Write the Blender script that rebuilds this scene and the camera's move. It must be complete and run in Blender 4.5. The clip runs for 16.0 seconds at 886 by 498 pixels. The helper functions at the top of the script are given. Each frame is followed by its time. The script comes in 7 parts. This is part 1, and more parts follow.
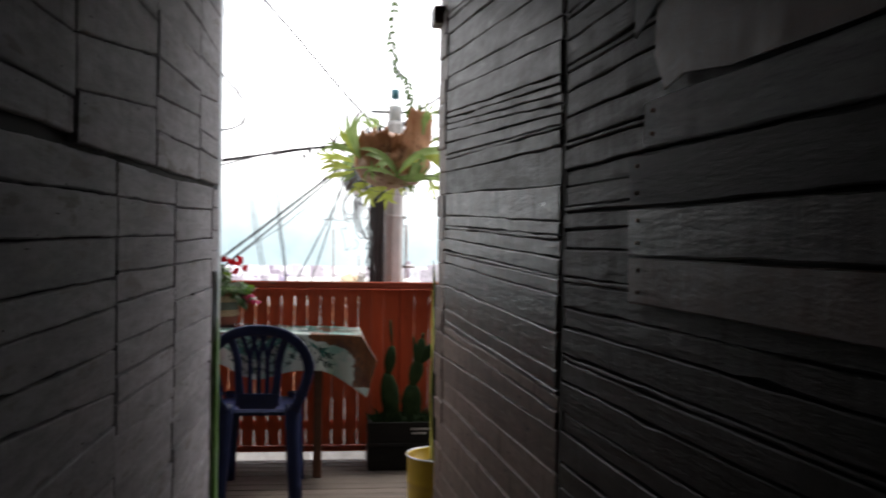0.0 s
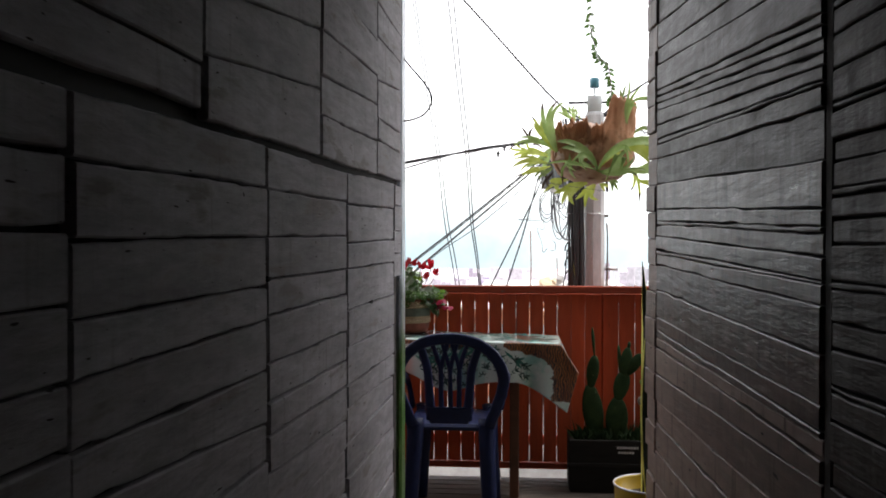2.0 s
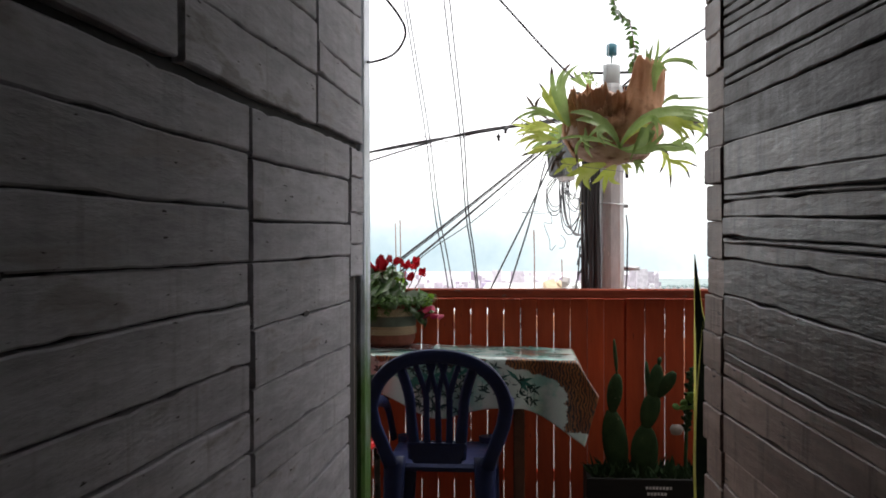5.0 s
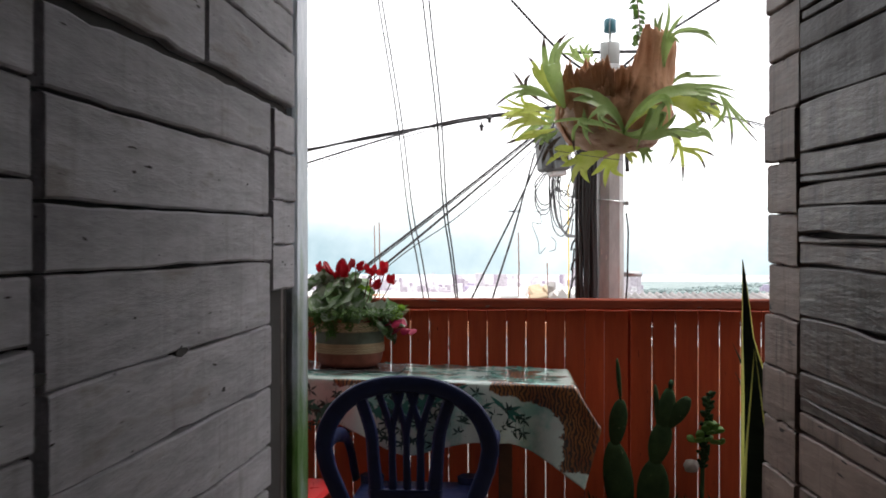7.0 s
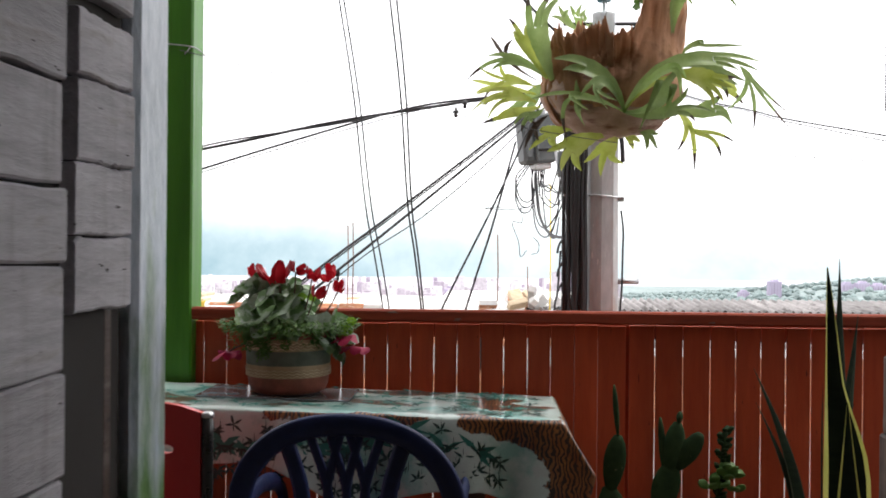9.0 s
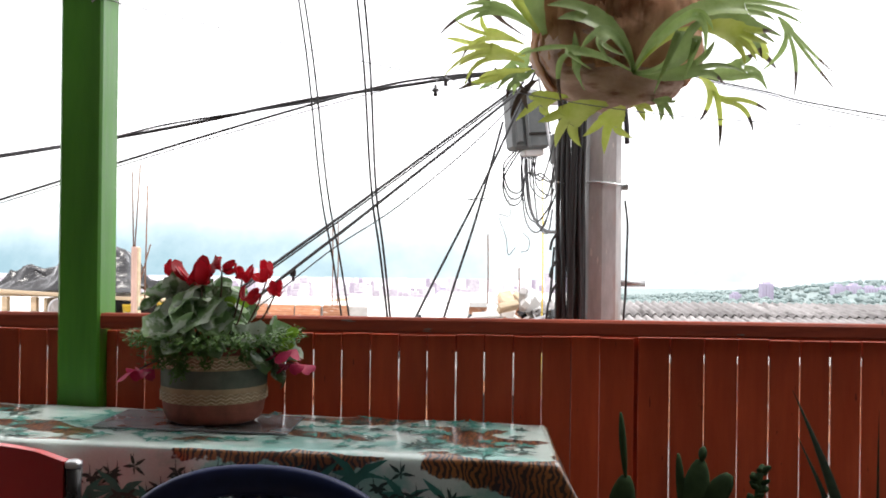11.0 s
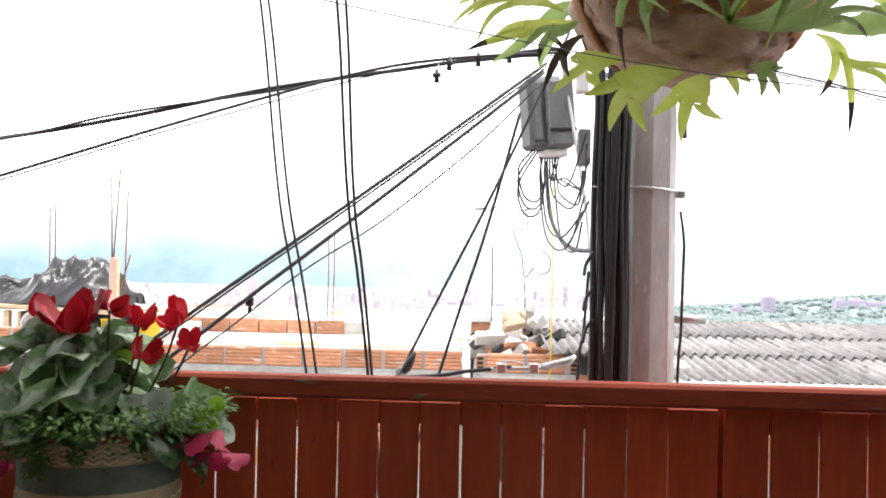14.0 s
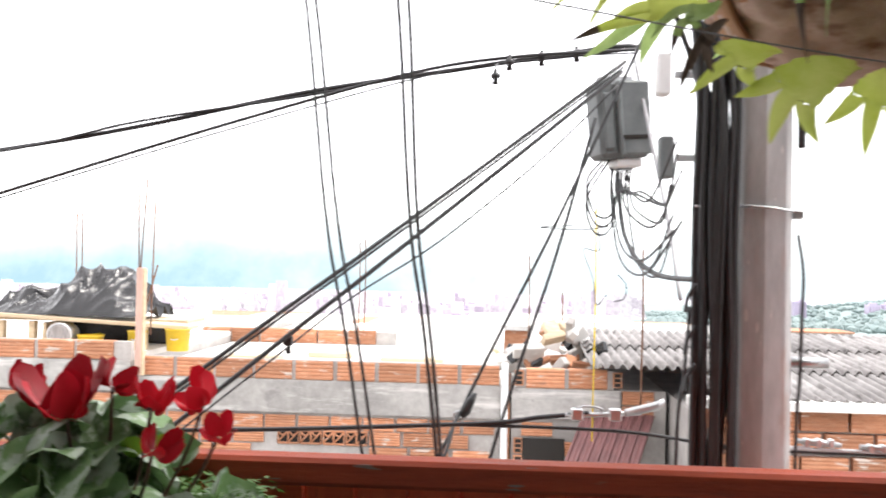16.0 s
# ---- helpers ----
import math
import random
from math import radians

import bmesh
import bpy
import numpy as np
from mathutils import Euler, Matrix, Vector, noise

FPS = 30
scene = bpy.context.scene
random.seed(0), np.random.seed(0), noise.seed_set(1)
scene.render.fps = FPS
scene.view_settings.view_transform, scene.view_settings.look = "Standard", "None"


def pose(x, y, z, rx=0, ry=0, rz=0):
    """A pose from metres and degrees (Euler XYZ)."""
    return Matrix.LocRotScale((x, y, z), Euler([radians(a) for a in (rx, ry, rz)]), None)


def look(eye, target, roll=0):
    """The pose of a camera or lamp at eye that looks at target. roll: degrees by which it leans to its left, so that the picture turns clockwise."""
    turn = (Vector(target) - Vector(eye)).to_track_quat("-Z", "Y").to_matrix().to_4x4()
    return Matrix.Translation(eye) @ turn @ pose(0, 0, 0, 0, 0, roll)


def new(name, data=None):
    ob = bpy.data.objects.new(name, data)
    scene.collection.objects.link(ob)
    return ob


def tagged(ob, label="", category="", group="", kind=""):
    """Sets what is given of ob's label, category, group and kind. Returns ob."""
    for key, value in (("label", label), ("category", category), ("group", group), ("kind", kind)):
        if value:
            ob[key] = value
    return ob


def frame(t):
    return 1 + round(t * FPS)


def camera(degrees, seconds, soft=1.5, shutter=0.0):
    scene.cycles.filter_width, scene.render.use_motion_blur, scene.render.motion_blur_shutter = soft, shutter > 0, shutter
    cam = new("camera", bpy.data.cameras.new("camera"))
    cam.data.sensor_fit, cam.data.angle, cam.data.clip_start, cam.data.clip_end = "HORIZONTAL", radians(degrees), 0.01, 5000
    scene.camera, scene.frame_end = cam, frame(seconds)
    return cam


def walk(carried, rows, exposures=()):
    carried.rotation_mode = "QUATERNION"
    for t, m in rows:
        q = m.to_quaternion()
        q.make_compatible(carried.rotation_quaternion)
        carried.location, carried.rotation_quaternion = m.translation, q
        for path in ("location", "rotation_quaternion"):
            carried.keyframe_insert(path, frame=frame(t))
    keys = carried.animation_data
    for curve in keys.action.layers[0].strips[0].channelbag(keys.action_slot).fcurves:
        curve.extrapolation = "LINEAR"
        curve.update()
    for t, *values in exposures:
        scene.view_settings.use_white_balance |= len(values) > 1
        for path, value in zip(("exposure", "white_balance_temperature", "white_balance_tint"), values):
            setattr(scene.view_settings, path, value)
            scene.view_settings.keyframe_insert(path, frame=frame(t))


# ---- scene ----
cam = camera(50.0, 16.0, soft=1.8, shutter=0.5)
PATH = [
    (0, (0.317, -5.481, 1.269), (0.564, -3.496, 1.247), 0.9),
    (0.5, (0.33, -5.379, 1.259), (0.367, -3.38, 1.243), 0.6),
    (1, (0.332, -5.278, 1.262), (0.24, -3.28, 1.246), 0.4),
    (1.5, (0.333, -5.189, 1.262), (0.182, -3.195, 1.244), 0.3),
    (2, (0.333, -5.077, 1.258), (0.165, -3.084, 1.238), 0.1),
    (2.5, (0.347, -4.94, 1.255), (0.175, -2.947, 1.236), 0.1),
    (3, (0.352, -4.807, 1.244), (0.176, -2.815, 1.227), -0.1),
    (3.5, (0.339, -4.652, 1.231), (0.165, -2.66, 1.212), -0.1),
    (4, (0.329, -4.505, 1.213), (0.156, -2.513, 1.196), -0.1),
    (6.5, (0.302, -3.734, 1.221), (0.145, -1.741, 1.211), 0.1),
    (7, (0.3, -3.586, 1.211), (0.164, -1.591, 1.204), 0.0),
    (7.5, (0.31, -3.424, 1.217), (0.194, -1.428, 1.214), 0.1),
    (8, (0.313, -3.273, 1.21), (0.21, -1.276, 1.206), 0.3),
    (8.5, (0.307, -3.113, 1.201), (0.21, -1.116, 1.199), 0.4),
    (9, (0.316, -2.973, 1.204), (0.222, -0.975, 1.203), 0.5),
    (9.7, (0.349, -2.775, 1.214), (0.269, -0.777, 1.207), 0.6),
    (12, (0.362, -2.142, 1.167), (0.28, -0.144, 1.18), 0.8),
    (12.5, (0.371, -2.007, 1.168), (0.287, -0.009, 1.185), 0.9),
    (13, (0.361, -1.914, 1.165), (0.278, 0.085, 1.184), 1.0),
    (13.5, (0.33, -1.8, 1.184), (0.252, 0.198, 1.205), 0.9),
    (14, (0.328, -1.689, 1.22), (0.245, 0.31, 1.244), 1.2),
    (14.5, (0.335, -1.572, 1.24), (0.251, 0.426, 1.264), 1.0),
    (15, (0.333, -1.478, 1.275), (0.25, 0.52, 1.302), 1.0),
    (15.5, (0.303, -1.401, 1.277), (0.218, 0.597, 1.305), 1.0),
    (16, (0.212, -1.323, 1.281), (0.072, 0.672, 1.312), 1.2),
]
walk(cam, [(t, look(eye, target, roll)) for t, eye, target, roll in PATH],
     exposures=[(0, 0.64), (1, 0.78), (2, 0.70), (4, 0.54), (7, 0.52), (10, 0.65), (13, 0.85), (16, 0.95)])

# ---- light: bright haze over the valley, a veiled sun high on the right ----
world = bpy.data.worlds.new("world")
scene.world = world
world.use_nodes = True
wn, wl = world.node_tree.nodes, world.node_tree.links
sky = wn.new("ShaderNodeTexSky")
sky.sky_type, sky.sun_disc = "NISHITA", False
sky.sun_elevation, sky.sun_rotation = radians(58), radians(60)
sky.dust_density, sky.air_density, sky.altitude = 5.0, 1.0, 1500
haze = wn.new("ShaderNodeMix")
haze.data_type, haze.blend_type = "RGBA", "MIX"
haze.inputs[0].default_value = 0.75
haze.inputs[7].default_value = (15.9, 15.4, 15.5, 1)
wl.new(sky.outputs[0], haze.inputs[6])
wl.new(haze.outputs[2], wn["Background"].inputs[0])
wn["Background"].inputs[1].default_value = 0.12
sun_data = bpy.data.lights.new("sun", "SUN")
sun_data.energy, sun_data.angle, sun_data.color = 1.5, radians(14), (1.0, 0.96, 0.9)
sun = new("sun", sun_data)
sun.matrix_world = look((6, 3.5, 11), (0, 0, 0))


# ---- materials ----
def tree(name):
    m = bpy.data.materials.new(name)
    m.use_nodes = True
    n = m.node_tree.nodes
    return m, n, m.node_tree.links, n["Principled BSDF"]


def mixer(n, l, kind, fac, a, b):
    x = n.new("ShaderNodeMix")
    x.data_type, x.blend_type = "RGBA", kind
    for sock, v in ((0, fac), (6, a), (7, b)):
        if hasattr(v, "is_output"):
            l.new(v, x.inputs[sock])
        elif sock == 0:
            x.inputs[0].default_value = v
        else:
            x.inputs[sock].default_value = (*v, 1) if len(v) == 3 else v
    return x.outputs[2]


def ramp(n, l, src, lo, hi, a=0.0, b=1.0):
    r = n.new("ShaderNodeMapRange")
    r.inputs[1].default_value, r.inputs[2].default_value = lo, hi
    r.inputs[3].default_value, r.inputs[4].default_value = a, b
    l.new(src, r.inputs[0])
    return r.outputs[0]


def coords(n, l, stretch, loose):
    tc = n.new("ShaderNodeTexCoord")
    mp = n.new("ShaderNodeMapping")
    mp.inputs[3].default_value = stretch
    l.new(tc.outputs["Object"], mp.inputs[0])
    info = n.new("ShaderNodeObjectInfo")
    if loose:
        mul = n.new("ShaderNodeMath")
        mul.operation = "MULTIPLY"
        mul.inputs[1].default_value = 37.0
        l.new(info.outputs["Random"], mul.inputs[0])
        l.new(mul.outputs[0], mp.inputs[1])
    return mp.outputs[0], info.outputs["Random"]


def noise_of(n, l, vec, scale, detail=5, rough=0.6):
    t = n.new("ShaderNodeTexNoise")
    t.inputs["Scale"].default_value, t.inputs["Detail"].default_value = scale, detail
    t.inputs["Roughness"].default_value = rough
    l.new(vec, t.inputs["Vector"])
    return t.outputs["Fac"]


def surf(name, c1, c2, rough=0.6, scale=10, stretch=(1, 1, 1), bump=0.2, depth=0.004, metal=0.0, rnd=0.15, specks=None,
         stain=None, gloss=0.5, leaf=0.0, loose=True, streak=None, saw=None):
    """Grain between two colours, broad stains, specks, and a brightness of its own for each object."""
    m, n, l, p = tree(name)
    vec, rand = coords(n, l, stretch, loose)
    fine, broad = noise_of(n, l, vec, scale, 7, 0.65), noise_of(n, l, vec, scale * 0.17, 3)
    col = mixer(n, l, "MIX", ramp(n, l, fine, 0.3, 0.7), c1, c2)
    shade = ramp(n, l, broad, 0.3, 0.7, 0.78, 1.18)
    vary = ramp(n, l, rand, 0, 1, 1 - rnd, 1 + rnd)
    both = n.new("ShaderNodeMath")
    both.operation = "MULTIPLY"
    l.new(shade, both.inputs[0])
    l.new(vary, both.inputs[1])
    tint = n.new("ShaderNodeCombineColor")
    for i in range(3):
        l.new(both.outputs[0], tint.inputs[i])
    col = mixer(n, l, "MULTIPLY", 1.0, col, tint.outputs[0])
    if stain:
        spot = noise_of(n, l, vec, scale * stain[2], 4)
        col = mixer(n, l, "MIX", ramp(n, l, spot, stain[1], stain[1] + 0.08), col, stain[0])
    if streak:
        vec2, _ = coords(n, l, streak[2], loose)
        runs = noise_of(n, l, vec2, 1.0, 5, 0.7)
        col = mixer(n, l, "MIX", ramp(n, l, runs, streak[1], streak[1] + 0.15, 0.0, streak[3]), col, streak[0])
    if specks:
        dots = noise_of(n, l, vec, specks[1], 2, 0.4)
        col = mixer(n, l, "MIX", ramp(n, l, dots, specks[2], specks[2] + 0.03), col, specks[0])
    l.new(col, p.inputs["Base Color"])
    l.new(ramp(n, l, fine, 0.25, 0.75, max(0.03, rough - 0.12), min(1, rough + 0.12)), p.inputs["Roughness"])
    p.inputs["Metallic"].default_value = metal
    p.inputs["Specular IOR Level"].default_value = gloss
    b = n.new("ShaderNodeBump")
    b.inputs["Strength"].default_value, b.inputs["Distance"].default_value = bump, depth
    high = fine
    if saw:
        vec3, _ = coords(n, l, saw[0], loose)
        cut = noise_of(n, l, vec3, 1.0, 3, 0.5)
        lift = n.new("ShaderNodeMath")
        lift.operation = "MULTIPLY_ADD"
        lift.inputs[1].default_value = saw[1]
        l.new(cut, lift.inputs[0])
        l.new(fine, lift.inputs[2])
        high = lift.outputs[0]
    l.new(high, b.inputs["Height"])
    l.new(b.outputs[0], p.inputs["Normal"])
    if leaf:
        tr = n.new("ShaderNodeBsdfTranslucent")
        l.new(col, tr.inputs[0])
        mx = n.new("ShaderNodeMixShader")
        mx.inputs[0].default_value = leaf
        l.new(p.outputs[0], mx.inputs[1])
        l.new(tr.outputs[0], mx.inputs[2])
        l.new(mx.outputs[0], n["Material Output"].inputs[0])
    return m


LONG_Y, LONG_X, LONG_Z = (6, 0.7, 6), (0.7, 6, 6), (6, 6, 0.7)
white_wood = surf("limewashed wood", (0.355, 0.345, 0.358), (0.59, 0.577, 0.597), 0.78, 10, (4, 0.8, 4), 0.8, 0.005, rnd=0.11,
                  specks=((0.06, 0.05, 0.045), 38, 0.735), stain=((0.35, 0.325, 0.31), 0.58, 0.5), gloss=0.22,
                  streak=((0.26, 0.235, 0.225), 0.55, (9, 26, 2.2), 0.45), saw=((5, 30, 3.0), 0.5))
dark_wood = surf("smoke-darkened wood", (0.046, 0.031, 0.025), (0.112, 0.080, 0.066), 0.36, 8, (5, 0.8, 5), 0.7, 0.005, rnd=0.42,
                 specks=((0.012, 0.009, 0.007), 15, 0.715), stain=((0.17, 0.14, 0.125), 0.57, 0.8), gloss=0.18,
                 streak=((0.014, 0.009, 0.007), 0.50, (9, 20, 2.6), 0.75), saw=((6, 13, 1.6), 0.8))
# Upper boards dimmed, lower ones lightened: light falloff mixed into their own tones.
upper_dim_wood = surf("upper boards with shade in the colour", (0.014, 0.010, 0.008), (0.042, 0.030, 0.025), 0.45, 8, (5, 0.8, 5), 0.7, 0.005, rnd=0.32,
                  specks=((0.012, 0.009, 0.007), 15, 0.715), stain=((0.055, 0.046, 0.040), 0.60, 0.8), gloss=0.12,
                  streak=((0.012, 0.008, 0.006), 0.50, (9, 20, 2.6), 0.75), saw=((6, 13, 1.6), 0.8))
lightened_wood = surf("brown boards with light in the colour", (0.14, 0.098, 0.082), (0.29, 0.215, 0.18), 0.5, 8, (5, 0.8, 5), 0.7, 0.005, rnd=0.2,
                 specks=((0.02, 0.014, 0.011), 15, 0.715), stain=((0.22, 0.18, 0.15), 0.60, 0.8), gloss=0.18,
                 streak=((0.035, 0.022, 0.018), 0.54, (9, 20, 2.6), 0.7), saw=((6, 13, 1.6), 0.8))
# Near boards: dark brown, darkened further to stand for the alley's dimness.
near_dim_wood = surf("dark wood with alley shade in the colour", (0.011, 0.008, 0.0065), (0.036, 0.026, 0.021), 0.5, 8, (5, 0.8, 5), 0.9, 0.006, rnd=0.35, gloss=0.12,
                 streak=((0.05, 0.042, 0.037), 0.60, (10, 50, 3.0), 0.5), saw=((6, 12, 1.6), 0.9))
grey_board = surf("weathered grey board", (0.040, 0.036, 0.034), (0.105, 0.097, 0.092), 0.6, 9, (7, 0.8, 7), 0.7, rnd=0.15, gloss=0.15,
                  streak=((0.025, 0.018, 0.015), 0.56, (3, 9, 8.0), 0.5))
brown_board = surf("rusty brown board", (0.072, 0.027, 0.014), (0.13, 0.052, 0.028), 0.5, 7, (3, 1, 3), 0.7, 0.006, rnd=0.15, saw=((6, 12, 3.0), 1.0))
pale_board = surf("bleached grey board", (0.22, 0.22, 0.23), (0.38, 0.38, 0.39), 0.6, 9, (7, 0.8, 7), 0.8, 0.006, rnd=0.1, gloss=0.3, saw=((6, 16, 2.0), 1.2))
gap_dark = surf("dark backing board", (0.018, 0.015, 0.013), (0.03, 0.026, 0.022), 0.9, 8, rnd=0)
ply_brown = surf("brown plywood", (0.13, 0.10, 0.09), (0.19, 0.15, 0.14), 0.8, 6, (4, 4, 1), 0.2)
deck_wood = surf("worn deck board", (0.085, 0.068, 0.055), (0.19, 0.155, 0.13), 0.7, 9, (0.8, 6, 6), 0.4, rnd=0.2)
roof_wood = surf("roof boards", (0.12, 0.09, 0.07), (0.2, 0.16, 0.13), 0.8, 7, LONG_X, 0.3)
red_paint = surf("red fence paint", (0.46, 0.064, 0.022), (0.56, 0.092, 0.032), 0.5, 9, (5, 5, 0.7), 0.25, 0.003, rnd=0.1,
                 specks=((0.12, 0.02, 0.01), 30, 0.74), gloss=0.35)
rail_paint = surf("worn red rail paint", (0.21, 0.040, 0.022), (0.31, 0.058, 0.027), 0.66, 9, LONG_X, 0.5, rnd=0.05,
                  specks=((0.16, 0.12, 0.1), 22, 0.71), gloss=0.15, streak=((0.10, 0.045, 0.035), 0.58, (2.5, 40, 30), 0.6))
green_paint = surf("green post paint", (0.04, 0.165, 0.008), (0.06, 0.22, 0.013), 0.45, 7, LONG_Z, 0.25, rnd=0.05)
blue_plastic = surf("navy plastic", (0.005, 0.009, 0.040), (0.008, 0.016, 0.060), 0.5, 30, bump=0.08, rnd=0.03, gloss=0.22)
red_panel = surf("red lacquered panel", (0.42, 0.018, 0.02), (0.48, 0.025, 0.025), 0.35, 12, bump=0.05)
black_tube = surf("black enamelled tube", (0.012, 0.012, 0.013), (0.02, 0.02, 0.02), 0.3, 20, bump=0.05)
crate_black = surf("black painted crate", (0.009, 0.009, 0.009), (0.018, 0.017, 0.016), 0.75, 12, LONG_X, 0.3, gloss=0.15)
off_white = surf("stencilled white", (0.5, 0.5, 0.48), (0.62, 0.62, 0.6), 0.7, 40)
soil = surf("potting soil", (0.03, 0.02, 0.014), (0.07, 0.05, 0.035), 0.95, 40, bump=0.8, depth=0.01)
yellow_tin = surf("yellow painted tin", (0.55, 0.36, 0.015), (0.66, 0.44, 0.03), 0.35, 16, bump=0.12,
                  stain=((0.25, 0.12, 0.03), 0.68, 0.6))
concrete = surf("cast concrete", (0.33, 0.32, 0.30), (0.48, 0.46, 0.44), 0.85, 11, bump=0.4, stain=((0.25, 0.24, 0.23), 0.6, 0.4),
                streak=((0.68, 0.66, 0.63), 0.53, (1.2, 1.2, 9), 0.75))
pole_concrete = surf("pole concrete", (0.36, 0.36, 0.36), (0.51, 0.51, 0.51), 0.8, 13, (3, 3, 0.8), 0.4,
                     specks=((0.6, 0.58, 0.55), 24, 0.70), stain=((0.42, 0.36, 0.33), 0.58, 0.3))
slab_white = surf("sun-bleached slab", (0.62, 0.61, 0.58), (0.74, 0.73, 0.70), 0.8, 5, bump=0.3)
brick_clay = surf("hollow clay brick", (0.42, 0.17, 0.08), (0.58, 0.30, 0.18), 0.85, 9, (1, 1, 4), 0.5, 0.006, rnd=0.22,
                  stain=((0.54, 0.46, 0.40), 0.60, 0.5), streak=((0.30, 0.16, 0.11), 0.58, (4, 4, 9), 0.6))
mortar = surf("grey mortar", (0.36, 0.34, 0.32), (0.46, 0.44, 0.42), 0.9, 14, bump=0.5)
fibre_cement = surf("fibre cement sheet", (0.20, 0.185, 0.18), (0.36, 0.345, 0.335), 0.85, 9, (4, 0.6, 1), 0.4, rnd=0.22,
                    stain=((0.13, 0.12, 0.115), 0.57, 0.4), streak=((0.55, 0.54, 0.52), 0.60, (1.5, 0.7, 1), 0.8))
maroon_sheet = surf("maroon sheet metal", (0.14, 0.06, 0.06), (0.19, 0.085, 0.08), 0.45, 6, LONG_Z, 0.1)
cable_black = surf("black cable sheath", (0.014, 0.014, 0.016), (0.028, 0.028, 0.03), 0.5, 40, bump=0.1, rnd=0.3)
cable_mid = surf("dull wire", (0.10, 0.10, 0.10), (0.16, 0.16, 0.16), 0.5, 40, bump=0.1)
cable_grey = surf("grey cable sheath", (0.35, 0.35, 0.36), (0.48, 0.48, 0.5), 0.5, 40, bump=0.1)
steel = surf("galvanised steel", (0.42, 0.43, 0.44), (0.58, 0.59, 0.6), 0.35, 22, metal=0.8, bump=0.1)
rust = surf("rusted rebar", (0.14, 0.07, 0.04), (0.22, 0.11, 0.07), 0.9, 30)
box_grey = surf("grey moulded plastic", (0.11, 0.125, 0.125), (0.17, 0.185, 0.185), 0.5, 18, bump=0.08)
timber = surf("pale timber", (0.50, 0.38, 0.24), (0.64, 0.52, 0.36), 0.7, 9, LONG_X, 0.3)
pink_timber = surf("pinkish column", (0.52, 0.32, 0.26), (0.62, 0.44, 0.36), 0.8, 9, LONG_Z, 0.3)
tarp_black = surf("black plastic sheet", (0.006, 0.006, 0.007), (0.014, 0.014, 0.015), 0.2, 8, bump=0.3, depth=0.03, gloss=0.5)
bucket_yellow = surf("yellow plastic", (0.68, 0.46, 0.02), (0.76, 0.55, 0.04), 0.4, 15, bump=0.05)
drum_white = surf("white plastic", (0.66, 0.66, 0.66), (0.76, 0.76, 0.75), 0.45, 15, bump=0.05)
fern_green = surf("fern frond", (0.20, 0.30, 0.085), (0.34, 0.45, 0.18), 0.42, 14, bump=0.2, rnd=0.3, leaf=0.5, gloss=0.3)
fern_pale = surf("young fern frond", (0.40, 0.49, 0.07), (0.60, 0.66, 0.19), 0.5, 14, bump=0.2, rnd=0.2, leaf=0.55, gloss=0.3)
fern_tip = surf("withered frond tip", (0.075, 0.05, 0.034), (0.15, 0.105, 0.075), 0.7, 14)
shield_brown = surf("papery brown shield", (0.42, 0.20, 0.095), (0.58, 0.34, 0.19), 0.75, 12, bump=0.6, depth=0.008,
                    stain=((0.26, 0.12, 0.055), 0.57, 0.5), leaf=0.3)
shield_pale = surf("pale inner shield", (0.36, 0.22, 0.16), (0.56, 0.41, 0.33), 0.7, 9, (1, 1, 2.5), bump=0.8, depth=0.010,
                   stain=((0.19, 0.085, 0.05), 0.54, 0.7))
cyclamen_leaf = surf("silvery green leaf", (0.060, 0.125, 0.040), (0.15, 0.23, 0.10), 0.5, 30, bump=0.5, rnd=0.35, leaf=0.25, gloss=0.4,
                     stain=((0.33, 0.39, 0.31), 0.49, 0.9))
cress_leaf = surf("small bright leaf", (0.055, 0.13, 0.022), (0.11, 0.22, 0.04), 0.6, 30, rnd=0.3, leaf=0.25)
lime_leaf = surf("lime leaf", (0.19, 0.38, 0.025), (0.27, 0.46, 0.05), 0.5, 30, rnd=0.2, leaf=0.4)
red_petal = surf("red petal", (0.33, 0.005, 0.012), (0.46, 0.010, 0.022), 0.5, 20, rnd=0.3, leaf=0.25, gloss=0.3)
pink_petal = surf("faded pink petal", (0.30, 0.012, 0.045), (0.45, 0.035, 0.10), 0.5, 20, rnd=0.2, leaf=0.3, gloss=0.3)
stem_dark = surf("dark flower stem", (0.06, 0.02, 0.015), (0.10, 0.045, 0.03), 0.5, 30)
cactus_green = surf("cactus skin", (0.016, 0.034, 0.014), (0.034, 0.060, 0.024), 0.8, 20, bump=0.3, specks=((0.12, 0.13, 0.07), 60, 0.74), gloss=0.12)
sans_green = surf("banded sword leaf", (0.008, 0.018, 0.010), (0.024, 0.042, 0.022), 0.65, 9, (1, 1, 7), 0.15, rnd=0.1, gloss=0.25)
sans_dull = surf("dull leaf margin", (0.03, 0.04, 0.022), (0.06, 0.07, 0.035), 0.6, 14)
bud_pale = surf("pale bud", (0.20, 0.17, 0.15), (0.28, 0.24, 0.22), 0.7, 30)
sans_edge = surf("yellow leaf margin", (0.60, 0.60, 0.12), (0.72, 0.70, 0.22), 0.5, 14, leaf=0.35)
mat_grey = surf("smoked glass mat", (0.16, 0.17, 0.18), (0.22, 0.23, 0.24), 0.18, 12, bump=0.03)
street = surf("street concrete", (0.22, 0.21, 0.20), (0.34, 0.33, 0.31), 0.9, 0.6, bump=0.2, rnd=0)
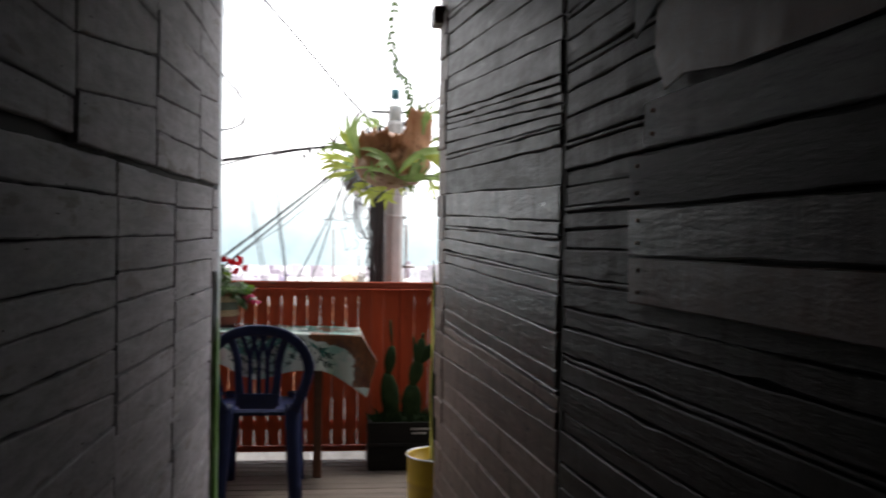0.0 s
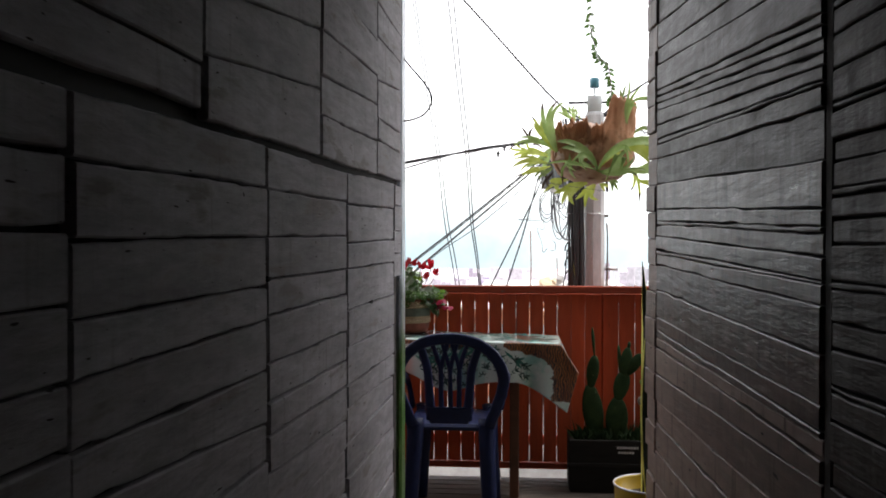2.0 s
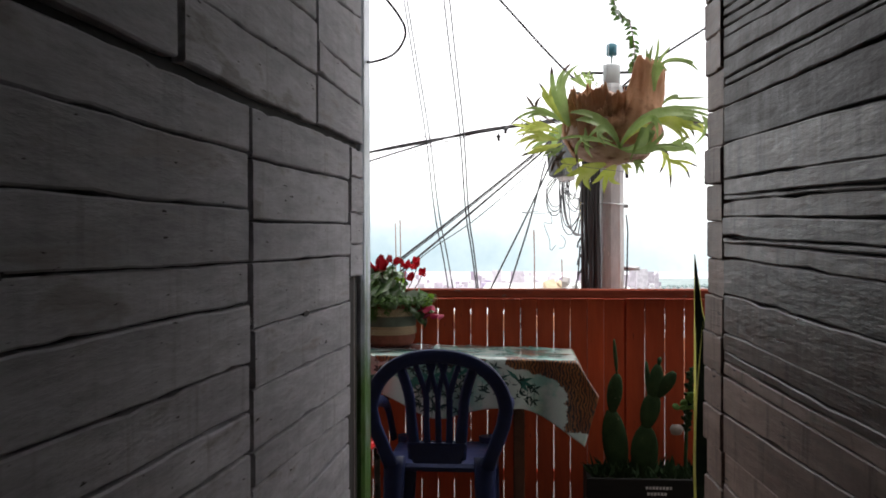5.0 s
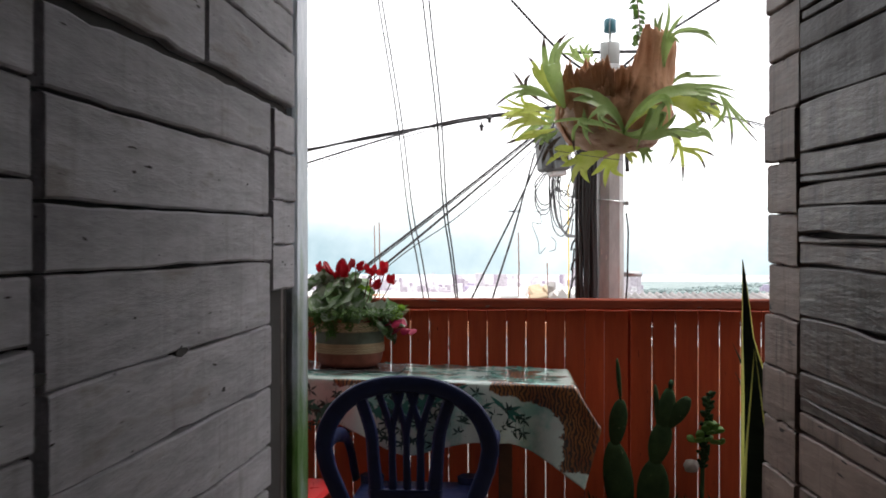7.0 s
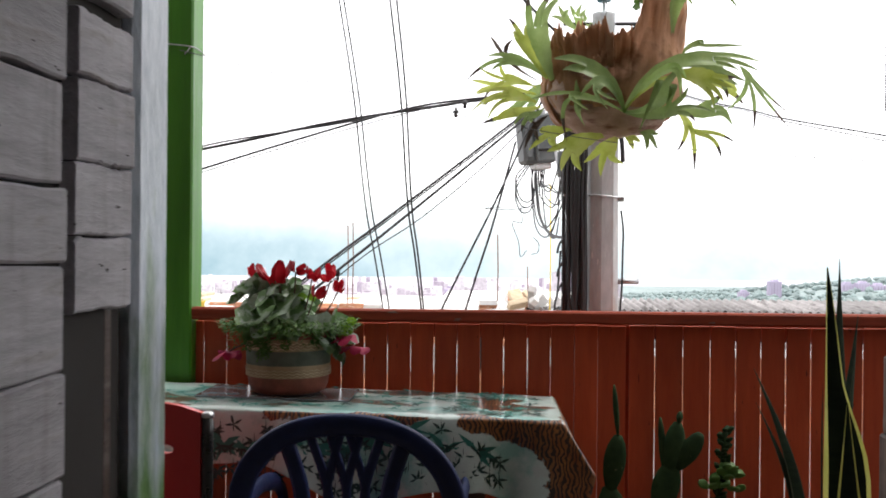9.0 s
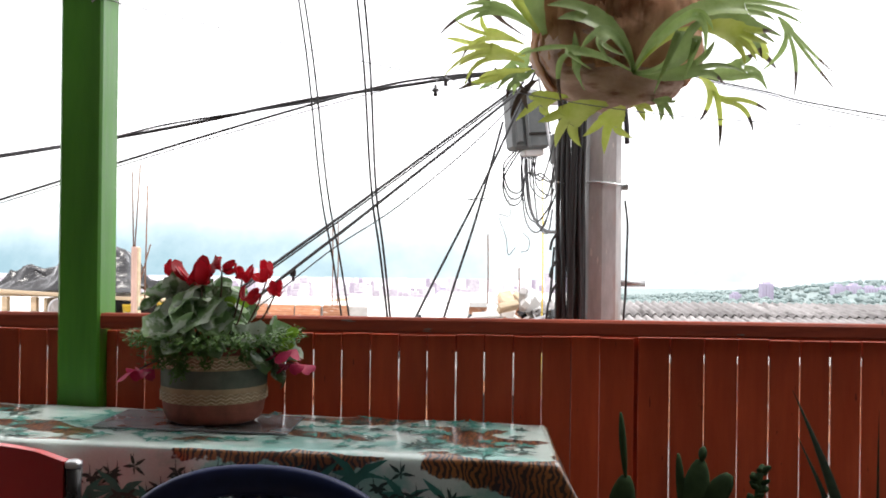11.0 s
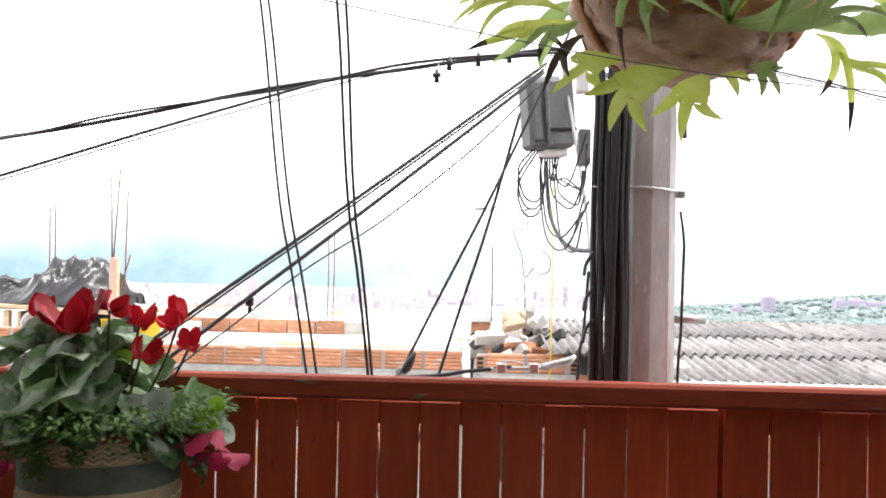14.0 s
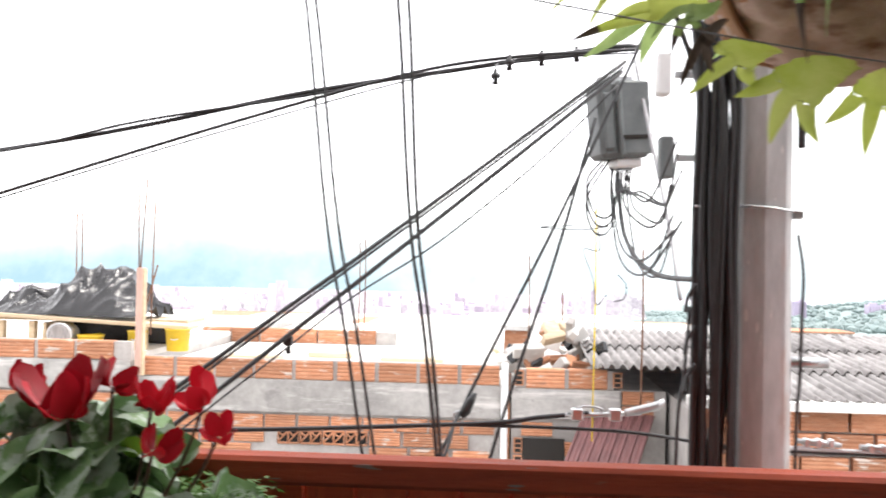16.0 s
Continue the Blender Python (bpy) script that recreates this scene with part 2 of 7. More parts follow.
jar_plastic = surf("cloudy plastic", (0.55, 0.58, 0.58), (0.66, 0.70, 0.70), 0.3, 12, bump=0.05, leaf=0.4)
teal_cap = surf("teal cap", (0.03, 0.13, 0.17), (0.05, 0.19, 0.24), 0.4, 20)


def cloth_print():
    """White cotton with washed teal areas."""
    m, n, l, p = tree("printed cotton")
    vec, _ = coords(n, l, (1, 1, 1), False)
    wash, weave = noise_of(n, l, vec, 5.5, 5), noise_of(n, l, vec, 240, 2)
    col = mixer(n, l, "MIX", ramp(n, l, wash, 0.50, 0.60), (0.50, 0.60, 0.555), (0.24, 0.47, 0.42))
    col = mixer(n, l, "MIX", ramp(n, l, noise_of(n, l, vec, 13, 4), 0.60, 0.66), col, (0.50, 0.56, 0.53))
    w = n.new("ShaderNodeTexWave")
    w.inputs["Scale"].default_value, w.inputs["Distortion"].default_value = 26, 11
    w.inputs["Detail"].default_value, w.inputs["Detail Scale"].default_value = 3, 1.2
    l.new(vec, w.inputs["Vector"])
    fur = mixer(n, l, "MIX", ramp(n, l, noise_of(n, l, vec, 14, 3), 0.35, 0.65), (0.15, 0.042, 0.012), (0.27, 0.115, 0.035))
    fur = mixer(n, l, "MIX", ramp(n, l, w.outputs["Fac"], 0.45, 0.62), fur, (0.028, 0.015, 0.011))
    where = n.new("ShaderNodeAttribute")
    where.attribute_name = "tiger"
    blot = n.new("ShaderNodeMath")
    l.new(where.outputs["Fac"], blot.inputs[0])
    l.new(ramp(n, l, noise_of(n, l, vec, 45, 4), 0.3, 0.7, -0.16, 0.16), blot.inputs[1])
    col = mixer(n, l, "MIX", ramp(n, l, blot.outputs[0], -0.03, 0.05), col, fur)
    col = mixer(n, l, "MULTIPLY", 0.25, col, ramp(n, l, weave, 0.3, 0.7, 0.6, 1.0))
    l.new(col, p.inputs["Base Color"])
    p.inputs["Roughness"].default_value = 0.34
    p.inputs["Coat Weight"].default_value, p.inputs["Coat Roughness"].default_value = 0.6, 0.2
    b = n.new("ShaderNodeBump")
    b.inputs["Strength"].default_value, b.inputs["Distance"].default_value = 0.3, 0.004
    l.new(noise_of(n, l, vec, 18, 4), b.inputs["Height"])
    l.new(b.outputs[0], p.inputs["Normal"])
    return m


def worn_jamb():
    """Silver paint above, green below, one worn through into the other."""
    m, n, l, p = tree("worn silver and green paint")
    vec, _ = coords(n, l, (3, 3, 1), False)
    tc = n.new("ShaderNodeTexCoord")
    sep = n.new("ShaderNodeSeparateXYZ")
    l.new(tc.outputs["Object"], sep.inputs[0])
    fine, broad = noise_of(n, l, vec, 22, 6), noise_of(n, l, vec, 5, 5)
    silver = mixer(n, l, "MIX", ramp(n, l, fine, 0.3, 0.7), (0.42, 0.50, 0.56), (0.68, 0.74, 0.80))
    green = mixer(n, l, "MIX", ramp(n, l, fine, 0.3, 0.7), (0.05, 0.16, 0.02), (0.14, 0.27, 0.08))
    level = n.new("ShaderNodeMath")
    level.operation = "MULTIPLY_ADD"
    level.inputs[1].default_value = 1.3
    l.new(broad, level.inputs[0])
    l.new(sep.outputs[2], level.inputs[2])
    l.new(mixer(n, l, "MIX", ramp(n, l, level.outputs[0], 1.48, 1.80), green, silver), p.inputs["Base Color"])
    p.inputs["Roughness"].default_value, p.inputs["Metallic"].default_value = 0.3, 0.0
    b = n.new("ShaderNodeBump")
    b.inputs["Strength"].default_value, b.inputs["Distance"].default_value = 0.7, 0.005
    l.new(fine, b.inputs["Height"])
    l.new(b.outputs[0], p.inputs["Normal"])
    return m


def pot_bands():
    """Terracotta, tan, green and tan bands by height above the base, with impressed waves."""
    m, n, l, p = tree("banded glazed clay")
    tc = n.new("ShaderNodeTexCoord")
    sep = n.new("ShaderNodeSeparateXYZ")
    l.new(tc.outputs["Object"], sep.inputs[0])
    r = n.new("ShaderNodeValToRGB")
    r.color_ramp.interpolation = "CONSTANT"
    stops = [(0.0, (0.25, 0.085, 0.055)), (0.27, (0.40, 0.29, 0.17)), (0.47, (0.10, 0.115, 0.085)),
             (0.70, (0.40, 0.29, 0.17)), (0.89, (0.22, 0.06, 0.04))]
    while len(r.color_ramp.elements) < len(stops):
        r.color_ramp.elements.new(0.5)
    for e, (at, c) in zip(r.color_ramp.elements, stops):
        e.position, e.color = at, (*c, 1)
    l.new(ramp(n, l, sep.outputs[2], 0, 0.178), r.inputs[0])
    grime = noise_of(n, l, tc.outputs["Object"], 30, 5)
    col = mixer(n, l, "MULTIPLY", 0.7, r.outputs[0], ramp(n, l, grime, 0.3, 0.7, 0.45, 1.0))
    l.new(col, p.inputs["Base Color"])
    p.inputs["Roughness"].default_value = 0.6
    p.inputs["Specular IOR Level"].default_value = 0.25
    b = n.new("ShaderNodeBump")
    b.inputs["Strength"].default_value, b.inputs["Distance"].default_value = 0.3, 0.003
    l.new(grime, b.inputs["Height"])
    l.new(b.outputs[0], p.inputs["Normal"])
    return m


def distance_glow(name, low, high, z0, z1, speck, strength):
    """Far things seen through bright haze: emission stands in for the haze's own light."""
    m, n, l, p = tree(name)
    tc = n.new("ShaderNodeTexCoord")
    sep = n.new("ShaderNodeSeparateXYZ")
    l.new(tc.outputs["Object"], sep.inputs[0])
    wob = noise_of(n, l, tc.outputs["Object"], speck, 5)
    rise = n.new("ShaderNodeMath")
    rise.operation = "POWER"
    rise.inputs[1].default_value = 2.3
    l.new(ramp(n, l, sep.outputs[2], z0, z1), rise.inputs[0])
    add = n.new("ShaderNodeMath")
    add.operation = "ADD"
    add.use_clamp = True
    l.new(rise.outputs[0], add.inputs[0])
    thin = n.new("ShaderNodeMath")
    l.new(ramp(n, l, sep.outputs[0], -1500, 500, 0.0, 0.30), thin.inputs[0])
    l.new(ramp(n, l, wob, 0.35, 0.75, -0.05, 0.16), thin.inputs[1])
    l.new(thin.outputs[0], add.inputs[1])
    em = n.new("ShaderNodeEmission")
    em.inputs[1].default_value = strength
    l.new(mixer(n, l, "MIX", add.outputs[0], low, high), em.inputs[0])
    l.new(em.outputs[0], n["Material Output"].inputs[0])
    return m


printed_cotton, banded_clay, jamb_paint = cloth_print(), pot_bands(), worn_jamb()
range_haze_glow = distance_glow("self-lit hazy mountain range", (0.54, 0.80, 0.92), (2.4, 2.45, 2.45), -150, 300, 0.0030, 0.56)
# Air haze is painted into the base colours of the far ground and city.
city_haze = surf("haze-tinted far ground", (0.47, 0.44, 0.50), (0.62, 0.60, 0.65), 0.9, 0.03, rnd=0)


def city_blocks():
    """Far houses, each its own pale or mauve tone with haze mixed in."""
    m, n, l, p = tree("haze-tinted far houses")
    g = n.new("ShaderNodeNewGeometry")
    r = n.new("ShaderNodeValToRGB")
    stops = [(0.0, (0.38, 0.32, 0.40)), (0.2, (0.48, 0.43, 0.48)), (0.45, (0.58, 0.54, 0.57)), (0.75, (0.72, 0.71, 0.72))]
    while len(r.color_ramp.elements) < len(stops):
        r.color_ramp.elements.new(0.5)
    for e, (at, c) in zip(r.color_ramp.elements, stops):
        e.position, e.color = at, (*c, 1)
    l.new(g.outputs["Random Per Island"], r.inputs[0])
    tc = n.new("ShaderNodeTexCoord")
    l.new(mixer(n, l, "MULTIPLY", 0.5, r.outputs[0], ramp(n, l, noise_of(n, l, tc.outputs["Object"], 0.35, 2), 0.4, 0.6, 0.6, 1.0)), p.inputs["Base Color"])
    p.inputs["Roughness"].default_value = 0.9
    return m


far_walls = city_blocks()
# Towers and woods carry the same haze tint in their colour.
tower_mauve = surf("haze-tinted mauve towers", (0.44, 0.39, 0.52), (0.56, 0.50, 0.62), 0.9, 0.05)
tower_dark = surf("haze-tinted window rows", (0.36, 0.31, 0.41), (0.42, 0.36, 0.46), 0.7, 0.05)
wood_far = surf("haze-tinted far woods", (0.18, 0.24, 0.24), (0.29, 0.35, 0.335), 0.95, 0.08, bump=0.6, depth=3, rnd=0)


# ---- building helpers ----
def mesh_of(name, bm, *mats):
    me = bpy.data.meshes.new(name)
    bm.to_mesh(me)
    bm.free()
    for m in mats:
        me.materials.append(m)
    return me


def smooth(ob):
    for f in ob.data.polygons:
        f.use_smooth = True
    return ob


def part(name, bm, material, parent=None, label=""):
    ob = new(name, mesh_of(name, bm, *(material if isinstance(material, (list, tuple)) else (material,))))
    ob.parent = parent
    return tagged(ob, label)


def empty(name, label, category, group="", at=(0, 0, 0), kind=""):
    ob = new(name)
    ob.location = at
    ob.empty_display_size = 0.05
    return tagged(ob, label, category, group, kind)


def add_box(bm, lo, hi, bevel=0.0, m=None, mi=0):
    """A box between two corners, its edges taken off by bevel, then moved by m."""
    r = bmesh.ops.create_cube(bm, size=1)
    vs = r["verts"]
    for v in vs:
        v.co = Vector([lo[i] + (v.co[i] + 0.5) * (hi[i] - lo[i]) for i in range(3)])
    faces = list({f for v in vs for f in v.link_faces})
    if bevel:
        edges = list({e for v in vs for e in v.link_edges})
        out = bmesh.ops.bevel(bm, geom=edges, offset=bevel, segments=1, affect="EDGES", profile=0.5)
        faces = list(out["faces"]) + [f for f in faces if f.is_valid]
        vs = list({v for f in faces for v in f.verts})
    for f in faces:
        f.material_index = mi
    if m is not None:
        bmesh.ops.transform(bm, matrix=m, verts=vs)
    return vs


def boxed(lo, hi, bevel=0.0, m=None):
    bm = bmesh.new()
    add_box(bm, lo, hi, bevel, m)
    return bm


def add_turned(bm, profile, seg=28, centre=(0, 0), wobble=0.0, close=True, mi=0):
    """A lathe form from (radius, z) pairs, round the upright axis through centre."""
    rings = []
    for r, z in profile:
        rings.append([bm.verts.new((centre[0] + r * math.cos(2 * math.pi * k / seg) * (1 + wobble * math.sin(3 * k)),
                                    centre[1] + r * math.sin(2 * math.pi * k / seg), z)) for k in range(seg)])
    for a, b in zip(rings, rings[1:]):
        for k in range(seg):
            f = bm.faces.new((a[k], a[(k + 1) % seg], b[(k + 1) % seg], b[k]))
            f.material_index, f.smooth = mi, True
    if close:
        for ring in (rings[0][::-1], rings[-1]):
            bm.faces.new(ring).material_index = mi


def add_tube(bm, pts, radius, seg=8, flat=1.0, mi=0):
    """A bar of round or flattened section along points."""
    pts = [Vector(p) for p in pts]
    rads = radius if isinstance(radius, (list, tuple)) else [radius] * len(pts)
    rings, up = [], None
    for i, p in enumerate(pts):
        d = (pts[min(i + 1, len(pts) - 1)] - pts[max(i - 1, 0)]).normalized()
        if up is None:
            up = Vector((0, 1, 0)) if abs(d.y) < 0.9 else Vector((1, 0, 0))
        side = d.cross(up).normalized()
        up = side.cross(d).normalized()
        rings.append([bm.verts.new(p + rads[i] * (side * math.cos(a) + up * flat * math.sin(a)))
                      for a in (2 * math.pi * k / seg for k in range(seg))])
    for a, b in zip(rings, rings[1:]):
        for k in range(seg):
            f = bm.faces.new((a[k], a[(k + 1) % seg], b[(k + 1) % seg], b[k]))
            f.smooth, f.material_index = True, mi
    bm.faces.new(rings[0][::-1]).material_index = mi
    bm.faces.new(rings[-1]).material_index = mi


def bend(pts, n=8):
    """Points of a smooth line through a few given ones."""
    P = [Vector(p) for p in pts]
    P = [2 * P[0] - P[1]] + P + [2 * P[-1] - P[-2]]
    out = []
    for i in range(1, len(P) - 2):
        for k in range(n):
            t = k / n
            a, b, c, d = P[i - 1], P[i], P[i + 1], P[i + 2]
            out.append(0.5 * ((2 * b) + (c - a) * t + (2 * a - 5 * b + 4 * c - d) * t * t + (3 * b - a - 3 * c + d) * t ** 3))
    return out + [P[-2]]


def cable(pts, r, label, group="overhead cables", material=None, n=8, name="cable"):
    bm = bmesh.new()
    add_tube(bm, bend(pts, n), r, 6)
    return tagged(part(name, bm, material or cable_black), label, "cable", group)


# ---- the alley, the balcony deck and its roof ----
def left_face(y):
    return -0.0285 + 0.0215 * y


def right_face(y):
    return 0.642 - 0.049 * y


def plank_mesh(y0, y1, low, high, face, side, thick, rng, proud=0.0, rough_edge=0.0025, n=16):
    """A sawn board lying along a wall, its edges a little uneven. low and high: heights at y0 and y1."""
    verts, faces = [], []
    ph = rng.random() * 9
    for i in range(n + 1):
        t = i / n
        y = y0 + (y1 - y0) * t
        chip = [rng.uniform(-0.6, 0.6) + (rng.uniform(0.8, 2.2) if rng.random() < 0.07 else 0) for _ in range(2)]
        zl = low[0] + (low[1] - low[0]) * t + rough_edge * (0.35 * math.sin(ph + 9 * t) + 0.7 * chip[0])
        zh = high[0] + (high[1] - high[0]) * t + rough_edge * (0.35 * math.sin(ph * 2 + 8 * t) - 0.7 * chip[1])
        x = face(y) + side * (proud + 0.0015 * math.sin(ph * 3 + 3 * t))
        c = 0.0025
        back = x - side * thick
        for px, pz in ((back, zl), (x - side * c, zl), (x, zl + c), (x, zh - c), (x - side * c, zh), (back, zh)):
            verts.append((px, y, pz))
    for i in range(n):
        for k in range(6):
            q = (6 * i + k, 6 * i + (k + 1) % 6, 6 * i + 6 + (k + 1) % 6, 6 * i + 6 + k)
            faces.append(q if side > 0 else q[::-1])
    a, b = tuple(range(6)), tuple(6 * n + k for k in range(6))
    faces += [a[::-1], b] if side > 0 else [a, b[::-1]]
    me = bpy.data.meshes.new("plank")
    me.from_pydata(verts, [], faces)
    return me


def lay_planks(parent, y0, y1, joints, face, side, material, rng, gap=0.006, thick=0.018, proud=0.005, rough_edge=0.0025):
    """Boards between successive joints, each joint given by its heights at y0 and y1."""
    for a, b in zip(joints, joints[1:]):
        g = gap * rng.uniform(0.25, 0.75) / 2
        if a[0] - b[0] < 2.2 * g:
            continue
        me = plank_mesh(y0 + rng.uniform(0.002, 0.006), y1 - rng.uniform(0.002, 0.006), (b[0] + g, b[1] + g), (a[0] - g, a[1] - g),
                        face, side, thick, rng, rng.uniform(0, proud), rough_edge)
        me.materials.append(material)
        new("plank", me).parent = parent


def downwards(start, step, stop, rng):
    out, z = [], start
    while z > stop:
        z -= step * rng.uniform(0.85, 1.18)
        out.append((max(z, stop - 0.001), max(z + rng.uniform(-0.012, 0.012), stop - 0.001)))
    return out


def upwards(start, step, stop, rng):
    out, z = [], start
    while z < stop:
        z += step * rng.uniform(0.85, 1.18)
        out.insert(0, (z, z + rng.uniform(-0.012, 0.012)))
    return out


def slab(name, lo, hi, material, kind="structure", bevel=0.0):
    return tagged(part(name, boxed(lo, hi, bevel), material), kind=kind)


def skewed_wall(name, y0, y1, face, side, depth, top, material):
    """A backing wall that follows an alley face, from the floor to top."""
    bm = bmesh.new()
    pts = []
    for y in (y0, y1):
        x = face(y) - side * 0.014
        pts += [(x, y), (x - side * depth, y)]
    lo = [bm.verts.new((x, y, 0)) for x, y in pts]
    hi = [bm.verts.new((x, y, top)) for x, y in pts]
    for q in ((0, 1, 3, 2),):
        bm.faces.new([lo[i] for i in q])
        bm.faces.new([hi[i] for i in q])
    for i, j in ((0, 1), (1, 3), (3, 2), (2, 0)):
        bm.faces.new((lo[i], lo[j], hi[j], hi[i]))
    bmesh.ops.recalc_face_normals(bm, faces=bm.faces)
    return tagged(part(name, bm, material), kind="structure")


ALLEY_TOP = 2.20
wall_left = skewed_wall("wall_left", -6.4, -1.955, left_face, 1, 0.12, ALLEY_TOP, gap_dark)
wall_right = skewed_wall("wall_right", -6.4, -1.965, right_face, -1, 0.12, ALLEY_TOP, gap_dark)
slab("wall_back", (-0.5, -6.55, 0), (1.3, -6.4, ALLEY_TOP), ply_brown)
slab("ceiling_alley", (-0.6, -6.55, ALLEY_TOP), (1.4, -1.9, ALLEY_TOP + 0.06), roof_wood)
slab("wall_house_left", (-3.0, -1.96, 0), (-0.19, -1.86, 2.95), ply_brown)
slab("wall_house_right", (0.87, -2.06, 0), (3.2, -1.965, 2.95), dark_wood)
# Unseen end walls, added to cut the side light on the deck.
slab("wall_end_left", (-3.12, -1.96, -0.03), (-3.003, -0.06, 2.95), ply_brown)
slab("wall_end_right", (3.203, -2.06, -0.03), (3.32, -0.06, 1.5), ply_brown)
slab("wall_over_alley", (-0.19, -1.95, ALLEY_TOP + 0.06), (0.87, -1.88, 2.95), dark_wood)
slab("ceiling_balcony", (-3.12, -2.06, 2.951), (3.2, -0.85, 3.0), roof_wood)
slab("trim_beam", (-3.0, 0.06, 2.95), (3.2, 0.14, 3.05), roof_wood)
for x in (-2.6, -1.2, 0.3, 1.7, 3.0):
    slab("trim_rafter", (x, -0.85, 2.955), (x + 0.07, 0.06, 3.02), roof_wood)
slab("trim_eave", (0.70, -2.03, 2.055), (0.80, -1.93, 2.12), dark_wood, bevel=0.006)

# ---- the deck under the balcony, and the rail with its green post ----
floor = slab("floor", (-3.0, -6.4, -0.16), (3.2, -0.035, -0.03), gap_dark)


def railing():
    """Red upright boards under a flat handrail, with a dark joint between two bays."""
    top = empty("balcony_railing", "red-painted board railing with thin daylight gaps and flat handrail", "railing", at=(0.7, 0, 0.03))
    rng = random.Random(4)
    xs = [0.0771 + 0.0729 * k for k in range(-9, 9)]          # gaps of the first bay
    xs = [x for x in xs if x < 0.74]
    edges = [-2.95 + 0.0729 * k for k in range(0, 33)]
    edges = [e for e in edges if e < xs[0] - 0.03] + xs
    cuts = edges + [0.747]
    second = [0.755, 0.836, 0.922, 1.005, 1.083, 1.16, 1.235, 1.312, 1.39] + [1.39 + 0.078 * k for k in range(1, 22)]
    for row, choice in ((cuts, (0.0008, 0.0014, 0.0020, 0.0026)), (second, (0.0014, 0.0020, 0.0026))):
        for a, b in zip(row, row[1:]):
            g = rng.choice(choice)
            bm = boxed((a + g, -0.004 + rng.uniform(-0.002, 0.002), 0.075), (b - g * rng.uniform(0.4, 1), 0.004, 0.970 + rng.uniform(-0.002, 0.0015)), 0.0015)
            o = part("board", bm, red_paint, top)
            o.location = -top.location
    def bar(name, lo, hi, bevel=0.004):
        o = part(name, boxed(lo, hi, bevel), rail_paint, top)
        o.location = -top.location
    bar("handrail", (-2.95, -0.052, 0.976), (3.1, -0.004, 1.0145), 0.006)
    # Added bar, placed to block daylight between board tops and handrail.
    bar("upper_bar", (-2.95, 0.0135, 0.925), (3.1, 0.05, 0.976))
    bar("lower_bar", (-2.95, 0.0125, 0.16), (3.1, 0.05, 0.21))
    bar("foot_bar", (-2.95, -0.02, 0.040), (3.1, 0.02, 0.073))
    bar("joint_post", (0.742, 0.0125, -0.1), (0.80, 0.06, 0.975))
    return top


railing()
post = empty("balcony_post", "square green-painted wooden post holding the balcony roof", "post", at=(-0.655, 0, -0.1))
post.location = (0, 0, 0)
part("shaft", boxed((-0.712, -0.059, -0.1), (-0.604, 0.053, 2.95), 0.006), green_paint, post)
bm = bmesh.new()
add_tube(bm, bend([(-0.72, -0.062, 1.835), (-0.66, -0.066, 1.83), (-0.60, -0.062, 1.822), (-0.598, 0.05, 1.82)], 4), 0.0022, 5)
add_tube(bm, [(-0.612, -0.058, 1.825), (-0.63, -0.064, 1.80)], 0.002, 5)
part("twine", bm, cable_grey, post, "pale twine tied round the post")
second_post = empty("balcony_post", "square green-painted wooden post holding the balcony roof", "post")
part("shaft", boxed((2.6, -0.052, -0.1), (2.7, 0.048, 2.95), 0.006), green_paint, second_post)

jamb = empty("alley_post", "steel-grey post with green paint worn through", "post", at=(0, 0, 0))
part("shaft", boxed((-0.165, -1.948, 0.0), (-0.068, -1.846, ALLEY_TOP), 0.008), jamb_paint, jamb)

scrap = empty("plywood_patch", "brown plywood strip patching the wall end", "panel")
part("sheet", boxed((-0.135, -2.115, 0.0), (-0.098, -2.0, 1.15), 0.003), ply_brown, scrap)
part("stud", boxed((-0.125, -1.997, 0.0), (-0.085, -1.953, 1.2), 0.004), dark_wood, scrap, "dark splintered stud")

loop = cable([(-0.16, -1.9, 2.1), (-0.11, -1.9, 1.93), (-0.055, -1.895, 1.85), (0.0, -1.89, 1.785), (0.026, -1.89, 1.73), (0.0, -1.89, 1.68),
              (-0.055, -1.895, 1.658), (-0.085, -1.9, 1.662)], 0.003, "thin black wire looping from the wall end", "wall wires")

# ---- red-and-white kitchen corner: table, cloth, chairs ----
TILT = math.radians(1.25)


def on_table(x, y, dz=0.0):
    return (x, y, 0.759 + (0.51 - x) * math.tan(TILT) + dz)


def table():
    t = empty("table", "narrow wooden table on dark square legs beside the railing", "table", at=(0.0, -0.27, 0))
    def add(name, lo, hi, m=None):
        o = part(name, boxed(lo, hi, 0.004, m), brown_board, t)
        o.location = -t.location
    lean = Matrix.Translation((0.5, 0, 0.755)) @ Matrix.Rotation(TILT, 4, "Y") @ Matrix.Translation((-0.5, 0, -0.755))
    add("tabletop", (-0.90, -0.46, 0.728), (0.50, -0.095, 0.750), lean)
    for x, z in ((0.27, 0.735), (-0.80, 0.758)):
        for y in (-0.455, -0.12):
            add("leg", (x, y, 0.0), (x + 0.045, y + 0.04, z - 0.005))
    add("apron", (-0.75, -0.445, 0.63), (0.27, -0.425, 0.735))
    return t


table()


